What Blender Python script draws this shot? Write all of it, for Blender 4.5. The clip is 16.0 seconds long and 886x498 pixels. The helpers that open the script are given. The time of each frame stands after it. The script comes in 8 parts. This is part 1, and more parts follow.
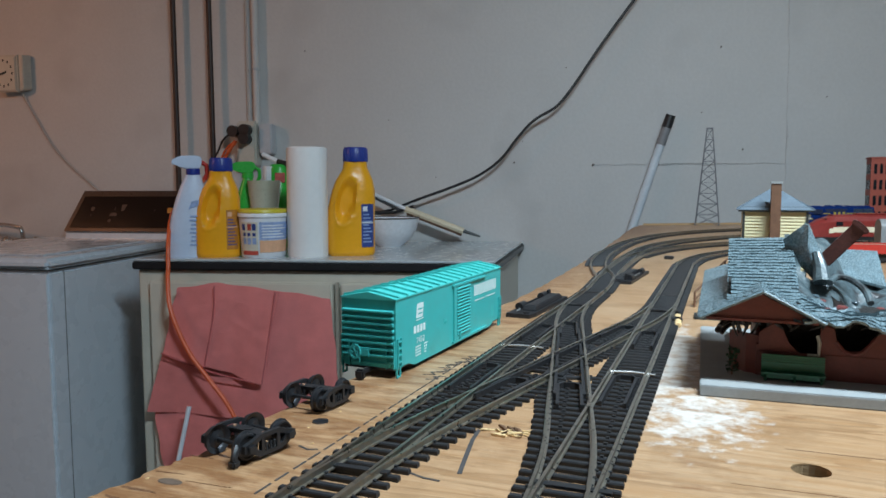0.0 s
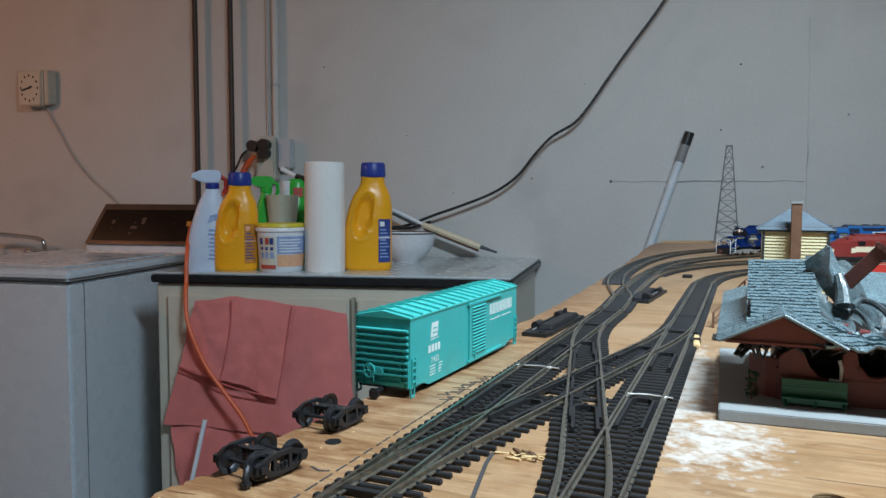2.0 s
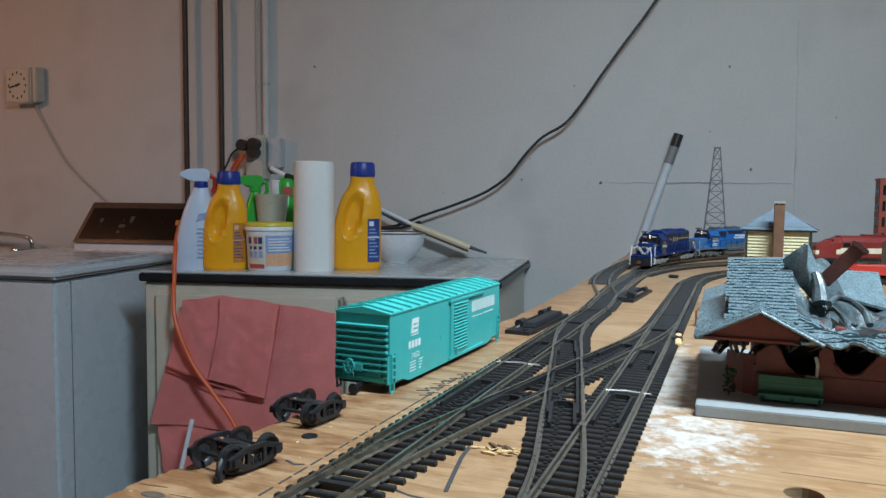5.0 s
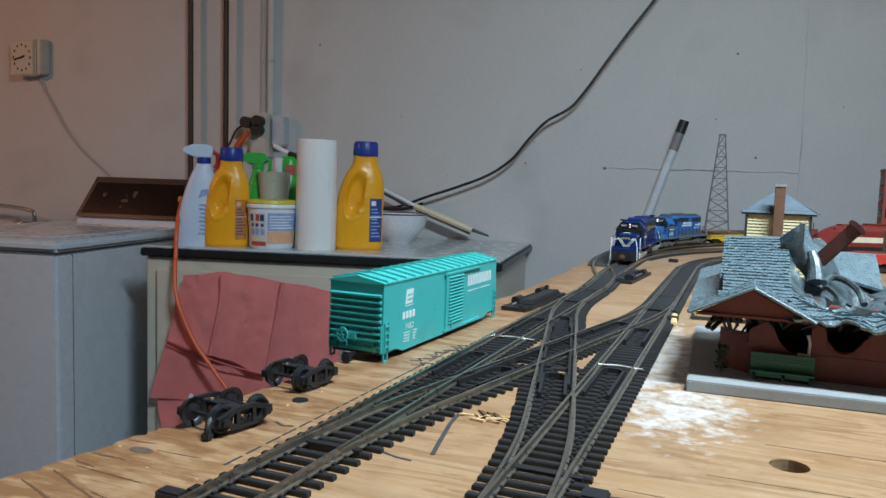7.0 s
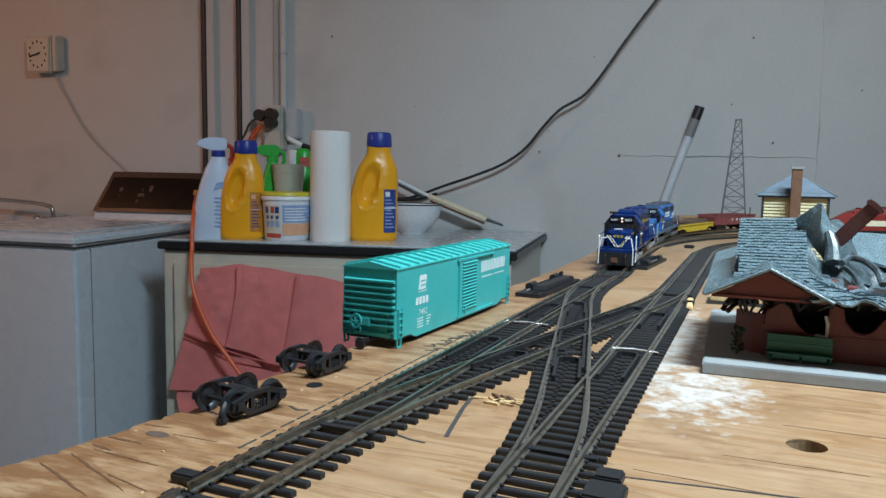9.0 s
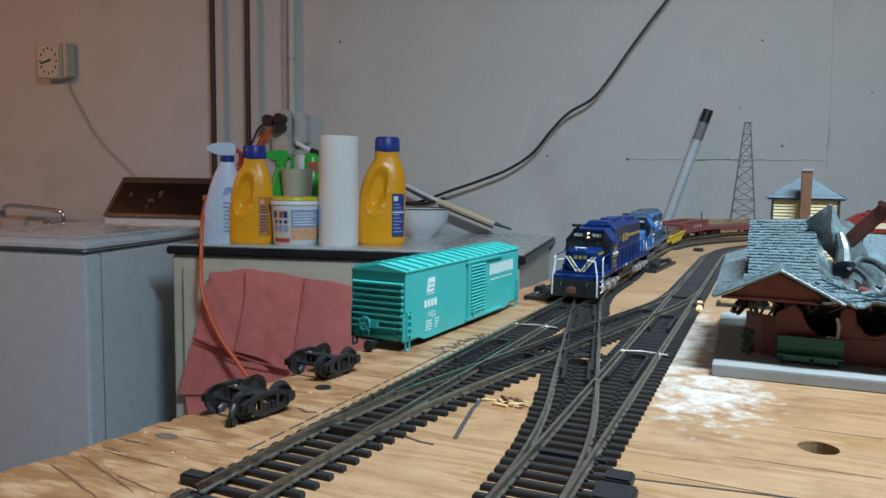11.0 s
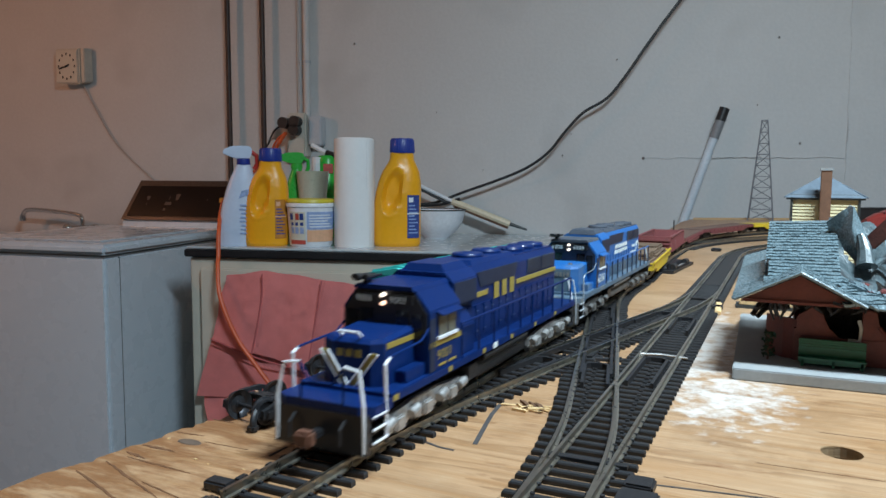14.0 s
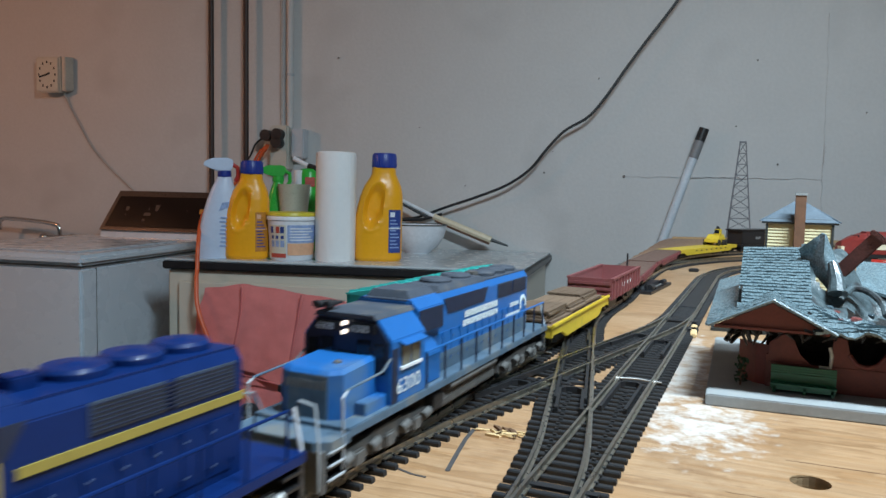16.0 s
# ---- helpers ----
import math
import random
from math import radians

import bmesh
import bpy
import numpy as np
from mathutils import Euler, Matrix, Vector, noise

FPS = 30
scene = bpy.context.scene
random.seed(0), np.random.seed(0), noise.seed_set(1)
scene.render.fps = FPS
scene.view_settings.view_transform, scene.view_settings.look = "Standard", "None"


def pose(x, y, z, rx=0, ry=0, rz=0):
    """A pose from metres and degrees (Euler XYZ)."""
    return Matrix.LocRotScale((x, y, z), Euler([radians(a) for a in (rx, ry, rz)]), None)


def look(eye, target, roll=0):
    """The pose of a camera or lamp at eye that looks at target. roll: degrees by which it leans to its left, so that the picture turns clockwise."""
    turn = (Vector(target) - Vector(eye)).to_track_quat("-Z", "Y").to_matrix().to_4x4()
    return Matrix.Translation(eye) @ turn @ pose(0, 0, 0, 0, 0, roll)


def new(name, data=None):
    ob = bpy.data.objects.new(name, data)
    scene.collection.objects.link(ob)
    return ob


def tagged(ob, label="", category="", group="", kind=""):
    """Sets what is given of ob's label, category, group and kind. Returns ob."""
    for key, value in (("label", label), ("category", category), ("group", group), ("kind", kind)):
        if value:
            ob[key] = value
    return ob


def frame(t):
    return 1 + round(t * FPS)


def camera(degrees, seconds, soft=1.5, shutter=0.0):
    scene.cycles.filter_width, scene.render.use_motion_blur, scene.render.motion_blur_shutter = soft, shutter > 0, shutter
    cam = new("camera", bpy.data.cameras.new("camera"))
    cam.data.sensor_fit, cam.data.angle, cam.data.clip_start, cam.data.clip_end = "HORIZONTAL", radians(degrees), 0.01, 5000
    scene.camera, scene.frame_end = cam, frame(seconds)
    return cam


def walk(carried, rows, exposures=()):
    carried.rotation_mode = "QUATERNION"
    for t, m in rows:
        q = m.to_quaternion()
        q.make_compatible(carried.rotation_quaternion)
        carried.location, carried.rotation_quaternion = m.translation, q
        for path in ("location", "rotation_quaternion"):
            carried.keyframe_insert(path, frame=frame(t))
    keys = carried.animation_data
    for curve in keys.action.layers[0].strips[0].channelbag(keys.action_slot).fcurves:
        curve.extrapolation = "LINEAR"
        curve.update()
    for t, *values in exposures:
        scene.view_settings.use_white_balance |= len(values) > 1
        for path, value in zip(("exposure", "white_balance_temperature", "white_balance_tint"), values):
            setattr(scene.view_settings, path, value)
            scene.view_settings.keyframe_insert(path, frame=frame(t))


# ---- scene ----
cam = camera(62.0, 16.0, shutter=0.6)
PATH = [
    (0, (-0.009, -0.006, 0.096), (-0.732, 1.851, -0.077), -0.1),
    (0.5, (-0.009, -0.004, 0.096), (-0.753, 1.841, -0.112), -0.1),
    (1, (-0.009, -0.002, 0.096), (-0.761, 1.841, -0.099), -0.0),
    (1.5, (-0.009, -0.002, 0.097), (-0.772, 1.841, -0.057), 0.2),
    (2, (-0.009, -0.004, 0.098), (-0.776, 1.839, -0.035), 0.3),
    (2.5, (-0.006, -0.003, 0.099), (-0.774, 1.839, -0.032), 0.3),
    (3, (-0.007, -0.004, 0.099), (-0.786, 1.834, -0.023), -0.1),
    (3.5, (-0.005, -0.003, 0.097), (-0.771, 1.84, -0.021), 0.5),
    (4, (-0.004, -0.003, 0.096), (-0.753, 1.848, -0.018), 0.6),
    (6.5, (-0.002, -0.001, 0.092), (-0.748, 1.847, -0.071), 0.7),
    (7, (0.0, -0.001, 0.089), (-0.751, 1.845, -0.084), 1.9),
    (7.5, (0.0, 0.0, 0.087), (-0.762, 1.84, -0.092), 2.0),
    (8, (0.0, 0.0, 0.087), (-0.774, 1.834, -0.101), 1.3),
    (8.5, (0.001, 0.0, 0.087), (-0.782, 1.83, -0.108), 1.2),
    (9, (0.001, 0.0, 0.086), (-0.786, 1.828, -0.112), 1.1),
    (11.5, (0.001, 0.0, 0.085), (-0.814, 1.817, -0.098), 0.8),
    (12, (0.001, 0.0, 0.085), (-0.822, 1.813, -0.097), 0.7),
    (12.5, (0.0, 0.0, 0.085), (-0.833, 1.808, -0.1), 0.7),
    (13, (-0.001, -0.001, 0.085), (-0.842, 1.804, -0.104), 0.5),
    (13.5, (0.0, -0.001, 0.085), (-0.846, 1.802, -0.106), 0.3),
    (14, (0.0, -0.001, 0.087), (-0.845, 1.802, -0.099), 0.4),
    (14.5, (0.004, -0.002, 0.088), (-0.828, 1.81, -0.067), 0.5),
    (15, (0.004, -0.002, 0.086), (-0.816, 1.816, -0.062), 1.0),
    (15.5, (0.003, -0.002, 0.088), (-0.812, 1.819, -0.061), 1.2),
    (16, (0.002, 0.0, 0.091), (-0.8, 1.826, -0.057), 1.3),
]
walk(cam, [(t, look(eye, target, roll)) for t, eye, target, roll in PATH], exposures=((0, 0), (13, 0), (14.5, 0.12), (16, 0.12)))

# ---- light ----
world = bpy.data.worlds.new("world")
scene.world = world
world.use_nodes = True
world.node_tree.nodes["Background"].inputs[0].default_value = (0.55, 0.6, 0.7, 1)
world.node_tree.nodes["Background"].inputs[1].default_value = 0.03
scene.view_settings.exposure = 0.0


def area_lamp(name, m, sx, sy, watts, colour, spread=180):
    lamp = bpy.data.lights.new(name, "AREA")
    lamp.shape, lamp.size, lamp.size_y, lamp.energy, lamp.color = "RECTANGLE", sx, sy, watts, colour
    lamp.spread = radians(spread)
    new(name, lamp).matrix_world = m


# a fluorescent tube over the layout, a warm bulb far along the wall, and an added fill behind
area_lamp("tube_lamp", look((0.42, 0.20, 1.14), (0.40, 0.60, 0.21)), 0.6, 0.12, 34, (0.68, 0.87, 1.0), 158)
area_lamp("bulb_lamp", look((-2.45, 0.25, 0.75), (-1.7, 1.6, 0.3)), 0.10, 0.10, 4.9, (1.0, 0.42, 0.20))
# weak fill with no fixture of its own, added to lift the fronts
area_lamp("rear_tube_lamp", look((-0.5, -1.3, 1.24), (-0.5, -0.6, 0.0)), 1.2, 0.16, 1.6, (0.82, 0.92, 1.0))

# ---- materials ----
MATS = {}


def mat(name, colour, rough=0.5, metal=0.0, vary=0.12, scale=40.0, bump=0.0, fine=6.0, coat=0.0, dirt=None, dirt_at=0.62, glow=0.0, stretch=(1, 1, 1), rand=0.0):
    """A surface with broad and fine variation of its colour and gloss, and optional dirt, at the given number of blotches a metre."""
    if name in MATS:
        return MATS[name]
    m = MATS[name] = bpy.data.materials.new(name)
    m.use_nodes = True
    nt = m.node_tree
    b = nt.nodes["Principled BSDF"]
    b.inputs["Roughness"].default_value, b.inputs["Metallic"].default_value = rough, metal
    b.inputs["Coat Weight"].default_value = coat
    if glow:
        b.inputs["Base Color"].default_value = (*colour, 1)
        b.inputs["Emission Color"].default_value = (*colour, 1)
        b.inputs["Emission Strength"].default_value = glow
        return m
    tc = nt.nodes.new("ShaderNodeTexCoord")
    mp = nt.nodes.new("ShaderNodeMapping")
    mp.inputs["Scale"].default_value = stretch
    nt.links.new(tc.outputs["Object"], mp.inputs["Vector"])
    facs = []
    for s, d in ((scale, 3), (scale * fine, 4)):
        n = nt.nodes.new("ShaderNodeTexNoise")
        n.inputs["Scale"].default_value, n.inputs["Detail"].default_value = s, d
        nt.links.new(mp.outputs[0], n.inputs["Vector"])
        facs.append(n.outputs["Fac"])
    mean = nt.nodes.new("ShaderNodeMath")
    mean.operation = "ADD"
    nt.links.new(facs[0], mean.inputs[0]), nt.links.new(facs[1], mean.inputs[1])
    last = mean.outputs[0]
    if rand:
        info = nt.nodes.new("ShaderNodeObjectInfo")
        ma = nt.nodes.new("ShaderNodeMath")
        ma.operation, ma.inputs[1].default_value = "MULTIPLY_ADD", rand
        nt.links.new(info.outputs["Random"], ma.inputs[0]), nt.links.new(last, ma.inputs[2])
        last = ma.outputs[0]
    ramp = nt.nodes.new("ShaderNodeMapRange")
    ramp.inputs["From Min"].default_value, ramp.inputs["From Max"].default_value = 0.6, 1.4 + rand
    nt.links.new(last, ramp.inputs["Value"])
    mix = nt.nodes.new("ShaderNodeMix")
    mix.data_type = "RGBA"
    mix.inputs["A"].default_value = (*[c * (1 - vary) for c in colour], 1)
    mix.inputs["B"].default_value = (*[min(1, c * (1 + vary)) for c in colour], 1)
    nt.links.new(ramp.outputs[0], mix.inputs["Factor"])
    out = mix.outputs["Result"]
    if dirt:
        step = nt.nodes.new("ShaderNodeMapRange")
        step.inputs["From Min"].default_value, step.inputs["From Max"].default_value = dirt_at, dirt_at + 0.18
        nt.links.new(facs[0], step.inputs["Value"])
        dm = nt.nodes.new("ShaderNodeMix")
        dm.data_type = "RGBA"
        dm.inputs["B"].default_value = (*dirt, 1)
        nt.links.new(step.outputs[0], dm.inputs["Factor"]), nt.links.new(out, dm.inputs["A"])
        out = dm.outputs["Result"]
    nt.links.new(out, b.inputs["Base Color"])
    rr = nt.nodes.new("ShaderNodeMapRange")
    rr.inputs["To Min"].default_value, rr.inputs["To Max"].default_value = max(0.03, rough - 0.1), min(1, rough + 0.1)
    nt.links.new(facs[1], rr.inputs["Value"]), nt.links.new(rr.outputs[0], b.inputs["Roughness"])
    if bump:
        bp = nt.nodes.new("ShaderNodeBump")
        bp.inputs["Strength"].default_value, bp.inputs["Distance"].default_value = 1.0, bump
        nt.links.new(facs[1], bp.inputs["Height"]), nt.links.new(bp.outputs[0], b.inputs["Normal"])
    return m


def node(nt, kind, **values):
    n = nt.nodes.new(kind)
    for k, v in values.items():
        n.inputs[k.replace("_", " ")].default_value = v
    return n


def math_node(nt, op, a, b):
    n = nt.nodes.new("ShaderNodeMath")
    n.operation = op
    for i, v in enumerate((a, b)):
        if isinstance(v, (int, float)):
            n.inputs[i].default_value = v
        else:
            nt.links.new(v, n.inputs[i])
    return n.outputs[0]


def plywood_mat():
    """Fir plywood: grain across the table, knots, darker latewood bands, and white filler with painted glare by the
    station.
    """
    m = bpy.data.materials.new("plywood")
    m.use_nodes = True
    nt = m.node_tree
    b = nt.nodes["Principled BSDF"]
    tc = nt.nodes.new("ShaderNodeTexCoord")
    mp = nt.nodes.new("ShaderNodeMapping")
    mp.inputs["Scale"].default_value = (1.0, 9.0, 1.0)
    nt.links.new(tc.outputs["Object"], mp.inputs["Vector"])
    warp = node(nt, "ShaderNodeTexNoise", Scale=5.0, Detail=3.0)
    nt.links.new(mp.outputs[0], warp.inputs["Vector"])
    bands = math_node(nt, "FRACT", math_node(nt, "MULTIPLY", warp.outputs["Fac"], 7.0), 0.0)
    bands = math_node(nt, "POWER", bands, 2.5)
    mp2 = nt.nodes.new("ShaderNodeMapping")
    mp2.inputs["Scale"].default_value = (1.0, 22.0, 1.0)
    nt.links.new(tc.outputs["Object"], mp2.inputs["Vector"])
    fine = node(nt, "ShaderNodeTexNoise", Scale=45.0, Detail=4.0)
    nt.links.new(mp2.outputs[0], fine.inputs["Vector"])
    big = node(nt, "ShaderNodeTexNoise", Scale=7.0, Detail=3.0)
    nt.links.new(tc.outputs["Object"], big.inputs["Vector"])
    ramp = nt.nodes.new("ShaderNodeValToRGB")
    ramp.color_ramp.elements[0].position, ramp.color_ramp.elements[0].color = 0.15, (0.49, 0.295, 0.162, 1)
    ramp.color_ramp.elements[1].position, ramp.color_ramp.elements[1].color = 1.0, (0.22, 0.105, 0.04, 1)
    mixv = math_node(nt, "ADD", math_node(nt, "MULTIPLY", bands, 0.42), math_node(nt, "MULTIPLY", fine.outputs["Fac"], 0.62))
    nt.links.new(mixv, ramp.inputs["Fac"])
    pale = nt.nodes.new("ShaderNodeMix")
    pale.data_type = "RGBA"
    pale.inputs["B"].default_value = (0.52, 0.375, 0.245, 1)
    rr = node(nt, "ShaderNodeMapRange", From_Min=0.45, From_Max=0.7, To_Max=0.4)
    nt.links.new(big.outputs["Fac"], rr.inputs["Value"])
    nt.links.new(rr.outputs[0], pale.inputs["Factor"]), nt.links.new(ramp.outputs["Color"], pale.inputs["A"])
    # pencil-grey grime and brown stains
    grime = node(nt, "ShaderNodeTexNoise", Scale=26.0, Detail=6.0, Roughness=0.7)
    nt.links.new(tc.outputs["Object"], grime.inputs["Vector"])
    gr = node(nt, "ShaderNodeMapRange", From_Min=0.50, From_Max=0.70, To_Max=0.6)
    nt.links.new(grime.outputs["Fac"], gr.inputs["Value"])
    stain = nt.nodes.new("ShaderNodeMix")
    stain.data_type = "RGBA"
    stain.inputs["B"].default_value = (0.21, 0.105, 0.045, 1)
    nt.links.new(gr.outputs[0], stain.inputs["Factor"]), nt.links.new(pale.outputs["Result"], stain.inputs["A"])
    # broad weathered patches, darker and redder
    worn = node(nt, "ShaderNodeTexNoise", Scale=11.0, Detail=5.0, Roughness=0.62)
    nt.links.new(mp2.outputs[0], worn.inputs["Vector"])
    wn = node(nt, "ShaderNodeMapRange", From_Min=0.48, From_Max=0.64, To_Max=0.6)
    nt.links.new(worn.outputs["Fac"], wn.inputs["Value"])
    aged = nt.nodes.new("ShaderNodeMix")
    aged.data_type = "RGBA"
    aged.inputs["B"].default_value = (0.37, 0.19, 0.08, 1)
    nt.links.new(wn.outputs[0], aged.inputs["Factor"]), nt.links.new(stain.outputs["Result"], aged.inputs["A"])
    # worn, brown and split veneer, most of it along the table's west edge
    place = nt.nodes.new("ShaderNodeSeparateXYZ")
    nt.links.new(tc.outputs["Object"], place.inputs[0])
    edge = node(nt, "ShaderNodeMapRange", From_Min=-0.20, From_Max=-0.10, To_Min=0.22, To_Max=0.0)
    nt.links.new(place.outputs[0], edge.inputs["Value"])
    mp3 = nt.nodes.new("ShaderNodeMapping")
    mp3.inputs["Scale"].default_value = (1.0, 3.2, 1.0)
    nt.links.new(tc.outputs["Object"], mp3.inputs["Vector"])
    rough_spot = node(nt, "ShaderNodeTexNoise", Scale=42.0, Detail=8.0, Roughness=0.72)
    nt.links.new(mp3.outputs[0], rough_spot.inputs["Vector"])
    wear = node(nt, "ShaderNodeMapRange", From_Min=0.55, From_Max=0.72, To_Max=0.85)
    nt.links.new(math_node(nt, "ADD", rough_spot.outputs["Fac"], edge.outputs[0]), wear.inputs["Value"])
    split = nt.nodes.new("ShaderNodeMix")
    split.data_type = "RGBA"
    split.inputs["B"].default_value = (0.20, 0.083, 0.031, 1)
    nt.links.new(wear.outputs[0], split.inputs["Factor"]), nt.links.new(aged.outputs["Result"], split.inputs["A"])
    # bleached scuffs
    scuff = node(nt, "ShaderNodeTexNoise", Scale=60.0, Detail=6.0, Roughness=0.7)
    nt.links.new(mp3.outputs[0], scuff.inputs["Vector"])
    sc = node(nt, "ShaderNodeMapRange", From_Min=0.58, From_Max=0.76, To_Max=0.35)
    nt.links.new(scuff.outputs["Fac"], sc.inputs["Value"])
    bleached = nt.nodes.new("ShaderNodeMix")
    bleached.data_type = "RGBA"
    bleached.inputs["B"].default_value = (0.58, 0.44, 0.30, 1)
    nt.links.new(sc.outputs[0], bleached.inputs["Factor"]), nt.links.new(split.outputs["Result"], bleached.inputs["A"])
    stain = bleached
    # white filler and lamp glare painted as one: an oval patch broken up by noise
    sep = nt.nodes.new("ShaderNodeSeparateXYZ")
    nt.links.new(tc.outputs["Object"], sep.inputs[0])
    dx = math_node(nt, "DIVIDE", math_node(nt, "ADD", sep.outputs[0], 0.020), 0.034)
    dy = math_node(nt, "DIVIDE", math_node(nt, "ADD", sep.outputs[1], -0.315), 0.055)
    dist = math_node(nt, "ADD", math_node(nt, "MULTIPLY", dx, dx), math_node(nt, "MULTIPLY", dy, dy))
    dx2 = math_node(nt, "DIVIDE", math_node(nt, "ADD", sep.outputs[0], 0.034), 0.014)
    dy2 = math_node(nt, "DIVIDE", math_node(nt, "ADD", sep.outputs[1], -0.41), 0.13)
    dist2 = math_node(nt, "ADD", math_node(nt, "MULTIPLY", dx2, dx2), math_node(nt, "MULTIPLY", dy2, dy2))
    dist = math_node(nt, "MINIMUM", dist, dist2)
    blot = node(nt, "ShaderNodeTexNoise", Scale=120.0, Detail=5.0, Roughness=0.65)
    nt.links.new(tc.outputs["Object"], blot.inputs["Vector"])
    level = math_node(nt, "ADD", math_node(nt, "MULTIPLY", dist, -0.42), math_node(nt, "MULTIPLY", blot.outputs["Fac"], 1.6))
    wr = node(nt, "ShaderNodeMapRange", From_Min=0.52, From_Max=0.88, To_Max=0.62)
    nt.links.new(level, wr.inputs["Value"])
    white = nt.nodes.new("ShaderNodeMix")
    white.data_type = "RGBA"
    white.inputs["B"].default_value = (0.80, 0.80, 0.78, 1)
    nt.links.new(wr.outputs[0], white.inputs["Factor"]), nt.links.new(stain.outputs["Result"], white.inputs["A"])
    nt.links.new(white.outputs["Result"], b.inputs["Base Color"])
    ro = node(nt, "ShaderNodeMapRange", To_Min=0.27, To_Max=0.55)
    nt.links.new(fine.outputs["Fac"], ro.inputs["Value"]), nt.links.new(ro.outputs[0], b.inputs["Roughness"])
    bp = node(nt, "ShaderNodeBump", Strength=0.6, Distance=0.0006)
    nt.links.new(mixv, bp.inputs["Height"]), nt.links.new(bp.outputs[0], b.inputs["Normal"])
    return m


PLY = plywood_mat()
PLY_EDGE = mat("ply_edge", (0.42, 0.27, 0.14), 0.8, vary=0.4, scale=6, stretch=(1, 1, 60), bump=0.0005)
PAINTED_WALL = mat("painted_wall", (0.56, 0.555, 0.55), 0.6, vary=0.06, scale=4, fine=25, bump=0.0005, dirt=(0.50, 0.495, 0.49), dirt_at=0.56)
CEILING = mat("ceiling_paint", (0.6, 0.58, 0.55), 0.9, scale=4)
CONCRETE = mat("concrete", (0.23, 0.22, 0.21), 0.85, vary=0.25, scale=5, bump=0.002)
WHITE_ENAMEL = mat("white_enamel", (0.60, 0.66, 0.72), 0.28, vary=0.02, scale=3, coat=0.3)
CREAM = mat("cream_enamel", (0.55, 0.52, 0.44), 0.38, vary=0.06, scale=5, dirt=(0.42, 0.38, 0.3), dirt_at=0.66)
TOP_ENAMEL = mat("grey_enamel_top", (0.50, 0.55, 0.58), 0.25, vary=0.10, scale=8, coat=0.4)
BLACK_TRIM = mat("black_trim", (0.015, 0.015, 0.017), 0.35, scale=20, vary=0.3)
BLACK_PLASTIC = mat("black_plastic", (0.016, 0.016, 0.018), 0.45, scale=400, vary=0.3, bump=0.00008)
TIE = mat("tie_plastic", (0.013, 0.013, 0.015), 0.62, scale=300, vary=0.35, bump=0.0001, rand=0.5)
RAIL = mat("nickel_silver", (0.60, 0.57, 0.50), 0.30, metal=1.0, scale=9, vary=0.22, fine=30, dirt=(0.34, 0.31, 0.26), dirt_at=0.56)
SILVER = mat("silver_paint", (0.46, 0.45, 0.44), 0.45, metal=0.6, scale=300, vary=0.35, dirt=(0.16, 0.14, 0.13), dirt_at=0.56)
CHROME = mat("chrome", (0.62, 0.62, 0.62), 0.14, metal=1.0, scale=40)
STEEL_DARK = mat("dark_steel", (0.05, 0.05, 0.055), 0.4, metal=0.7, scale=200, vary=0.3)
TEAL = mat("teal_paint", (0.045, 0.42, 0.41), 0.42, scale=30, vary=0.08, dirt=(0.05, 0.34, 0.33))
TEAL_ROOF = mat("teal_roof_paint", (0.06, 0.49, 0.46), 0.45, scale=30, vary=0.08)
WHITE_INK = mat("white_ink", (0.72, 0.78, 0.77), 0.5, scale=300, vary=0.1)
NAVY = mat("navy_paint", (0.003, 0.019, 0.10), 0.42, scale=40, vary=0.12, coat=0.1)
NAVY.node_tree.nodes["Principled BSDF"].inputs["Specular IOR Level"].default_value = 0.14
GRILLE_GREY = mat("slate_grille", (0.045, 0.065, 0.10), 0.5, scale=300, vary=0.25)
LATCH = mat("worn_latch", (0.10, 0.15, 0.26), 0.35, scale=200)
ROOF_GRIME = mat("sooty_roof", (0.045, 0.055, 0.075), 0.75, scale=70, vary=0.35, dirt=(0.10, 0.095, 0.09), dirt_at=0.56)
NAVY_DARK = mat("navy_grille", (0.010, 0.018, 0.045), 0.5, scale=300, vary=0.3)
GOLD_INK = mat("gold_ink", (0.31, 0.235, 0.05), 0.45, scale=100, vary=0.12)
SKY_BLUE = mat("blue_paint", (0.011, 0.115, 0.36), 0.4, scale=40, vary=0.12, dirt=(0.09, 0.17, 0.28), dirt_at=0.56)
GRIMY_BLUE = mat("grimy_blue", (0.075, 0.125, 0.18), 0.6, scale=60, vary=0.25, dirt=(0.17, 0.17, 0.16), dirt_at=0.5)
GRIME = mat("weathered_grey", (0.10, 0.095, 0.09), 0.7, scale=120, vary=0.35)
GREY_RAIL = mat("grey_handrail", (0.42, 0.45, 0.48), 0.5, scale=200)
WHITE_RAIL = mat("white_handrail", (0.74, 0.76, 0.80), 0.4, scale=200)
GLASS_DARK = mat("dark_glazing", (0.012, 0.013, 0.016), 0.12, scale=60)
GLASS_PALE = mat("pale_glazing", (0.17, 0.165, 0.13), 0.2, scale=200, vary=0.3)
LAMP_GLOW = mat("headlight_glow", (1.0, 0.86, 0.72), glow=1.7)
LAMP_DIM = mat("headlight_dim", (1.0, 0.62, 0.45), glow=1.6)
YELLOW = mat("yellow_paint", (0.62, 0.43, 0.03), 0.5, scale=60, vary=0.15, dirt=(0.25, 0.18, 0.06), dirt_at=0.64)
MAROON = mat("maroon_paint", (0.20, 0.055, 0.055), 0.55, scale=60, vary=0.18, dirt=(0.13, 0.06, 0.05))
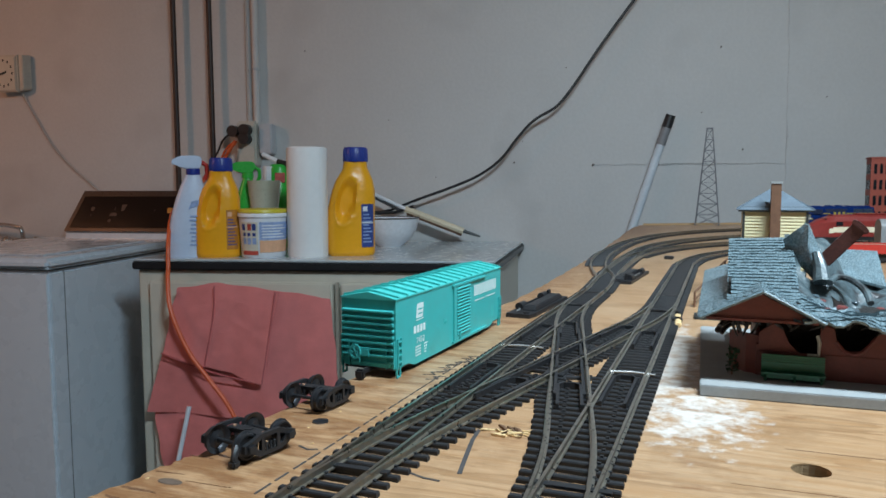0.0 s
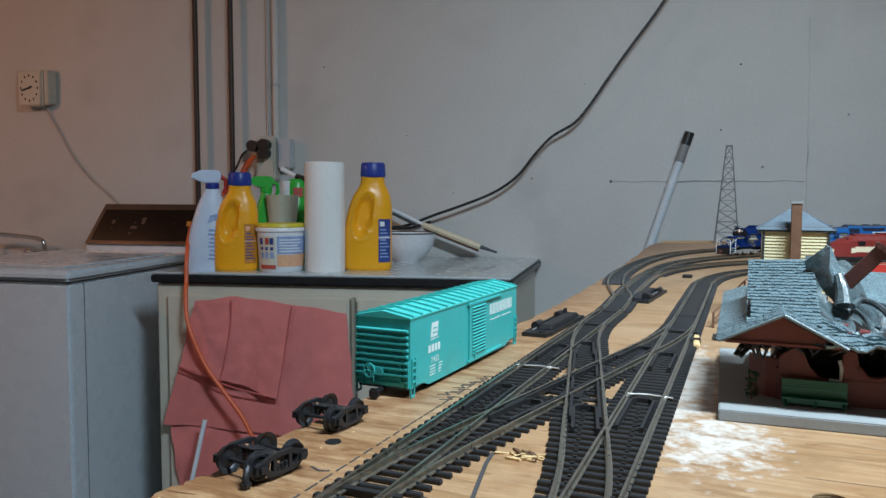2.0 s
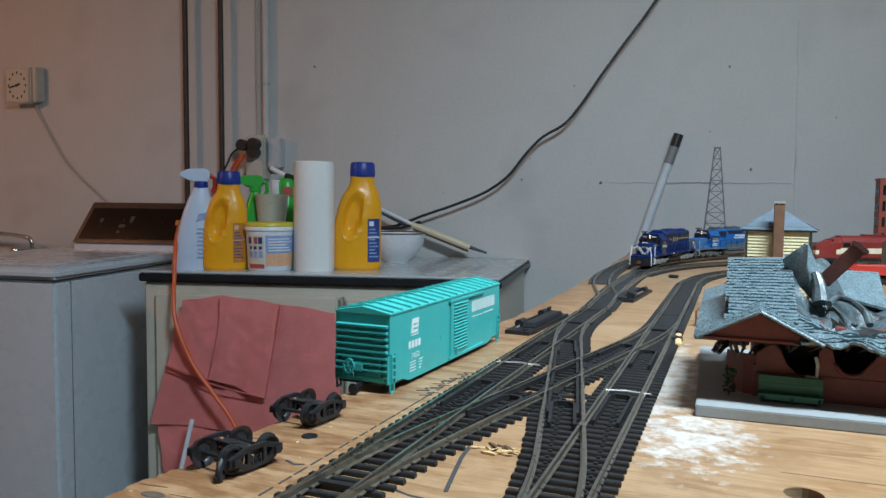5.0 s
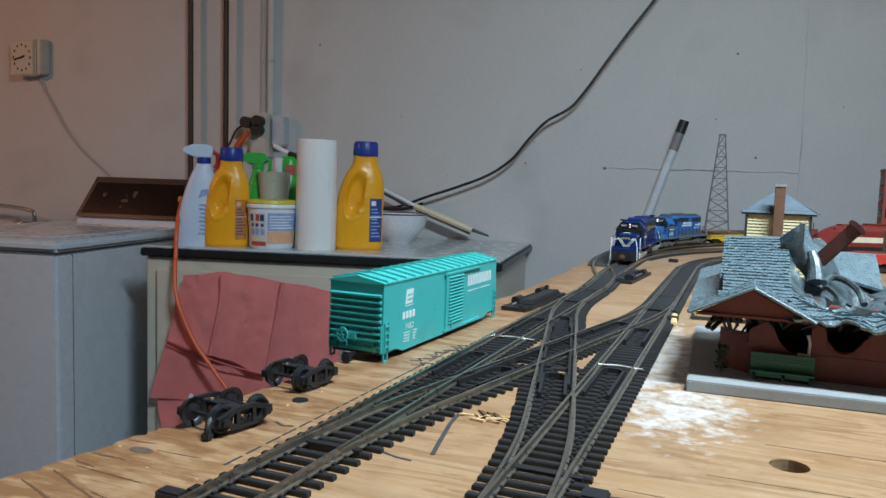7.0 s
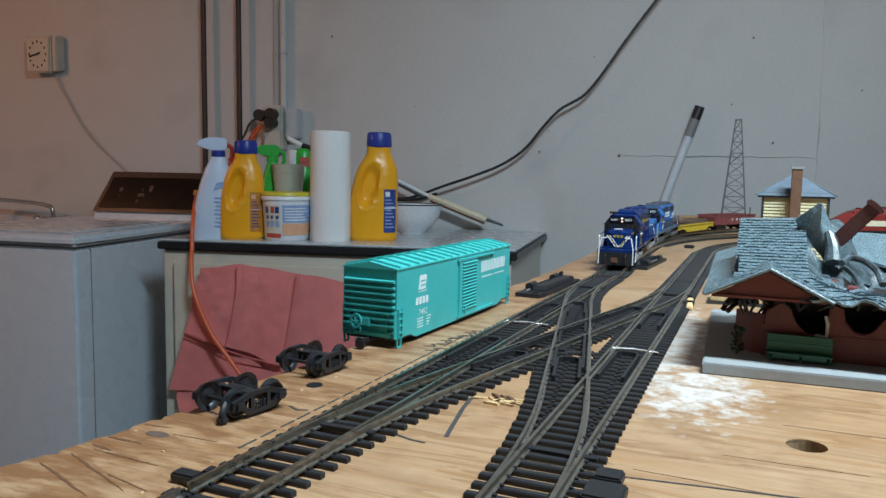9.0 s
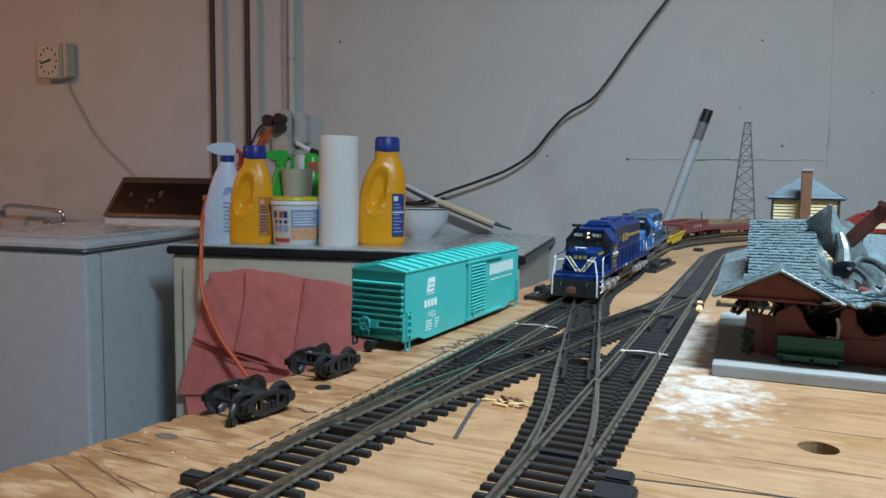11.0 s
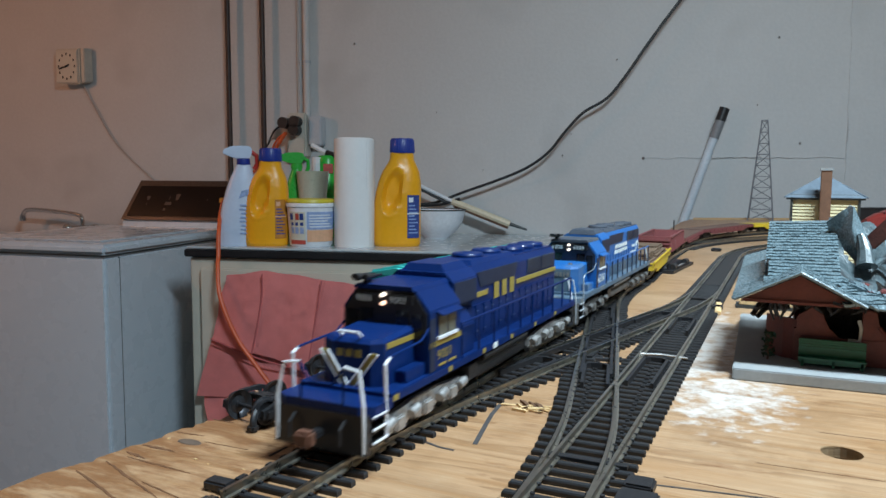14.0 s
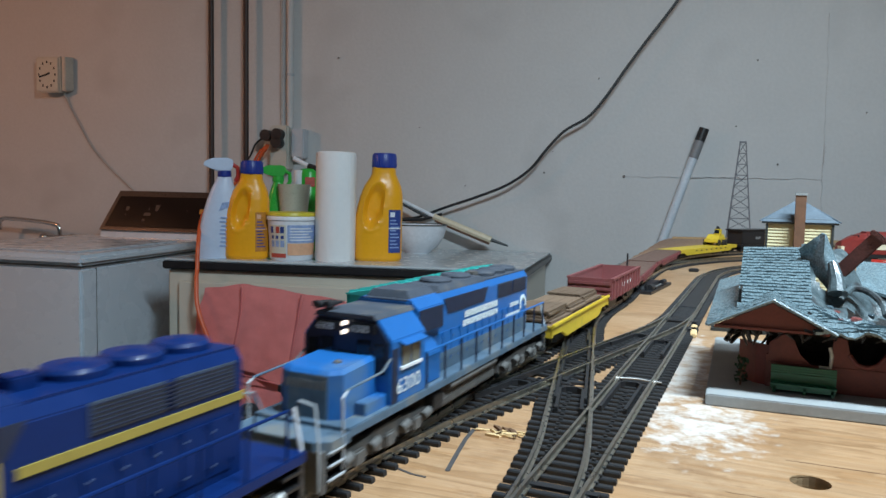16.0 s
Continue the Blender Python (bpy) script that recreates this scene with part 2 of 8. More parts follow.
BROWN_DECK = mat("brown_deck", (0.14, 0.08, 0.06), 0.7, scale=90, vary=0.3, stretch=(6, 1, 1))
OLD_WOOD = mat("old_wood", (0.15, 0.095, 0.06), 0.75, scale=90, vary=0.45, stretch=(1, 8, 1), rand=0.8)
RED = mat("red_paint", (0.47, 0.035, 0.025), 0.35, scale=60, vary=0.15)
IVORY = mat("ivory_paint", (0.66, 0.58, 0.42), 0.5, scale=60)
BRICK_RED = mat("brick_red", (0.145, 0.030, 0.020), 0.55, scale=120, vary=0.25, bump=0.0001)
SHINGLE = mat("blue_grey_shingle", (0.145, 0.20, 0.222), 0.27, scale=260, vary=0.45, fine=4, bump=0.00035, rand=0.25)
MELTED = mat("melted_plastic", (0.085, 0.115, 0.125), 0.36, scale=110, vary=0.5, bump=0.0005, dirt=(0.03, 0.028, 0.029), dirt_at=0.52, coat=0.12)
# near-black for charred plastic, and for shade painted into hollows
CHAR_AND_SHADE = mat("char_and_shade_black", (0.02, 0.015, 0.013), 0.3, scale=200, vary=0.6, bump=0.0004)
FALLEN_RED = mat("sooty_brick_red", (0.10, 0.032, 0.026), 0.5, scale=150, vary=0.35, bump=0.0002)
DULL_RED = mat("dull_red_paint", (0.19, 0.022, 0.018), 0.4, scale=60, vary=0.25)
SLATE = mat("pale_blue_slate", (0.105, 0.135, 0.165), 0.88, scale=90, vary=0.25)
STONE = mat("grey_plastic_base", (0.30, 0.31, 0.31), 0.75, scale=90, vary=0.1, dirt=(0.34, 0.33, 0.31))
LEAF = mat("leaf_green", (0.010, 0.045, 0.016), 0.5, scale=200, vary=0.3)
GREEN = mat("bench_green", (0.008, 0.10, 0.045), 0.4, scale=100, vary=0.12)
BUFF = mat("buff_siding", (0.62, 0.55, 0.33), 0.55, scale=60, vary=0.07)
CHIMNEY = mat("brown_chimney", (0.17, 0.085, 0.05), 0.6, scale=200, vary=0.25)
DARK_TRIM = mat("dark_trim", (0.03, 0.035, 0.035), 0.5, scale=100)
GREY_LATTICE = mat("grey_lattice", (0.15, 0.15, 0.165), 0.5, scale=100, vary=0.2)
ORANGE_JUG = mat("yellow_jug_plastic", (0.85, 0.38, 0.012), 0.33, scale=12, vary=0.05, fine=12)
BLUE_CAP = mat("blue_cap_plastic", (0.012, 0.035, 0.26), 0.38, scale=40)
LABEL_BLUE = mat("blue_label", (0.03, 0.06, 0.24), 0.4, scale=80, vary=0.25)
LABEL_ORANGE = mat("orange_label", (0.50, 0.20, 0.03), 0.45, scale=90, vary=0.3)
PALE_BLUE = mat("pale_blue_plastic", (0.55, 0.64, 0.80), 0.35, scale=20, vary=0.05)
PAPER = mat("kitchen_paper", (0.80, 0.80, 0.80), 0.95, scale=60, vary=0.03, fine=8, bump=0.0012)
TUB_WHITE = mat("tub_white", (0.72, 0.74, 0.78), 0.4, scale=20)
SOFT_BLUE = mat("faded_blue_ink", (0.28, 0.38, 0.62), 0.5, scale=120, vary=0.35)
SOFT_ORANGE = mat("faded_orange_ink", (0.72, 0.40, 0.24), 0.5, scale=60, vary=0.15)
RED_INK = mat("red_ink", (0.45, 0.07, 0.05), 0.5, scale=150, vary=0.3)
LIME = mat("green_plastic", (0.03, 0.42, 0.05), 0.3, scale=30, vary=0.12)
CLEAR_CUP = mat("cloudy_plastic", (0.50, 0.52, 0.42), 0.3, scale=30, vary=0.08)
TOWEL = mat("red_towel", (0.74, 0.225, 0.215), 0.95, scale=22, vary=0.14, fine=40, bump=0.0022)
ORANGE_CORD = mat("orange_cord", (0.62, 0.10, 0.025), 0.5, scale=60)
BLACK_CORD = mat("black_cord", (0.012, 0.012, 0.014), 0.5, scale=60)
PALE_CORD = mat("pale_cord", (0.45, 0.41, 0.38), 0.6, scale=60)
BROWN_PIPE = mat("brown_pipe", (0.035, 0.020, 0.016), 0.5, scale=20, vary=0.3)
WALL_PIPE = mat("wall_coloured_pipe", (0.55, 0.545, 0.54), 0.6, scale=20, vary=0.06)
WHITE_PIPE = mat("painted_pipe", (0.50, 0.53, 0.57), 0.5, scale=20, vary=0.08)
BEIGE = mat("beige_plastic", (0.52, 0.50, 0.44), 0.5, scale=30)
CONSOLE = mat("brown_console", (0.010, 0.005, 0.004), 0.14, scale=40, vary=0.3)
CONSOLE_FRAME = mat("console_frame", (0.040, 0.030, 0.026), 0.30, metal=0.2, scale=40)
CONSOLE_INK = mat("console_ink", (0.05, 0.035, 0.03), 0.5, scale=100)
WHITE_POLE = mat("white_pole", (0.60, 0.66, 0.72), 0.35, scale=20)
SPLIT = mat("split_veneer", (0.13, 0.055, 0.022), 0.9, scale=300, vary=0.45)
PENCIL = mat("pencil_line", (0.05, 0.045, 0.045), 0.8, scale=300, vary=0.4)
RAW_WOOD = mat("torn_wood", (0.70, 0.48, 0.24), 0.8, scale=200, vary=0.35, bump=0.0005)
RED_BUILDING = mat("red_building", (0.30, 0.055, 0.03), 0.6, scale=60, vary=0.15)
GREY_CAR = mat("grey_car_paint", (0.20, 0.20, 0.20), 0.5, scale=60, vary=0.2)
CLOCK_FACE = mat("clock_face", (0.56, 0.54, 0.47), 0.5, scale=30, vary=0.05)


# ---- building blocks ----
def part(name, bm, material, parent=None, label="", s=1.0, smooth=False, bevel=0.0):
    """Links a bmesh as one mesh object under a thing or a part. s: the size of its unit in metres."""
    if bevel:
        bmesh.ops.bevel(bm, geom=[e for e in bm.edges if e.calc_length() > bevel * 2.5], offset=bevel, segments=2, affect="EDGES", clamp_overlap=True)
    if s != 1.0:
        bmesh.ops.scale(bm, vec=(s, s, s), verts=bm.verts)
    bmesh.ops.recalc_face_normals(bm, faces=bm.faces)
    me = bpy.data.meshes.new(name)
    bm.to_mesh(me)
    bm.free()
    me.materials.append(material)
    if smooth:
        for p in me.polygons:
            p.use_smooth = True
        me.set_sharp_from_angle(angle=radians(38))
    ob = new(name, me)
    if parent:
        ob.parent = parent
    if label:
        ob["label"] = label
    return ob


def thing(name, m, label, category, group="", kind=""):
    ob = new(name)
    ob.empty_display_size = 0.02
    ob.matrix_world = m
    return tagged(ob, label, category, group, kind)


def box(x0, x1, y0, y1, z0, z1, bm=None):
    bm = bm or bmesh.new()
    v = [bm.verts.new((x, y, z)) for x in (x0, x1) for y in (y0, y1) for z in (z0, z1)]
    for f in ((0, 1, 3, 2), (4, 6, 7, 5), (0, 4, 5, 1), (2, 3, 7, 6), (0, 2, 6, 4), (1, 5, 7, 3)):
        bm.faces.new([v[i] for i in f])
    return bm


def prism(poly, axis, a, b, bm=None):
    """A polygon pushed along an axis from a to b. poly: pairs in the two other axes, in the order x, y, z."""
    bm = bm or bmesh.new()

    def at(p, h):
        return {"x": (h, p[0], p[1]), "y": (p[0], h, p[1]), "z": (p[0], p[1], h)}[axis]

    lo, hi = [bm.verts.new(at(p, a)) for p in poly], [bm.verts.new(at(p, b)) for p in poly]
    n = len(poly)
    bm.faces.new(lo), bm.faces.new(hi)
    for i in range(n):
        bm.faces.new((lo[i], lo[(i + 1) % n], hi[(i + 1) % n], hi[i]))
    return bm


def loft(rings, bm=None, caps=True):
    bm = bm or bmesh.new()
    vs = [[bm.verts.new(p) for p in ring] for ring in rings]
    for a, b in zip(vs, vs[1:]):
        n = len(a)
        for i in range(n):
            bm.faces.new((a[i], a[(i + 1) % n], b[(i + 1) % n], b[i]))
    if caps:
        bm.faces.new(vs[0]), bm.faces.new(vs[-1])
    return bm


def circle(c, r, n, rx=1.0, ry=1.0):
    return [(c[0] + r * rx * math.cos(2 * math.pi * i / n), c[1] + r * ry * math.sin(2 * math.pi * i / n), c[2]) for i in range(n)]


def lathe(profile, n=24, bm=None, rx=1.0, ry=1.0):
    """Radius and height pairs, turned about z."""
    return loft([circle((0, 0, z), max(r, 1e-5), n, rx, ry) for r, z in profile], bm)


def tube(points, r, n=8, bm=None, r_end=None):
    bm = bm or bmesh.new()
    pts = [Vector(p) for p in points]
    rings = []
    side = None
    for i, p in enumerate(pts):
        d = (pts[min(i + 1, len(pts) - 1)] - pts[max(i - 1, 0)]).normalized()
        if side is None:
            side = d.orthogonal().normalized()
        side = (side - d * side.dot(d)).normalized()
        up = d.cross(side)
        rad = r if r_end is None else r + (r_end - r) * i / (len(pts) - 1)
        rings.append([p + (side * math.cos(2 * math.pi * k / n) + up * math.sin(2 * math.pi * k / n)) * rad for k in range(n)])
    return loft(rings, bm)


def smooth_line(points, steps=6):
    """A Catmull-Rom line through the points."""
    p = [Vector(q) for q in points]
    p = [p[0] * 2 - p[1]] + p + [p[-1] * 2 - p[-2]]
    out = []
    for a, b, c, d in zip(p, p[1:], p[2:], p[3:]):
        for k in range(steps):
            t = k / steps
            out.append(0.5 * (2 * b + (c - a) * t + (2 * a - 5 * b + 4 * c - d) * t * t + (3 * b - a - 3 * c + d) * t ** 3))
    return out + [p[-2]]


def writing(text, size, material, parent, m, name="lettering", label="", thick=0.0, widen=1.0):
    """Raised letters in the built-in font, in the plane z = 0 of the pose m."""
    cu = bpy.data.curves.new(name, "FONT")
    cu.body, cu.size, cu.extrude, cu.resolution_u = text, size, thick, 2
    tmp = bpy.data.objects.new(name, cu)
    me = bpy.data.meshes.new_from_object(tmp)
    bpy.data.objects.remove(tmp)
    bm = bmesh.new()
    bm.from_mesh(me)
    bmesh.ops.remove_doubles(bm, verts=bm.verts, dist=1e-7)
    bm.to_mesh(me)
    bm.free()
    me.transform(m @ Matrix.Diagonal((widen, 1, 1, 1)))
    me.materials.clear()
    me.materials.append(material)
    ob = new(name, me)
    ob.parent = parent
    if label:
        ob["label"] = label
    return ob

# ---- the room ----
FLOOR_Z, CEIL_Z = -1.0, 1.30
WALL = pose(0, 2.37, 0, 0, 0, 13.5)


def on_wall(u, z, off=0.0):
    """A place beside the back wall: along it, up, and off it into the room."""
    return WALL @ Vector((u, -off, z))


def structure(name, bm, material, label, m=None, smooth=False):
    ob = part(name, bm, material, label=label, smooth=smooth)
    if m:
        ob.matrix_world = m
    return tagged(ob, kind="structure")


def back_wall():
    """The painted block wall: a slightly wavy face on a solid slab."""
    bm = bmesh.new()
    nx, nz = 90, 40
    grid = []
    for i in range(nx + 1):
        col = []
        for k in range(nz + 1):
            u, z = -3.0 + 5.4 * i / nx, FLOOR_Z + (CEIL_Z - FLOOR_Z) * k / nz
            edge = min(1, i, nx - i, k, nz - k)
            col.append(bm.verts.new((u, -0.0022 * edge * (noise.noise((u * 2.5, z * 3, 0)) + 0.4 * noise.noise((u * 9, z * 9, 3))), z)))
        grid.append(col)
    for i in range(nx):
        for k in range(nz):
            bm.faces.new((grid[i][k], grid[i + 1][k], grid[i + 1][k + 1], grid[i][k + 1]))
    box(-3.0, 2.4, 0.012, 0.15, FLOOR_Z, CEIL_Z, bm)
    return structure("wall_north", bm, PAINTED_WALL, "pale grey painted basement wall with cracks and stains", WALL, True)


wall_north = back_wall()
structure("wall_west", box(-3.15, -3.0, -4.2, 0.15, FLOOR_Z, CEIL_Z), PAINTED_WALL, "plain painted basement wall", WALL)
structure("wall_east", box(2.4, 2.55, -4.2, 0.15, FLOOR_Z, CEIL_Z), PAINTED_WALL, "plain painted basement wall", WALL)
structure("wall_south", box(-3.15, 2.55, -4.35, -4.2, FLOOR_Z, CEIL_Z), PAINTED_WALL, "plain painted basement wall", WALL)
structure("ceiling", box(-3.15, 2.55, -4.35, 0.15, CEIL_Z, CEIL_Z + 0.1), CEILING, "plain basement ceiling", WALL)
structure("floor", box(-3.15, 2.55, -4.35, 0.15, FLOOR_Z - 0.1, FLOOR_Z), CONCRETE, "bare grey concrete floor", WALL)

CRACK = mat("crack_shadow", (0.525, 0.505, 0.50), 0.9, scale=80, vary=0.15)
SPOT = mat("wall_spot", (0.22, 0.20, 0.19), 0.9, scale=80)


def crack(u0, z0, u1, z1, w, seed):
    """A thin uneven crack line on the wall."""
    rnd = random.Random(seed)
    bm = bmesh.new()
    n = 22
    d = Vector((u1 - u0, 0, z1 - z0))
    side = Vector((-d.z, 0, d.x)).normalized()
    last = None
    for i in range(n + 1):
        c = Vector((u0, -0.0030, z0)) + d * (i / n) + side * rnd.uniform(-0.0025, 0.0025)
        ww = w * rnd.uniform(0.3, 1.0)
        now = [bm.verts.new(c - side * ww), bm.verts.new(c + side * ww), bm.verts.new(c + side * ww + Vector((0, 0.01, 0))), bm.verts.new(c - side * ww + Vector((0, 0.01, 0)))]
        if last:
            for k in range(4):
                bm.faces.new((last[k], last[(k + 1) % 4], now[(k + 1) % 4], now[k]))
        last = now
    part("crack", bm, CRACK, wall_north, "thin crack in the paint")


crack(0.137, 0.63, 0.145, 0.02, 0.0010, 3)
crack(0.146, 0.26, 0.143, 0.20, 0.0030, 4)
crack(-0.42, 0.156, 0.14, 0.159, 0.0004, 5)
crack(-0.25, 0.158, -0.08, 0.160, 0.0009, 6)
for u, z, r in ((-0.415, 0.157, 0.0045), (-0.655, 0.165, 0.003), (-0.63, 0.23, 0.002), (0.02, 0.2, 0.003), (-0.05, 0.5, 0.003), (-0.5, 0.45, 0.002), (0.25, 0.35, 0.002), (-0.1, 0.31, 0.002), (-0.9, 0.12, 0.002), (-1.32, 0.52, 0.003), (-1.05, 0.3, 0.002)):
    bm = bmesh.new()
    loft([circle((0, 0, 0), r, 8), circle((0, 0, 0.004), r * 0.7, 8)], bm)
    bmesh.ops.rotate(bm, verts=bm.verts, matrix=Matrix.Rotation(radians(90), 3, "X"))
    bmesh.ops.translate(bm, verts=bm.verts, vec=(u, -0.003, z))
    part("nail_hole", bm, SPOT, wall_north, "dark nail hole")


# ---- the layout table ----
SPLITS = (((-0.187, 0.1545), (-0.152, 0.1415), 0.0022), ((-0.189, 0.1455), (-0.158, 0.1350), 0.0024), ((-0.187, 0.1836), (-0.176, 0.1848), 0.0018), ((-0.188, 0.1698), (-0.174, 0.1697), 0.0036),
          ((-0.186, 0.1996), (-0.176, 0.1999), 0.0016), ((-0.184, 0.1600), (-0.157, 0.1586), 0.0018), ((-0.188, 0.1630), (-0.178, 0.1612), 0.0030), ((-0.172, 0.1807), (-0.154, 0.1812), 0.0010),
          ((-0.184, 0.2120), (-0.174, 0.2128), 0.0012), ((-0.165, 0.1480), (-0.146, 0.1440), 0.0014), ((-0.183, 0.2380), (-0.170, 0.2388), 0.0014), ((-0.180, 0.2560), (-0.163, 0.2570), 0.0010),
          ((-0.030, 0.2178), (0.030, 0.2160), 0.0011), ((0.012, 0.2825), (0.060, 0.2832), 0.0007), ((-0.006, 0.2420), (0.035, 0.2432), 0.0006))


def layout_table():
    th = thing("layout_table", Matrix.Identity(4), "large unpainted plywood table carrying a model railway", "table")
    outer = [(-0.198, -0.6), (-0.194, 0.14), (-0.186, 0.2), (-0.173, 0.66), (-0.18, 1.0), (-0.2, 1.45), (-0.212, 1.68), (-0.205, 1.8), (0.0, 1.92), (0.4, 2.03), (2.0, 2.3), (2.0, -0.6)]
    rnd = random.Random(11)
    line = []
    for a, b in zip(outer, outer[1:] + outer[:1]):
        n = 24 if a[0] < -0.17 and b[0] < -0.17 else 3
        for k in range(n):
            j = (0.0011 if k % 5 else 0.003) if n == 24 else 0
            line.append((a[0] + (b[0] - a[0]) * k / n + rnd.uniform(-j, j), a[1] + (b[1] - a[1]) * k / n))
    hole = [(0.019 + 0.0063 * math.cos(2 * math.pi * i / 20), 0.2635 + 0.0063 * math.sin(2 * math.pi * i / 20)) for i in range(20)]
    bm = bmesh.new()
    loops = []
    for ring in (line, hole):
        vs = [bm.verts.new((x, y, 0)) for x, y in ring]
        loops += [bm.edges.new((vs[i], vs[(i + 1) % len(vs)])) for i in range(len(vs))]
    bmesh.ops.triangle_fill(bm, edges=loops, use_beauty=True, use_dissolve=False)
    faces = list(bm.faces)
    ext = bmesh.ops.extrude_face_region(bm, geom=faces)
    bmesh.ops.translate(bm, verts=[g for g in ext["geom"] if isinstance(g, bmesh.types.BMVert)], vec=(0, 0, -0.018))
    top = part("plywood_sheet", bm, PLY, th, "fir plywood with knots, stains, white filler and painted glare")
    top.data.materials.append(PLY_EDGE)
    for p in top.data.polygons:
        if abs(p.normal.z) < 0.5:
            p.material_index = 1
    for x, y in ((-0.15, 0.1), (-0.15, 1.5), (1.2, -0.5), (1.2, 2.0)):
        part("leg", box(x - 0.03, x + 0.03, y - 0.03, y + 0.03, FLOOR_Z, -0.11), PLY_EDGE, th)
    part("frame_rail", box(-0.155, -0.117, -0.55, 1.7, -0.107, -0.018), PLY_EDGE, th)
    part("frame_rail", box(1.2, 1.238, -0.55, 2.1, -0.107, -0.018), PLY_EDGE, th)
    # black plug added below the hole to paint its inner shade
    part("hole_bottom", prism(hole, "z", -0.030, -0.0185), CHAR_AND_SHADE, th, "black plug painting the shade in a drilled hole")
    # screws, a knot, torn grain and pencil lines
    for x, y in ((-0.162, 0.249), (-0.055, 0.105), (0.09, 0.30)):
        bm = lathe([(0.0034, 0.0), (0.0032, 0.0005), (0.0018, 0.0002), (0.0008, 0.0002)], 14)
        bmesh.ops.translate(bm, verts=bm.verts, vec=(x, y, 0))
        part("screw_head", bm, STEEL_DARK, th, "flush steel screw head")
    for x, y, r in ((-0.1762, 0.1783, 0.0032),):
        bm = lathe([(r, 0.0), (r * 0.9, 0.00025), (r * 0.3, 0.0002)], 16, rx=1.5, ry=0.7)
        bmesh.ops.translate(bm, verts=bm.verts, vec=(x, y, 0))
        part("knot", bm, mat("knot_wood", (0.10, 0.065, 0.045), 0.9, scale=200, vary=0.4), th, "dark wood knot")
    rnd = random.Random(5)
    for i in range(26):
        x, y = -0.0845 + rnd.gauss(0, 0.0042), 0.2625 + rnd.gauss(0, 0.0018)
        w, l, a = rnd.uniform(0.0004, 0.0011), rnd.uniform(0.0015, 0.0045), rnd.gauss(0, 0.5)
        bm = prism([(-l, -w), (l, -w * 0.3), (l * 0.7, w), (-l * 0.6, w * 0.7)], "z", 0, rnd.uniform(0.0003, 0.0012))
        bmesh.ops.rotate(bm, verts=bm.verts, matrix=Matrix.Rotation(a, 3, "Z") @ Matrix.Rotation(rnd.gauss(0, 0.2), 3, "Y"))
        bmesh.ops.translate(bm, verts=bm.verts, vec=(x, y, 0))
        part("splinter", bm, RAW_WOOD if i % 4 else mat("pit_shadow", (0.12, 0.06, 0.03), 0.9, scale=200), th)

    def pencil(pts, w=0.0005):
        bm = bmesh.new()
        for a, b in zip(pts, pts[1:]):
            a, b = Vector(a), Vector(b)
            n = Vector((-(b - a).y, (b - a).x)).normalized() * w
            prism([tuple(a - n), tuple(b - n), tuple(b + n), tuple(a + n)], "z", 0.00003, 0.0002, bm)
        part("pencil_line", bm, PENCIL, th, "dark marker line")

    pencil([(-0.0985, 0.263), (-0.097, 0.250), (-0.093, 0.230), (-0.0905, 0.218)], 0.0008)
    pencil([(-0.108, 0.2135), (-0.100, 0.2105), (-0.0945, 0.2100)])
    pencil([(-0.155, 0.222), (-0.150, 0.2195), (-0.1465, 0.221)])
    y = 0.180
    while y < 0.36:
        l = rnd.uniform(0.004, 0.009)
        pencil([(-0.1448 + 0.012 * (y - 0.17), y), (-0.1448 + 0.012 * (y + l - 0.17), y + l)], 0.0004)
        y += l + rnd.uniform(0.001, 0.004)
    for k in range(7):
        x, y = -0.150 + rnd.uniform(-0.003, 0.006), 0.325 + k * 0.008
        pencil([(x, y), (x + 0.006, y + 0.002), (x + 0.002, y + 0.006), (x + 0.008, y + 0.008)], 0.0004)
    pencil([(-0.036, 0.2100), (0.006, 0.216), (0.09, 0.228)], 0.0004)
    # splits in the veneer along the grain, and pale chips beside them
    def split(a, b, w, seed):
        rnd_s = random.Random(seed)
        a, b = Vector(a), Vector(b)
        side = Vector((-(b - a).y, (b - a).x)).normalized()
        up, down = [], []
        n = 14
        for k in range(n + 1):
            f = k / n
            c = a.lerp(b, f) + side * rnd_s.uniform(-0.08, 0.08) * w
            half = w * (0.15 + math.sin(math.pi * min(1.0, f * 0.9 + 0.08)) * rnd_s.uniform(0.7, 1.0)) / 5
            up.append(tuple(c + side * half)), down.append(tuple(c - side * half))
        part("split", prism(up + down[::-1], "z", 0.00002, 0.00012), SPLIT, th, "dark split in the veneer")

    for k, (a, b, w) in enumerate(SPLITS):
        split(a, b, w, 40 + k)
    rnd = random.Random(17)
    for k in range(16):
        x, y = -0.186 + 0.045 * rnd.random(), 0.12 + 0.15 * rnd.random()
        l = rnd.uniform(0.0003, 0.0007)
        bm = prism([(-l, -l * 0.4), (l * 0.8, -l * 0.5), (l, l * 0.3), (-l * 0.4, l * 0.5)], "z", 0, l * 0.5)
        bmesh.ops.rotate(bm, verts=bm.verts, matrix=Matrix.Rotation(rnd.uniform(0, 3.1), 3, "Z"))
        bmesh.ops.translate(bm, verts=bm.verts, vec=(x, y, 0))
        part("chip", bm, RAW_WOOD, th, "pale wood chip")
    # a batten along the back edge
    part("batten", prism([(-0.2, 1.79), (0.0, 1.905), (0.4, 2.012), (0.4, 2.027), (0.0, 1.92), (-0.2, 1.805)], "z", 0.0, 0.004), PLY_EDGE, th)
    return th


layout_table()

# ---- track ----
GAUGE = 0.0087


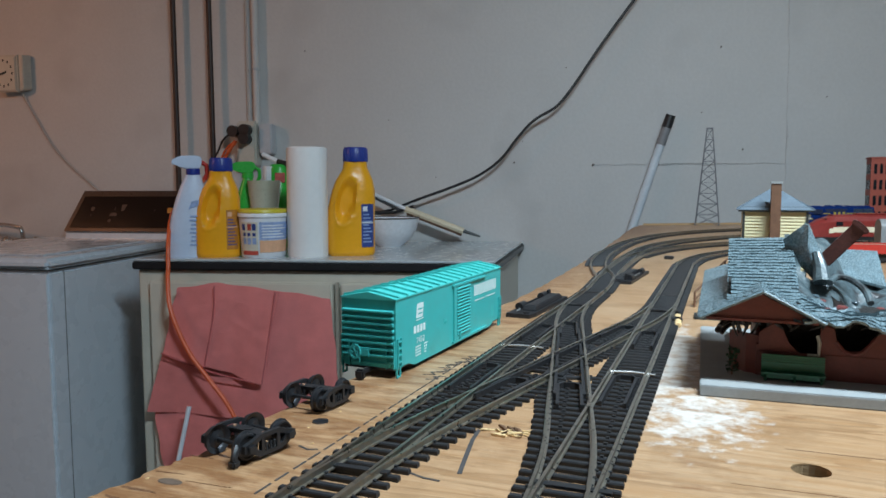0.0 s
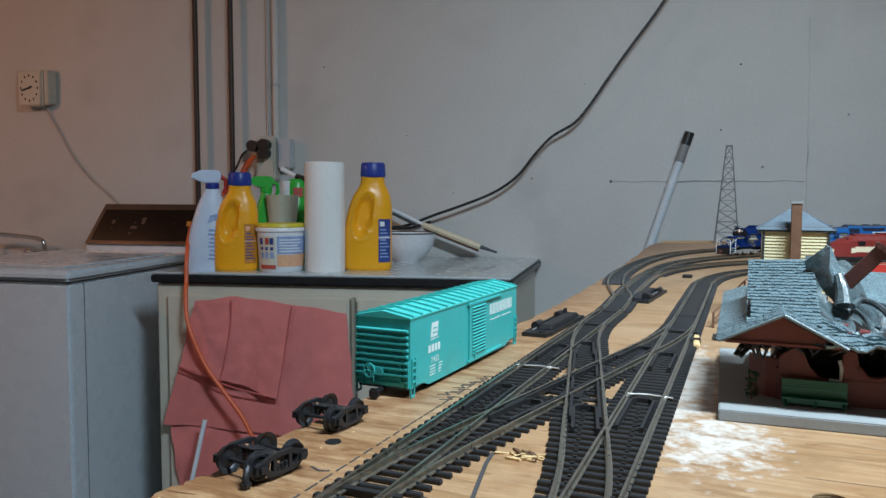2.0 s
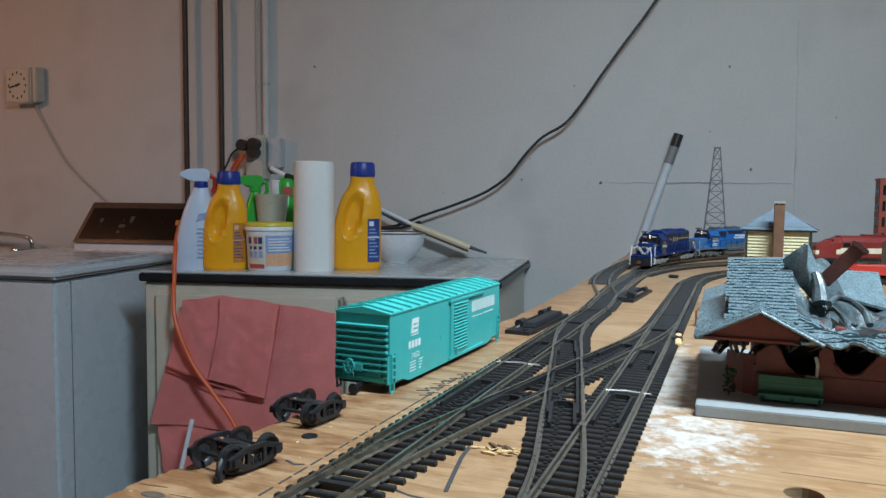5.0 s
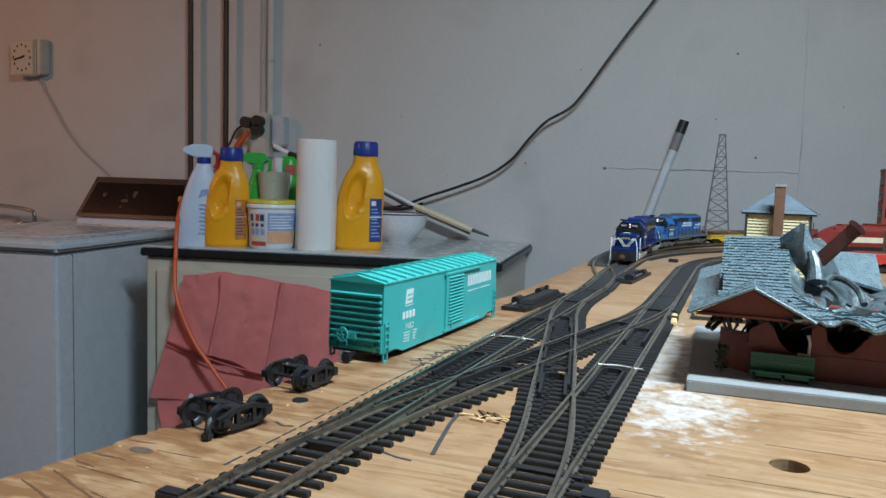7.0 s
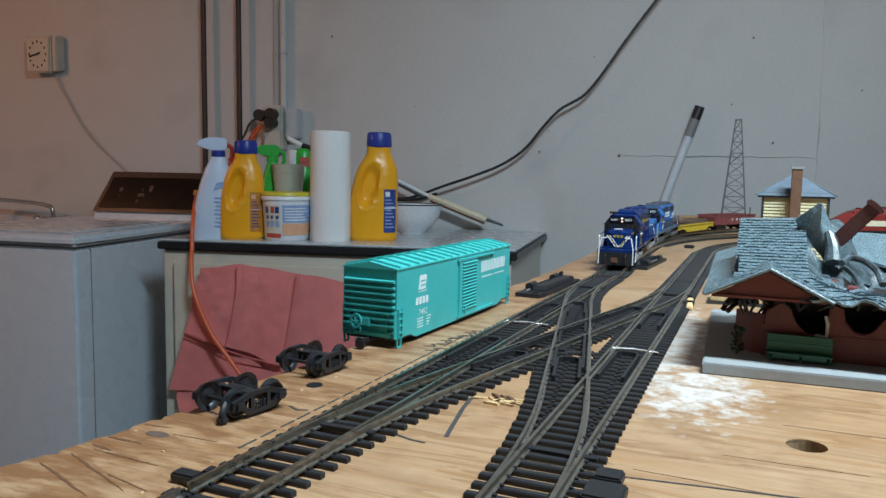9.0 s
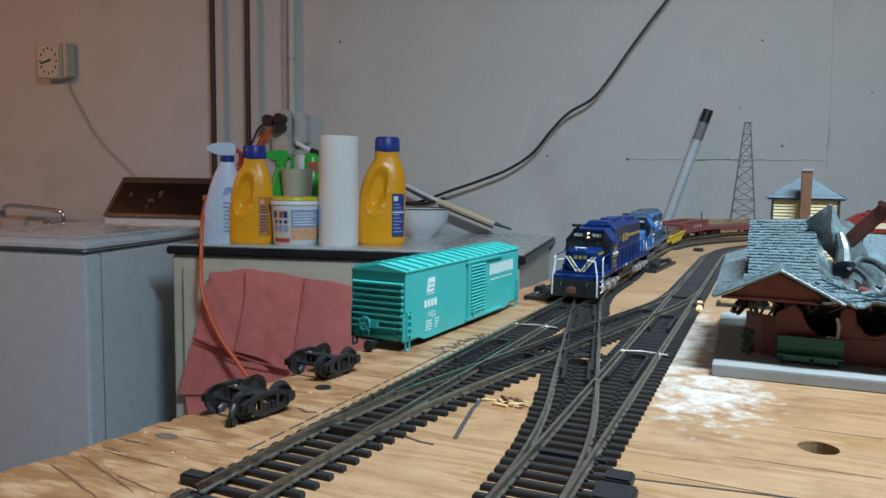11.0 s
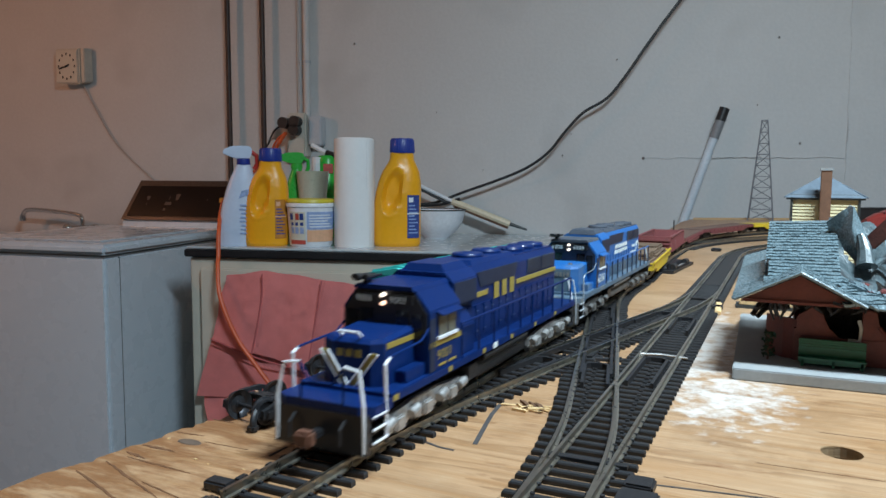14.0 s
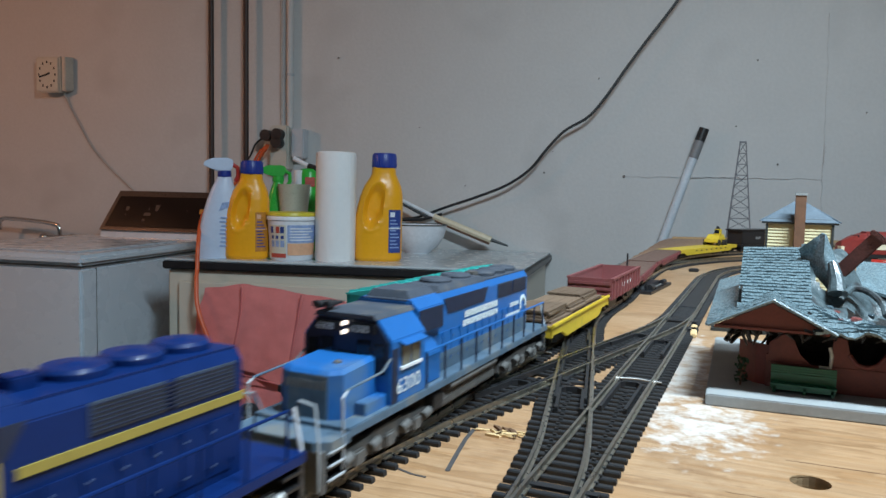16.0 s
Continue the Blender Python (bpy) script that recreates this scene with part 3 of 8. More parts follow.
def l_x(y):
    return -0.126 + 0.0123 * y


def r_x(y):
    return -0.0517 - 0.0052 * y


def bend(a, b, c, t=0.055, n=14):
    """The line a-b-c with the corner at b rounded over the distance t on each side."""
    a, b, c = Vector(a), Vector(b), Vector(c)
    p, q = b + (a - b).normalized() * t, b + (c - b).normalized() * t
    return [a] + [p * (1 - k / n) ** 2 + b * 2 * (k / n) * (1 - k / n) + q * (k / n) ** 2 for k in range(n + 1)] + [c]


def arc(cx, cy, r, a0, a1, n):
    return [Vector((cx - r * math.cos(radians(a0 + (a1 - a0) * k / n)), cy + r * math.sin(radians(a0 + (a1 - a0) * k / n)))) for k in range(n + 1)]


def resample(pts, step):
    out, d = [Vector(pts[0])], 0.0
    for a, b in zip(pts, pts[1:]):
        a, b = Vector(a), Vector(b)
        l = (b - a).length
        while d + l >= step - 1e-9 and l > 1e-9:
            a = a + (b - a) * ((step - d) / l)
            out.append(a.copy())
            l, d = (b - a).length, 0.0
        d += l
    return out


def headings(pts):
    out = []
    for i in range(len(pts)):
        d = pts[min(i + 1, len(pts) - 1)] - pts[max(i - 1, 0)]
        out.append(d.normalized())
    return out


SECTION = ((-1.2, 1.8), (1.2, 1.8), (1.2, 2.2), (0.35, 2.5), (0.35, 3.7), (0.55, 3.9), (0.55, 4.6), (-0.55, 4.6), (-0.55, 3.9), (-0.35, 3.7), (-0.35, 2.5), (-1.2, 2.2))


def rail(parent, pts, off, drop=0.0, keep=None, name="rail"):
    """A rail of I section along the line, off to its right by the given distance."""
    pts = [Vector(p) for p in pts]
    rings = []
    for p, d in zip(pts, headings(pts)):
        n = Vector((d.y, -d.x))
        c = p + n * off
        if keep and not keep(c):
            continue
        rings.append([(c.x + n.x * a * 0.001, c.y + n.y * a * 0.001, b * 0.001 - drop) for a, b in SECTION])
    if len(rings) > 1:
        part(name, loft(rings), RAIL, parent)


def tie_mesh():
    bm = loft([[(-15.2, -1.2, 0), (15.2, -1.2, 0), (15.2, 1.2, 0), (-15.2, 1.2, 0)], [(-15.2, -1.2, 1.3), (15.2, -1.2, 1.3), (15.2, 1.2, 1.3), (-15.2, 1.2, 1.3)],
               [(-14.9, -0.95, 1.8), (14.9, -0.95, 1.8), (14.9, 0.95, 1.8), (-14.9, 0.95, 1.8)]])
    for s in (-1, 1):
        for o in (-1.9, 1.9):
            c = s * 8.7 + o
            box(c - 0.55, c + 0.55, -0.6, 0.6, 1.7, 2.5, bm)
    bmesh.ops.scale(bm, vec=(0.001, 0.001, 0.001), verts=bm.verts)
    bmesh.ops.recalc_face_normals(bm, faces=bm.faces)
    me = bpy.data.meshes.new("tie")
    bm.to_mesh(me)
    bm.free()
    me.materials.append(TIE)
    return me


TIE_MESH = tie_mesh()
RT = random.Random(2)


def tie(parent, p, d, left=0.0, right=0.0):
    """One sleeper at p across the heading d; left and right lengthen it."""
    n = Vector((d.y, -d.x))
    c = p + n * (right - left) / 2
    ob = new("tie", TIE_MESH)
    ob.parent = parent
    ob.matrix_basis = pose(c.x, c.y, 0, 0, 0, math.degrees(math.atan2(n.y, n.x)) + RT.uniform(-0.6, 0.6)) @ Matrix.Diagonal((1 + (left + right) / 0.0304, 1, 1, 1))


def plain_track(name, pts, label, ties=True, skip=None, step=0.0067):
    th = thing(name, Matrix.Identity(4), label, "model track", "model railway tracks")
    fine = resample(pts, 0.006)
    rail(th, fine, -GAUGE), rail(th, fine, GAUGE)
    if ties:
        row = resample(pts, step)
        made = 0
        far = []
        for p, d in zip(row, headings(row)):
            if skip and skip(p):
                continue
            made += 1
            if made <= 280:
                tie(th, p, d)
            else:
                far.append((p, d))
        if far:
            bm = bmesh.new()
            for p, d in far:
                n = Vector((d.y, -d.x)) * 0.0152
                e = d * 0.0012
                prism([tuple(p - n - e), tuple(p + n - e), tuple(p + n + e), tuple(p - n + e)], "z", 0, 0.0018, bm)
            tagged(part("far_ties", bm, TIE, th), kind="stuff")
    return th


MID = Vector((-0.0882, 0.386))
SLOPE = 0.207
Y0, Y1 = 0.145, 0.64


def crossing_line(sign):
    """The centre line of one diagonal: from the left track up to the right one (1), or from the right up to the left (-1)."""
    def cut(track):
        y = MID.y
        for _ in range(30):
            y = MID.y + (track(y) - MID.x) / (sign * SLOPE)
        return Vector((track(y), y))
    lo, hi = (cut(l_x), cut(r_x)) if sign > 0 else (cut(r_x), cut(l_x))
    first, last = (l_x, r_x) if sign > 0 else (r_x, l_x)
    a, c = Vector((first(Y0), Y0)), Vector((last(Y1), Y1))
    one = bend(a, lo, MID)
    two = bend(MID, hi, c)
    return one + two[1:]


def double_crossover():
    th = thing("double_crossover_track", Matrix.Identity(4), "black-tied model track with a double crossover and diamond", "model track", "model railway tracks")
    left = [Vector((l_x(y), y)) for y in (Y0, Y1)]
    right = [Vector((r_x(y), y)) for y in (Y0, Y1)]
    for line in (left, right):
        fine = resample(line, 0.006)
        rail(th, fine, -GAUGE), rail(th, fine, GAUGE)
    lines = {}
    for sign in (1, -1):
        fine = lines[sign] = resample(crossing_line(sign), 0.004)
        for off in (-GAUGE, GAUGE):
            rail(th, fine, off, 0.0001 + 0.00005 * sign)
    # ties: straight ones lengthened where a diagonal leaves them, then those between
    for line, side in ((left, 1), (right, -1)):
        row = resample(line, 0.0067)
        for p, d in zip(row, headings(row)):
            reach = 0.0
            for sign in (1, -1):
                q = min(lines[sign], key=lambda v: abs(v.y - p.y))
                gap = (q.x - p.x) * side
                if 0 <= gap < 0.026:
                    reach = max(reach, gap)
            tie(th, p, d, right=reach if side > 0 else 0, left=reach if side < 0 else 0)
    for sign in (1, -1):
        row = resample(crossing_line(sign), 0.0067)
        for p, d in zip(row, headings(row)):
            if p.x - l_x(p.y) > 0.0265 and r_x(p.y) - p.x > 0.0265 and (sign > 0 or abs(p.y - MID.y) > 0.03):
                tie(th, p, d)
    # plastic inserts and check rails of the diamond and frogs
    for sign in (1, -1):
        fine = lines[sign]
        for off in (-GAUGE + 0.0023, GAUGE - 0.0023):
            pts = [p for p in fine if abs(p.y - MID.y) < 0.075]
            rings = []
            for p, d in zip(pts, headings(pts)):
                n = Vector((d.y, -d.x))
                c = p + n * off
                rings.append([(c.x + n.x * a, c.y + n.y * a, b) for a, b in ((-0.0007, 0.0018), (0.0007, 0.0018), (0.0007, 0.0042), (-0.0007, 0.0042))])
            part("check_rail", loft(rings), BLACK_PLASTIC, th, "black plastic check rail")
    # guard loops: two raised strips joined by mitred ends, between the running rails
    def guard_loop(pts, half):
        line = []
        ds = headings(pts)
        for p, d in zip(pts, ds):
            line.append(p + Vector((d.y, -d.x)) * half)
        line.append(pts[-1] + ds[-1] * 0.003 + Vector((ds[-1].y, -ds[-1].x)) * half * 0.55)
        line.append(pts[-1] + ds[-1] * 0.003 - Vector((ds[-1].y, -ds[-1].x)) * half * 0.55)
        for p, d in zip(reversed(pts), reversed(ds)):
            line.append(p - Vector((d.y, -d.x)) * half)
        rings = []
        for p, d in zip(line, headings(line)):
            n = Vector((d.y, -d.x))
            rings.append([(p.x + n.x * a, p.y + n.y * a, b) for a, b in ((-0.0008, 0.0015), (0.0008, 0.0015), (0.0007, 0.0041), (-0.0007, 0.0041))])
        part("guard_loop", loft(rings), BLACK_PLASTIC, th, "black plastic guard loop")

    for sign in (1, -1):
        for lo, hi in ((-0.094, -0.058), (0.058, 0.094)):
            guard_loop([p for p in lines[sign] if lo < p.y - MID.y < hi], 0.0052)
    for track, lo, hi in ((r_x, 0.305, 0.350), (l_x, 0.305, 0.350), (r_x, 0.425, 0.465), (l_x, 0.425, 0.465)):
        guard_loop([Vector((track(y), y)) for y in (lo, lo + (hi - lo) / 3, lo + 2 * (hi - lo) / 3, hi)], 0.0052)
    for dy in (-0.030, 0.030):
        part("insert", prism([(MID.x - 0.005, MID.y + dy - 0.008), (MID.x + 0.005, MID.y + dy - 0.008), (MID.x + 0.005, MID.y + dy + 0.008), (MID.x - 0.005, MID.y + dy + 0.008)], "z", 0.0, 0.0024), BLACK_PLASTIC, th, "black plastic insert")
    for x, y in ((l_x(0.225), 0.205), (r_x(0.225), 0.215), (l_x(0.56), 0.565), (r_x(0.56), 0.56)):
        part("throw_bar", box(x - 0.013, x + 0.013, y - 0.0014, y + 0.0014, 0.0018, 0.0028), BLACK_PLASTIC, th, "black throw bar")
    for x, y, w, l in ((-0.1410, 0.1535, 0.0042, 0.0025), (-0.1372, 0.158, 0.0014, 0.0025), (-0.0335, 0.193, 0.0055, 0.006), (-0.0345, 0.205, 0.004, 0.004), (-0.043, 0.53, 0.005, 0.005)):
        part("clip", box(x - w, x + w, y - l, y + l, 0, 0.003), BLACK_PLASTIC, th, "black plastic track clip", bevel=0.0006)
    # pale solder wires across the ties
    for x, y in ((-0.119, 0.405), (-0.053, 0.365)):
        part("jumper_wire", tube([(x - 0.009, y, 0.0023), (x, y + 0.001, 0.0026), (x + 0.012, y, 0.0023)], 0.0005, 6), SILVER, th, "bare jumper wire")
    return th


double_crossover()
plain_track("straight_track", [Vector((l_x(y), y)) for y in (-0.5, Y0 - 0.001)], "black-tied straight model track on plywood")
plain_track("straight_track", [Vector((r_x(y), y)) for y in (-0.5, Y0 - 0.001)], "black-tied straight model track on plywood")
TRAIN_LINE = smooth_line([(l_x(y), y, 0) for y in (0.56, 0.64)] + [(-0.1205, 0.70, 0), (-0.126, 0.80, 0), (-0.1285, 0.90, 0), (-0.1285, 0.98, 0), (-0.127, 1.05, 0)], 8)
TRAIN_LINE = [Vector(p[:2]) for p in TRAIN_LINE if p[1] > 0.641] + arc(0.473, 1.05, 0.6, 2, 92, 40) + [Vector((1.96, 1.67))]
OUTER = smooth_line([(-0.1215, 0.70, 0), (-0.125, 0.745, 0), (-0.138, 0.80, 0), (-0.153, 0.87, 0), (-0.164, 0.97, 0), (-0.1665, 1.10, 0), (-0.160, 1.24, 0), (-0.132, 1.40, 0), (-0.077, 1.53, 0), (0.0, 1.635, 0), (0.1, 1.715, 0), (0.25, 1.79, 0), (0.5, 1.85, 0), (1.25, 1.9, 0)], 8)
OUTER = [Vector(p[:2]) for p in OUTER]
INNER = [Vector(p[:2]) for p in smooth_line([(-0.1225, 0.745, 0), (-0.1245, 0.82, 0), (-0.1255, 0.88, 0), (-0.125, 0.93, 0)], 8)] + arc(0.375, 0.93, 0.5, 2, 92, 36) + [Vector((1.2, 1.44))]
BRANCH = [Vector((r_x(y), y)) for y in (Y1 + 0.001, 0.8, 0.9)] + arc(0.345, 0.90, 0.4, 2, 92, 30) + [Vector((1.2, 1.31))]
plain_track("main_curve_track", TRAIN_LINE, "black-tied model track on which the train rounds a curve")
plain_track("outer_curve_track", OUTER, "black-tied model siding curving along the table's back", skip=lambda p: p.y < 0.86)
plain_track("inner_curve_track", INNER, "black-tied model track curving inside the main one", skip=lambda p: p.y < 0.98)
branch = plain_track("branch_curve_track", BRANCH, "black-tied model track with dark infill curving behind buildings")
for pts in ([p for p in resample(BRANCH, 0.01) if 0.63 < p.y < 1.05],):
    rings = []
    for p, d in zip(pts, headings(pts)):
        n = Vector((d.y, -d.x))
        rings.append([(p.x + n.x * a, p.y + n.y * a, b) for a, b in ((-0.0072, 0.0), (0.0072, 0.0), (0.0072, 0.0022), (-0.0072, 0.0022))])
    part("infill", loft(rings), BLACK_PLASTIC, branch, "dark infill between the rails")
for x, y in ((-0.079, 0.985),):
    part("clip", box(x - 0.008, x + 0.004, y - 0.006, y + 0.006, 0, 0.004), BLACK_PLASTIC, branch, "black plastic track clip", bevel=0.001)


def switch_machine(m):
    th = thing("switch_machine", m, "black plastic track switch machine screwed beside the rails", "switch machine", "switch machines")
    part("base_plate", prism([(-10, -50), (8, -50), (10, -40), (10, 48), (-10, 48)], "z", 0, 3), BLACK_PLASTIC, th, s=0.001)
    part("housing", loft([[(-3, -34, 3), (8, -34, 3), (8, 40, 3), (-3, 40, 3)], [(-2, -32, 6.6), (7, -32, 6.6), (7, 38, 6.6), (-2, 38, 6.6)]]), BLACK_PLASTIC, th, s=0.001, bevel=0.6)
    for y in (-26, 30):
        part("coil", tube([(-6, y - 6, 5.2), (-6, y + 6, 5.2)], 3.0, 14), STEEL_DARK, th, "dark round coil", s=0.001, smooth=True)
    part("lever", box(-4, -2, 34, 40, 3, 9.5), BLACK_PLASTIC, th, s=0.001, bevel=0.5)
    part("slide_bar", box(-9, -7.4, -18, 22, 3, 4.6), BLACK_PLASTIC, th, s=0.001, bevel=0.3)
    part("contact_strip", tube([(-5, -40, 3.4), (-5.5, -20, 3.8), (-4.8, 10, 3.6)], 0.6, 6), SILVER, th, "bright contact strip", s=0.001)
    for y in (-45, 42):
        part("screw", _shift(lathe([(2.4, 3), (2.2, 4.2), (0.8, 4.0)], 12), (4, y, 0)), STEEL_DARK, th, "steel screw", s=0.001)
    return th


def _shift(bm, v):
    bmesh.ops.translate(bm, verts=bm.verts, vec=v)
    return bm


switch_machine(pose(-0.1465, 0.555, 0, 0, 0, -3))
switch_machine(pose(-0.1025, 0.765, 0, 0, 0, 176))

# ---- rolling stock (millimetres, x ahead, z up from the rail head) ----
MM = 0.001


def mpart(name, bm, material, parent, label="", smooth=False, bevel=0.0):
    return part(name, bm, material, parent, label, MM, smooth, bevel)


def wire(parent, name, pts, material, r=0.45, label=""):
    return mpart(name, tube(pts, r, 6), material, parent, label)


def bars(parent, x0, z0, w, h, n, y, material, gap=0.35, name="lettering", label="", skew=0.0):
    """Plain upright bars that stand for a word, on a side face at y."""
    bm = bmesh.new()
    step = w / n
    s = 1 if y > 0 else -1
    for i in range(n):
        a = x0 + i * step
        prism([(a + skew, z0), (a + step * (1 - gap) + skew, z0), (a + step * (1 - gap) + skew, z0 + h), (a + skew, z0 + h)], "y", y - 0.02 * s, y + 0.12 * s, bm)
    return mpart(name, bm, material, parent, label)


def bars_front(parent, y0, z0, w, h, n, x, material, gap=0.35, name="lettering", label=""):
    bm = bmesh.new()
    step = w / n
    for i in range(n):
        box(x - 0.02, x + 0.15, y0 + i * step, y0 + i * step + step * (1 - gap), z0, z0 + h, bm)
    return mpart(name, bm, material, parent, label)


def boxcar():
    """A 50-foot boxcar standing on the board without its trucks. Here z = 0 is the board, x ahead is the far end."""
    th = thing("boxcar", pose(-0.1766, 0.3209, 0, 0, 0, 87.7), "teal model boxcar with white lettering standing truckless on plywood", "model boxcar")
    L, W, B, T = 177, 17.2, 4.6, 36.6
    mpart("side_wall", prism([(3, B), (16, B), (24, B - 2.2), (L - 24, B - 2.2), (L - 16, B), (L - 3, B), (L, B), (L, T), (0, T), (0, B)], "y", -W, -W + 1.2), TEAL, th)
    mpart("side_wall", prism([(3, B), (16, B), (24, B - 2.2), (L - 24, B - 2.2), (L - 16, B), (L - 3, B), (L, B), (L, T), (0, T), (0, B)], "y", W - 1.2, W), TEAL, th)
    for x in (0.4, L - 1.6):
        mpart("end_wall", box(x, x + 1.2, -W + 1.2, W - 1.2, B, T), TEAL, th)
    mpart("floor", box(1, L - 1, -W + 1.3, W - 1.3, B - 1.2, B), STEEL_DARK, th)
    roof = mpart("roof", prism([(-W - 0.5, T), (W + 0.5, T), (W + 0.5, T + 0.7), (0, T + 3.4), (-W - 0.5, T + 0.7)], "x", -0.6, L + 0.6), TEAL_ROOF, th, "teal ribbed roof")
    for i in range(16):
        x = 3.5 + i * (L - 7) / 15
        bm = prism([(-W - 0.4, T + 0.7), (0, T + 3.4), (W + 0.4, T + 0.7), (W + 0.4, T + 1.7), (0, T + 4.4), (-W - 0.4, T + 1.7)], "x", x - 0.75, x + 0.75)
        mpart("roof_rib", bm, TEAL_ROOF, roof)
    # corrugated near end
    for i in range(8):
        z = 31.9 - i * 2.95
        bm = prism([(0.4, z), (-2.2, z - 0.4), (-2.2, z - 1.2), (0.4, z - 1.6)], "y", -W + 1.0, W - 1.0)
        mpart("end_rib", bm, TEAL, th)
    for i in range(8):
        z = 31.9 - i * 2.95
        mpart("end_rib", prism([(L - 0.4, z), (L + 1.3, z - 0.5), (L + 1.3, z - 1.2), (L - 0.4, z - 1.7)], "y", -W + 1.0, W - 1.0), TEAL, th)
    mpart("end_sill", box(-1.4, 0.4, -W + 3, W - 8, B + 0.6, B + 2.2), TEAL_ROOF, th, "pale teal end sill")
    mpart("brake_box", box(-2.6, 0.2, -1.5, 5, B + 5, B + 9), TEAL, th, bevel=0.4)
    mpart("brake_wheel", _ring(7.0, B + 7.2, 3.6, -3.0), TEAL, th)
    mpart("brake_rod", tube([(-2.2, 7.0, B + 7), (-2.2, 4.5, B + 4), (-1.8, 4.5, B + 2)], 0.6, 6), TEAL, th)
    # ladders and steps at the corners
    for x, s in ((0.0, 1), (L, -1)):
        for y in (-W, W):
            side = 1 if y > 0 else -1
            for dx in (1.2, 5.6):
                mpart("ladder_rail", box(x + s * dx - 0.35, x + s * dx + 0.35, y, y + side * 1.0, 4.6, 18.5), TEAL, th)
            for z in (7, 10.2, 13.4, 16.6):
                mpart("ladder_rung", box(min(x + s * 1.2, x + s * 5.6), max(x + s * 1.2, x + s * 5.6), y + side * 0.5, y + side * 1.1, z, z + 0.7), TEAL, th)
            mpart("step", prism([(x + s * 0.6, 4.8), (x + s * 0.6, 0.1), (x + s * 5.4, 0.1), (x + s * 5.4, 4.8), (x + s * 4.6, 4.8), (x + s * 4.6, 0.9), (x + s * 1.4, 0.9), (x + s * 1.4, 4.8)], "y", y - side * 0.6, y + side * 0.4), TEAL, th)
    for y0 in (-W + 0.4, W - 5.6):
        for z in (7, 10.2, 13.4):
            mpart("ladder_rung", box(-1.6, -0.9, y0, y0 + 5.2, z, z + 0.7), TEAL, th)
        for y in (y0, y0 + 4.6):
            mpart("ladder_rail", box(-1.5, 0.4, y, y + 0.6, 4.6, 17.5), TEAL, th)
    mpart("coupler", box(-9, 2, -1.3, 1.3, 2.2, 4.4), STEEL_DARK, th, "dark plastic coupler", bevel=0.4)
    mpart("coupler_knuckle", box(-11.5, -8, -2.6, 2.6, 0.2, 5.2), STEEL_DARK, th, bevel=0.9)
    # sliding door on the camera's side, with corrugations, tracks and posts
    y = -W
    door = mpart("door", box(84, 112, y - 1.0, y + 0.3, 4.6, 34.4), TEAL, th, "teal corrugated sliding door")
    for i in range(15):
        z = 7.0 + i * 1.8
        mpart("door_rib", prism([(y - 1.0, z), (y - 1.9, z + 0.45), (y - 1.0, z + 0.9)], "x", 87, 110), TEAL, door)
    mpart("door_post", box(82, 84.2, y - 1.2, y + 0.3, 3.4, 36), TEAL, th)
    mpart("door_track", box(80, 142, y - 1.5, y + 0.2, 34.4, 35.4), TEAL, th)
    mpart("door_track", box(80, 142, y - 1.5, y + 0.2, 3.4, 4.5), TEAL, th)
    mpart("door_handle", tube([(90, y - 1.9, 9), (90, y - 1.9, 4.8)], 0.5, 6), TEAL, door)
    # lettering
    bars(th, 23, 17.6, 17, 3.6, 4, y, WHITE_INK, 0.28, label="white company initials")
    writing("7452", 0.0042, WHITE_INK, th, Matrix.Translation((0.0265, (y - 0.12) * MM, 0.0122)) @ pose(0, 0, 0, 90, 0, 0), "number", "white car number", 0.00003, 1.35)
    bm = prism([(26, 24.8), (35, 24.8), (36.6, 31.8), (27.6, 31.8)], "y", y - 0.12, y + 0.05)
    mark = mpart("emblem", bm, WHITE_INK, th, "white slanted emblem")
    for z in (26.4, 28.6):
        mpart("emblem_line", prism([(28.6, z), (34.6, z), (34.9, z + 0.7), (28.9, z + 0.7)], "y", y - 0.2, y), TEAL, mark)
    for z in (23.6,):
        bars(th, 26, z, 11, 0.5, 7, y, WHITE_INK, 0.3, "small_print")
    for i, z in enumerate((10.4, 9.0, 7.6, 6.2)):
        bars(th, 25, z, 8, 0.55, 3, y, WHITE_INK, 0.25, "small_print")
        bars(th, 37, z, 6 - i, 0.55, 2, y, WHITE_INK, 0.25, "small_print")
    bars(th, 67, 16, 5, 2.6, 4, y, TEAL_ROOF, 0.3, "small_print")
    bars(th, 121, 24.8, 46, 6.4, 16, y, WHITE_INK, 0.38, label="white company name")
    bars(th, 122, 21.6, 20, 0.7, 9, y, WHITE_INK, 0.3, "small_print")
    bars(th, 145, 21.6, 20, 0.7, 9, y, WHITE_INK, 0.3, "small_print")
    bars(th, 156, 8, 6, 7, 2, y, TEAL_ROOF, 0.3, "small_print")
    # to the length, width and height of the car
    stack = list(th.children)
    while stack:
        ob = stack.pop()
        stack += list(ob.children)
        for v in ob.data.vertices:
            v.co.x, v.co.y, v.co.z = v.co.x * 0.887, v.co.y * 0.90, v.co.z * 1.072
    return th


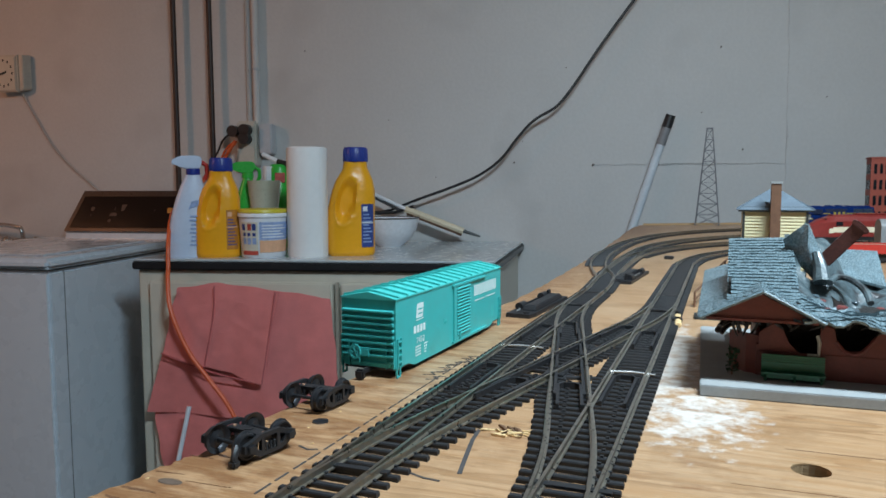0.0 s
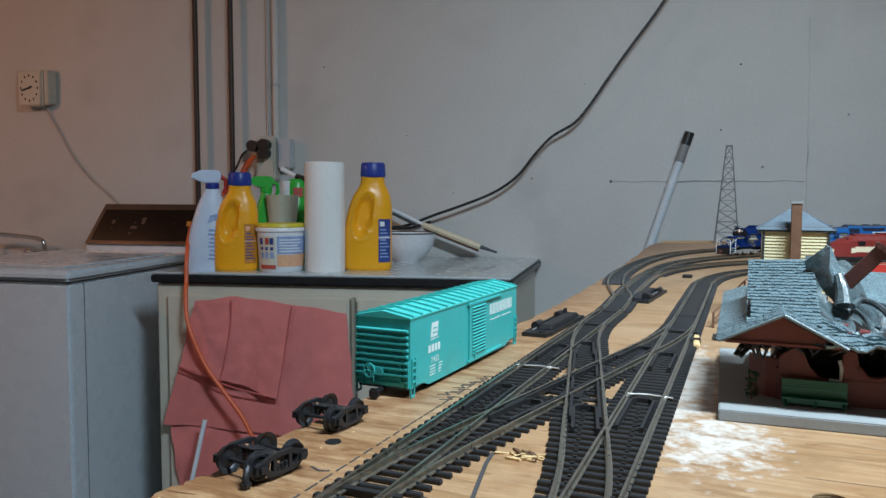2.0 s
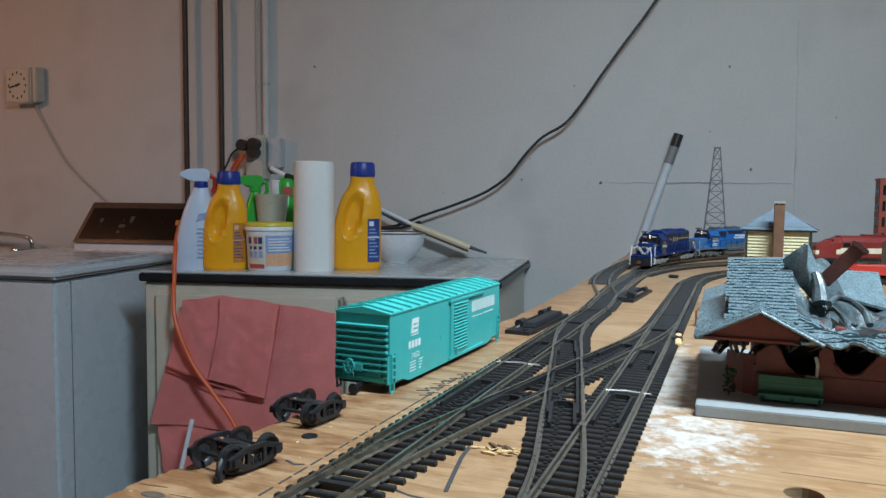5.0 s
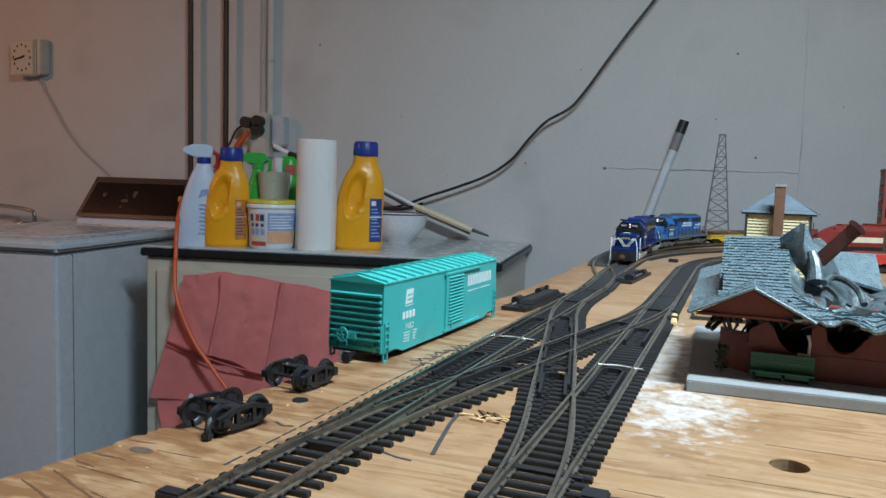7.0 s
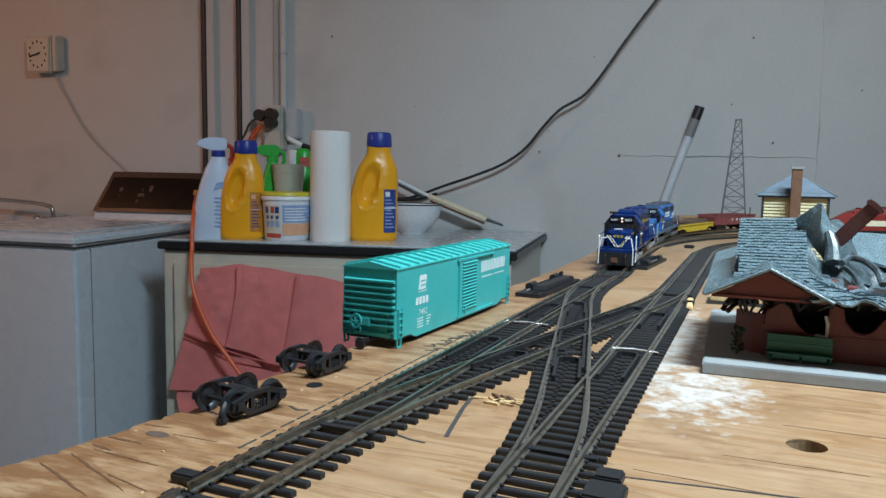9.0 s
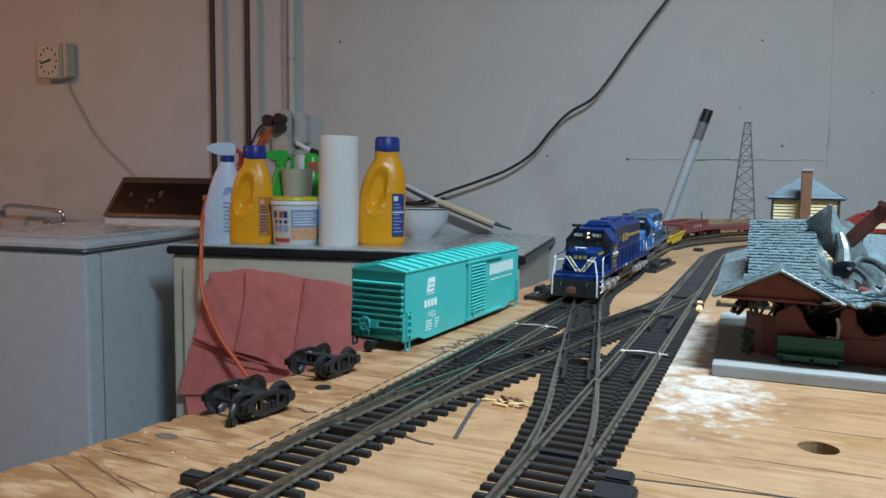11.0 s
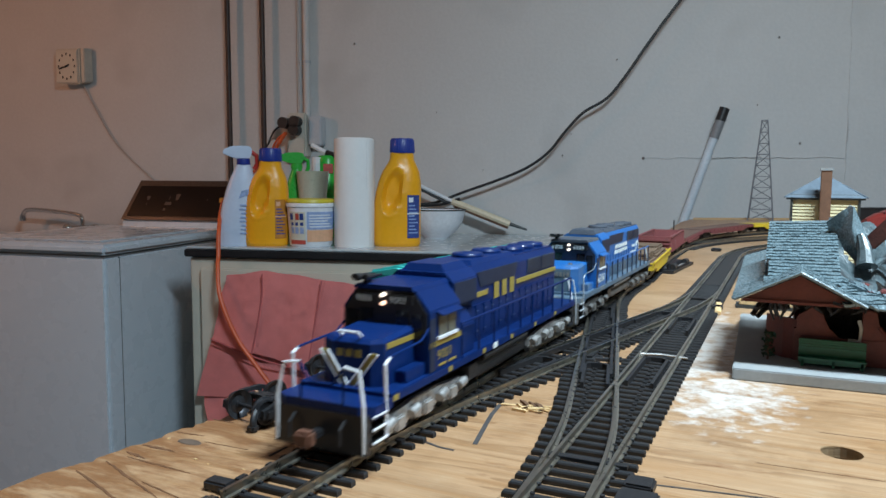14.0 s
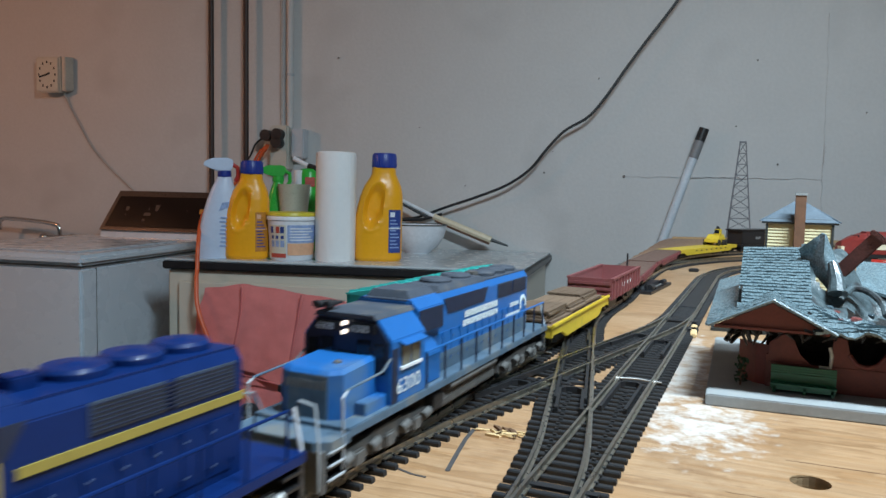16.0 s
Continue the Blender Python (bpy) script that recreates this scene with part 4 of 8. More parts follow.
def _ring(y, z, r, x):
    bm = bmesh.new()
    n = 20
    vs = []
    for i in range(n):
        a = 2 * math.pi * i / n
        c, s = math.cos(a), math.sin(a)
        vs.append([bm.verts.new((x + dx, y + c * rr, z + s * rr)) for rr, dx in ((r, 0.4), (r, -0.4), (r - 0.9, -0.4), (r - 0.9, 0.4))])
    for i in range(n):
        for k in range(4):
            bm.faces.new((vs[i][k], vs[i][(k + 1) % 4], vs[(i + 1) % n][(k + 1) % 4], vs[(i + 1) % n][k]))
    for a in (0, 60, 120):
        c, s = math.cos(radians(a)), math.sin(radians(a))
        tube([(x, y - c * r, z - s * r), (x, y + c * r, z + s * r)], 0.35, 5, bm)
    return bm


def freight_truck(m, label, arm=False):
    """A loose two-axle truck on its wheels; z = 0 is what it stands on."""
    th = thing("freight_truck", m, label, "model truck", "loose freight trucks")
    for x in (-10, 10):
        axle = mpart("wheelset", tube([(x, -12.4, 6.4), (x, 12.4, 6.4)], 0.9, 10), STEEL_DARK, th)
        for s in (-1, 1):
            bm = bmesh.new()
            prof = ((1.6, 7.9), (1.6, 8.2), (4.0, 8.9), (4.7, 8.2), (6.4, 7.6), (6.4, 8.3), (5.6, 8.7), (5.45, 10.6), (4.7, 10.6), (4.3, 10.0), (1.8, 9.7), (1.5, 10.8), (0.2, 10.8))
            loft([[(x + r * math.cos(2 * math.pi * k / 24), s * y, 6.4 + r * math.sin(2 * math.pi * k / 24)) for k in range(24)] for r, y in prof], bm)
            mpart("wheel", bm, STEEL_DARK, axle, "dark steel wheel", True)
    for s in (-1, 1):
        y0, y1 = sorted((s * 11.6, s * 13.6))
        outer = [(-14.6, 5.2), (-14.2, 8.3), (-11, 9.0), (-5.4, 11.2), (5.4, 11.2), (11, 9.0), (14.2, 8.3), (14.6, 5.2), (11.2, 4.6), (6.2, 1.8), (-6.2, 1.8), (-11.2, 4.6)]
        holes = ([(-8.6, 7.6), (-5.2, 9.2), (-5.2, 4.2), (-7.0, 4.6)], [(8.6, 7.6), (5.2, 9.2), (5.2, 4.2), (7.0, 4.6)], [(-3.4, 9.4), (3.4, 9.4), (3.4, 3.4), (-3.4, 3.4)])
        bm = bmesh.new()
        edges = []
        for ring in (outer, *holes):
            vs = [bm.verts.new((a, y0, b)) for a, b in ring]
            edges += [bm.edges.new((vs[i], vs[(i + 1) % len(vs)])) for i in range(len(vs))]
        bmesh.ops.triangle_fill(bm, edges=edges, use_beauty=True, use_dissolve=False)
        ext = bmesh.ops.extrude_face_region(bm, geom=list(bm.faces))
        bmesh.ops.translate(bm, verts=[g for g in ext["geom"] if isinstance(g, bmesh.types.BMVert)], vec=(0, y1 - y0, 0))
        side_frame = mpart("side_frame", bm, BLACK_PLASTIC, th, "open cast side frame")
        for x in (-11, 11):
            mpart("journal_box", box(x - 2.0, x + 2.0, s * 13.6 - 0.2, s * 13.6 + 1.2 * s, 4.6, 8.2), BLACK_PLASTIC, side_frame, bevel=0.4)
        for x in (-2.2, 0, 2.2):
            coil = [(x + 0.75 * math.cos(k * 1.1), s * 12.6 + 0.75 * math.sin(k * 1.1), 3.3 + k * 0.14) for k in range(26)]
            mpart("spring", tube(coil, 0.32, 5), BLACK_PLASTIC, side_frame)
    bolster = mpart("bolster", prism([(-12, 6.9), (-5, 8.2), (5, 8.2), (12, 6.9), (12, 9.2), (5, 9.6), (-5, 9.6), (-12, 9.2)], "x", -2.8, 2.8), BLACK_PLASTIC, th, bevel=0.4)
    for y in (-9.0, 9.0):
        mpart("rivet", _shift(lathe([(0.9, 9.2), (0.8, 9.9), (0.3, 10.1)], 10), (0, y, 0)), mat("copper_rivet", (0.30, 0.16, 0.10), 0.5, scale=200), bolster, "small copper rivet")
    mpart("bolster_hole", lathe([(2.2, 9.6), (2.2, 10.0), (1.0, 9.8)], 12), STEEL_DARK, bolster)
    if arm:
        mpart("coupler_arm", tube(smooth_line([(-2, -3, 8.4), (-9, -6.5, 8.6), (-14.5, -9.0, 7.6), (-17.2, -10.4, 4.6), (-17.4, -10.6, 1.4)], 5), 1.5, 8), BLACK_PLASTIC, th, "drooping coupler arm", smooth=True)
        mpart("coupler_knuckle", box(-19.6, -15.6, -12.6, -8.6, 0.2, 3.4), BLACK_PLASTIC, th, bevel=0.8)
    return th


def loco_truck(parent, x, frame_mat, bright):
    """A three-axle locomotive truck under the frame."""
    t = mpart("truck", box(x - 27, x + 27, -8, 8, 4, 9), STEEL_DARK, parent)
    for dx in (-19, 0, 19):
        bm = tube([(x + dx, -8.6, 5.8), (x + dx, 8.6, 5.8)], 1.5, 8)
        for s in (-1, 1):
            tube([(x + dx, s * 7.6, 5.8), (x + dx, s * 10.4, 5.8)], 5.9, 18, bm)
        mpart("wheelset", bm, STEEL_DARK, t, "steel wheels on an axle")
    for s in (-1, 1):
        y0, y1 = s * 12.2, s * 14.6
        mpart("side_frame", prism([(x - 30, 5.2), (x - 29, 9.2), (x - 13, 9.8), (x - 9, 11), (x + 9, 11), (x + 13, 9.8), (x + 29, 9.2), (x + 30, 5.2), (x + 25, 3.4), (x + 14, 3.4), (x + 11, 5.6), (x + 8, 5.6), (x + 5, 3.2), (x - 5, 3.2), (x - 8, 5.6), (x - 11, 5.6), (x - 14, 3.4), (x - 25, 3.4)], "y", min(y0, y1), max(y0, y1)), frame_mat, t, "weathered side frame" if not bright else "silver side frame", bevel=0.4)
        for dx in (-19, 0, 19):
            mpart("journal_box", box(x + dx - 3, x + dx + 3, min(y1, y1 + s * 1.8), max(y1, y1 + s * 1.8), 3.6, 8.6), frame_mat, t, bevel=0.7)
        for dx in (-26, -10, 10, 26):
            mpart("brake_cylinder", tube([(x + dx - 2, y1 + s * 1.4, 8.2), (x + dx + 2.5, y1 + s * 1.4, 7.2)], 1.7, 10), frame_mat, t, smooth=True)


def hood_strip(th, x0, x1, z0, z1, y, material, name, label="", lift=0.25):
    s = 1 if y > 0 else -1
    return mpart(name, box(x0, x1, min(y, y + s * lift), max(y, y + s * lift), z0, z1), material, th, label)


def diesel(name, label, paint, lower, grille, trim, rails, truck_mat, bright, number):
    """A six-axle road-switcher diesel, cab end ahead."""
    th = thing(name, Matrix.Identity(4), label, "model locomotive")
    F = 104
    # frame and walkway
    mpart("frame", box(-F + 2, F - 2, -9, 9, 9, 15), STEEL_DARK, th)
    mpart("walkway", box(-F, F - 12, -17.3, 17.3, 14.6, 17.6), lower, th, bevel=0.3)
    mpart("front_deck", prism([(F - 12.5, -17.3), (F - 3, -17.3), (F, -13), (F, 13), (F - 3, 17.3), (F - 12.5, 17.3)], "z", 13.4, 16.4), lower, th)
    mpart("pilot", prism([(F - 1.6, 2.2), (F + 0.8, 2.2), (F + 0.4, 14), (F - 1.6, 14)], "y", -16.4, 16.4), BLACK_TRIM if bright else GRIME, th, "black pilot plate")
    mpart("rear_pilot", box(-F - 0.4, -F + 1.2, -16, 16, 3, 14.6), STEEL_DARK if bright else GRIME, th)
    for s in (-1, 1):
        for z in (4.6, 8.6, 12.4):
            mpart("step", box(F - 9.5, F - 1.8, min(s * 13.6, s * 17.2), max(s * 13.6, s * 17.2), z, z + 0.8), lower if z > 12 else STEEL_DARK, th)
            mpart("step", box(-F + 1.8, -F + 9.5, min(s * 13.6, s * 17.2), max(s * 13.6, s * 17.2), z, z + 0.8), STEEL_DARK, th)
        mpart("step_side", box(F - 10, F - 9.2, min(s * 13.6, s * 17.2), max(s * 13.6, s * 17.2), 3.6, 14), STEEL_DARK, th)
    mpart("coupler", box(F, F + 7, -1.6, 1.6, 6.2, 8.6), STEEL_DARK if bright else YELLOW, th, "" if bright else "yellow coupler", bevel=0.4)
    mpart("coupler_knuckle", box(F + 5.5, F + 9.5, -3.2, 2.6, 5, 9.8) if bright else box(F + 3, F + 9.5, -4.6, 4.6, -0.4, 8), mat("rusty_coupler", (0.12, 0.05, 0.03), 0.6, scale=200) if bright else YELLOW, th, "rusty coupler knuckle" if bright else "yellow coupler pocket", bevel=0.8)
    mpart("rear_coupler", box(-F - 8, -F, -2, 2, 5.6, 9), STEEL_DARK, th, bevel=0.6)
    for s in (-4.5, 4.5):
        wire(th, "air_hose", [(F + 0.6, s * 2, 12), (F + 3.2, s * 2, 10), (F + 3.4, s * 2, 5.4)], BLACK_CORD, 0.55)
    # fuel tank and air reservoirs
    mpart("fuel_tank", prism([(-13, 12.4), (13, 12.4), (15.2, 9), (15.2, 6), (11.5, 3.2), (-11.5, 3.2), (-15.2, 6), (-15.2, 9)], "x", -31, 24), GRIME if not bright else BLACK_PLASTIC, th, bevel=0.5)
    for s in (-1, 1):
        mpart("air_reservoir", tube([(-29, s * 15.6, 13), (20, s * 15.6, 13)], 1.5, 10), GRIME if not bright else BLACK_PLASTIC, th, smooth=True)
        mpart("tank_step", box(24.5, 33, min(s * 12, s * 16), max(s * 12, s * 16), 6.5, 12.4), BLACK_PLASTIC, th, bevel=0.4)
    for x in (-67, 65):
        loco_truck(th, x, truck_mat, bright)
    # long hood with chamfered roof
    R = -86
    mpart("long_hood", prism([(-10.8, 17.4), (10.8, 17.4), (10.8, 42), (9.0, 44.6), (-9.0, 44.6), (-10.8, 42)], "x", R, 42), paint, th, bevel=0.25)
    for s in (-1, 1):
        y = s * 10.8
        for i in range(14):
            x = R + 4 + i * 8.2
            hood_strip(th, x, x + 7.2, 19.5, 31, y, paint, "hood_door", lift=0.3)
            for z in (21.4, 28.6):
                hood_strip(th, x + 5.8, x + 6.4, z, z + 0.4, s * 11.1, LATCH, "door_latch", "tiny pale door latch", 0.3)
            for z in (20.6, 29.8):
                hood_strip(th, x + 0.1, x + 0.6, z, z + 1.1, s * 11.1, paint, "door_hinge", lift=0.3)
        for x in (-83, -62):
            hood_strip(th, x, x + 18.5, 36.4, 42.2, y, GRILLE_GREY, "radiator_grille", "slate louvred grille", 0.35)
        for i in range(7):
            hood_strip(th, -83, -44, 36.8 + i * 0.78, 37.1 + i * 0.78, s * 11.15, grille, "louvre", lift=0.2)
        mpart("brake_grille", prism([(-27, 37), (11, 37), (15, 42.4), (-31, 42.4)], "y", min(y, y + s * 0.35), max(y, y + s * 0.35)), grille, th, "dark angled intake grille")
        mpart("filter_housing", prism([(s * 10.6, 33), (s * 13.4, 33.6), (s * 13.4, 42), (s * 10.0, 45), (s * 8, 45), (s * 8, 33)], "x", 19.5, 41.5), paint, th, "bulged filter housing", bevel=0.3)
        hood_strip(th, 21, 40.5, 34.4, 41.6, s * 13.4, grille, "filter_grille", "dark filter hatch", 0.3)
        mpart("blower_duct", prism([(s * 10.8, 17.6), (s * 15.2, 17.6), (s * 15.2, 27), (s * 10.8, 32.4)], "x", 26, 41.5), paint, th, bevel=0.4)
    # roof gear
    mpart("hood_top", box(R + 0.3, 41.8, -8.9, 8.9, 44.5, 44.9), paint if bright else ROOF_GRIME, th, "" if bright else "sooty hood top")
    mpart("roof_hatch", loft([[(19, -9.4, 44.4), (40, -9.4, 44.4), (40, 9.4, 44.4), (19, 9.4, 44.4)], [(21, -7, 47.4), (38.5, -7, 47.4), (38.5, 7, 47.4), (21, 7, 47.4)]]), paint if bright else ROOF_GRIME, th)
    mpart("brake_hatch", loft([[(-32, -9.2, 44.4), (16, -9.2, 44.4), (16, 9.2, 44.4), (-32, 9.2, 44.4)], [(-30, -7.6, 46.6), (14, -7.6, 46.6), (14, 7.6, 46.6), (-30, 7.6, 46.6)]]), paint if bright else ROOF_GRIME, th)
    for x, z in ((-49, 45.2), (-63, 45.2), (-77, 45.2), (-20, 46.4), (0, 46.4)):
        bm = lathe([(6.8, z - 1), (6.8, z + 0.9), (6.2, z + 1.6), (2.2, z + 1.7), (1.6, z + 2.0)], 20)
        mpart("roof_fan", _shift(bm, (x, 0, 0)), paint if bright else ROOF_GRIME, th, "round roof fan", True)
    mpart("exhaust", box(-40, -34, -2.6, 2.6, 44, 47.4), paint if bright else GRIME, th, bevel=0.4)
    # cab
    cab = mpart("cab", prism([(-16.9, 17.4), (16.9, 17.4), (16.9, 38.6), (11.4, 45.6), (-11.4, 45.6), (-16.9, 38.6)], "x", 42, 67), paint, th, bevel=0.35)
    mpart("cab_roof", prism([(-11.8, 45.3), (11.8, 45.3), (10.8, 46.8), (-10.8, 46.8)], "x", 41, 68.4), paint if bright else ROOF_GRIME, th)
    face = mpart("cab_front", prism([(-16.0, 31.5), (16.0, 31.5), (16.0, 38.0), (11.0, 44.8), (-11.0, 44.8), (-16.0, 38.0)], "x", 66.9, 67.6), BLACK_TRIM if bright else NAVY_DARK, th, "dark cab front")
    for y0, y1 in ((-14.6, -10.6), (10.6, 14.6)):
        mpart("cab_window", box(67.4, 67.9, y0, y1, 27.5, 37.6), GLASS_DARK, face, "dark cab window")
    for y0, y1 in ((-9.6, -4.6), (4.6, 9.6)):
        mpart("cab_window", box(67.4, 68.0, y0, y1, 33.4, 38.4), GLASS_DARK, face, "cab window")
    for y0, y1 in ((-11.4, -2.0), (2.0, 11.4)):
        mpart("number_board", box(67.4, 68.8, y0, y1, 40.6, 43.8), BLACK_TRIM, face, "black number board", bevel=0.2)
        writing(number, 0.0034, WHITE_INK, th, pose(0.06887, (y0 + 0.7) * MM, 0.0410, 90, 0, 90), "number", "white engine number", 0.00002, 1.0)
    for z, glow in ((43.6, LAMP_GLOW), (40.7, LAMP_DIM if bright else LAMP_GLOW)):
        mpart("headlight", tube([(67.4, 0, z), (69.4, 0, z)], 0.72, 14), glow, face, "lit headlight")
    for s in (-1, 1):
        mpart("side_window", box(47, 53, min(s * 16.8, s * 17.2), max(s * 16.8, s * 17.2), 29.4, 36.4), GLASS_PALE, cab, "cab side window")
        mpart("side_window", box(54, 60, min(s * 16.8, s * 17.2), max(s * 16.8, s * 17.2), 29.4, 36.4), GLASS_PALE, cab, "cab side window")
        mpart("window_sill", box(46, 61.5, min(s * 16.8, s * 17.8), max(s * 16.8, s * 17.8), 28.4, 29.4), WHITE_RAIL, cab)
        mpart("sunshade", prism([(s * 16.7, 37.6), (s * 19.6, 36.8), (s * 19.6, 37.2), (s * 16.7, 38.2)], "x", 45.5, 62), paint, cab)
        mpart("cab_door_frame", box(62.6, 66.6, min(s * 11.8, s * 17.05), max(s * 11.8, s * 17.05), 18, 36), NAVY_DARK, cab)
    # low nose
    mpart("nose", loft([[(67, -11.4, 16.2), (86, -11.4, 16.2), (88.4, -7.5, 16.2), (88.4, 7.5, 16.2), (86, 11.4, 16.2), (67, 11.4, 16.2)],
                               [(67, -11.2, 32.6), (85.6, -11.2, 31.4), (87.6, -7.2, 31), (87.6, 7.2, 31), (85.6, 11.2, 31.4), (67, 11.2, 32.6)],
                               [(67, -9.8, 33.8), (84.6, -9.8, 32.6), (86.4, -6.6, 32.2), (86.4, 6.6, 32.2), (84.6, 9.8, 32.6), (67, 9.8, 33.8)]]), paint, th, "low chamfered nose" if bright else "grimy low nose")
    mpart("sand_box", box(67, 80, 11.2, 15.4, 16.6, 21.6), paint, th, bevel=0.3)
    mpart("sand_box", box(67, 80, -15.4, -11.2, 16.6, 21.6), paint, th, bevel=0.3)
    # horn and bell
    horn = mpart("horn", box(62.5, 65.5, -9.8, -8.2, 46.6, 49), BLACK_PLASTIC, th, "black air horn")
    for y, l in ((-11.2, 5), (-9, 7), (-6.8, 5)):
        mpart("horn_bell", tube([(59, y, 49.0), (64, y, 49.0), (64 + l, y, 49.1)], 0.45, 10, r_end=1.15), BLACK_PLASTIC, horn, smooth=True)
    if not bright:
        mpart("bell", _shift(lathe([(1.8, 31.9), (1.3, 33.4), (0.4, 33.8)], 12), (78, 4, 0)), GRIME, th, smooth=True)
    # handrails
    for s in (-1, 1):
        y = s * 16.9
        wire(th, "handrail", [(-F + 8, y, 29), (42, y, 29)], lower if bright else paint, 0.4)
        for i in range(10):
            x = -F + 8 + i * 15.2
            wire(th, "stanchion", [(x, y, 16), (x, y, 29)], lower if bright else NAVY_DARK, 0.42)
        wire(th, "handrail", [(67, s * 16.6, 33), (72, s * 16.6, 30), (F - 11, s * 16.6, 29)], lower, 0.4)
        wire(th, "corner_handrail", [(F - 9.6, s * 16.8, 5), (F - 9.2, s * 17, 17), (F - 9, s * 17, 27.5), (F - 12, s * 16.8, 29)], rails, 0.55 if bright else 0.42, "pale corner handrail")
        wire(th, "corner_handrail", [(F + 0.6, s * 15.6, 3), (F + 0.6, s * 15.4, 17), (F - 0.2, s * 13.5, 27), (F - 0.6, s * 8, 27.6)], rails, 0.55 if bright else 0.42, "pale corner handrail")
        wire(th, "corner_handrail", [(-F - 0.4, s * 15.4, 4), (-F - 0.4, s * 15.4, 17), (-F, s * 13, 27.5)], rails, 0.55, "pale corner handrail")
        for z in (5.4, 9.4, 13.2):
            mpart("step_edge", box(F - 9.5, F - 1.6, min(s * 17.0, s * 17.6), max(s * 17.0, s * 17.6), z, z + 0.5), rails, th, "pale step edge")
    wire(th, "handrail", [(F - 0.6, -8, 27.6), (F - 0.4, -4, 22), (F - 0.4, 4, 22), (F - 0.6, 8, 27.6)], lower, 0.4)
    for y in (-7.6, 7.6):
        wire(th, "stanchion", [(F - 0.6, y, 16), (F - 0.6, y, 27.6)], lower, 0.4)
    return th


def stripes_navy(th):
    """Gold stripes, lettering blocks and the V on the nose of the dark blue engine."""
    for s in (-1, 1):
        y = s * 10.8
        hood_strip(th, -86, -42, 33.6, 35.3, y, GOLD_INK, "stripe", "gold stripe", 0.5)
        hood_strip(th, 4, 6, 33.6, 35.3, y, GOLD_INK, "stripe", "gold stripe", 0.5)
        hood_strip(th, -42, -29, 33.6, 35.3, y, GOLD_INK, "stripe", "gold stripe", 0.5)
        hood_strip(th, 6, 42, 33.6, 35.3, y, GOLD_INK, "stripe", "gold stripe", 0.4)
        bars(th, -26, 31.0, 27, 6.0, 3, s * 11.15, GOLD_INK, 0.42, label="gold company initials")
        hood_strip(th, 42, 66.8, 26.2, 28, s * 16.9, GOLD_INK, "stripe", "gold stripe", 0.15)
        hood_strip(th, 67, 84.5, 29.4, 31.2, s * 11.25, GOLD_INK, "stripe", "gold stripe", 0.2)
        hood_strip(th, 46, 52, 18.8, 19.6, s * 16.9, GOLD_INK, "small_print", "", 0.15)
        hood_strip(th, 54, 60, 18.8, 19.6, s * 16.9, GOLD_INK, "small_print", "", 0.15)
        for x in (-70, -40, -10, 20, 50, 88):
            hood_strip(th, x, x + 3, 15.2, 17, s * 17.3, GOLD_INK, "deck_mark", "gold deck mark", 0.15)
        hood_strip(th, 8, 12, 15, 17.2, s * 17.3, WHITE_INK, "flag_mark", "small white panel", 0.15)
    writing("9001", 0.005, GOLD_INK, th, pose(0.0615, 0.01712, 0.0212, 90, 0, 180), "number", "gold engine number", 0.00002, 1.2)
    writing("9001", 0.005, GOLD_INK, th, pose(0.045, -0.01712, 0.0212, 90, 0, 0), "number", "gold engine number", 0.00002, 1.2)
    for s in (-1, 1):
        bm = loft([[(88.3, s * 0.2, 17.8), (88.3, s * 2.4, 17.8), (87.9, s * 10.2, 28.4), (87.9, s * 8.2, 28.4)], [(89.2, s * 0.2, 17.8), (89.2, s * 2.4, 17.8), (88.8, s * 10.2, 28.4), (88.8, s * 8.2, 28.4)]])
        mpart("nose_stripe", bm, GOLD_INK, th, "gold V stripe with white edges")
        for d in (-0.5, 2.3):
            wire(th, "nose_line", [(89.1, s * (0.4 + d), 17.8), (88.8, s * (8.4 + d), 28.4)], WHITE_RAIL, 0.35)
    bars_front(th, -5, 26.6, 10, 2.4, 3, 87.9, GOLD_INK, 0.3, label="gold company initials")
    wire(th, "grab_iron", [(86, -4, 33), (88, -4, 34.6), (88, 3, 34.6), (86, 3, 33)], WHITE_RAIL, 0.5)


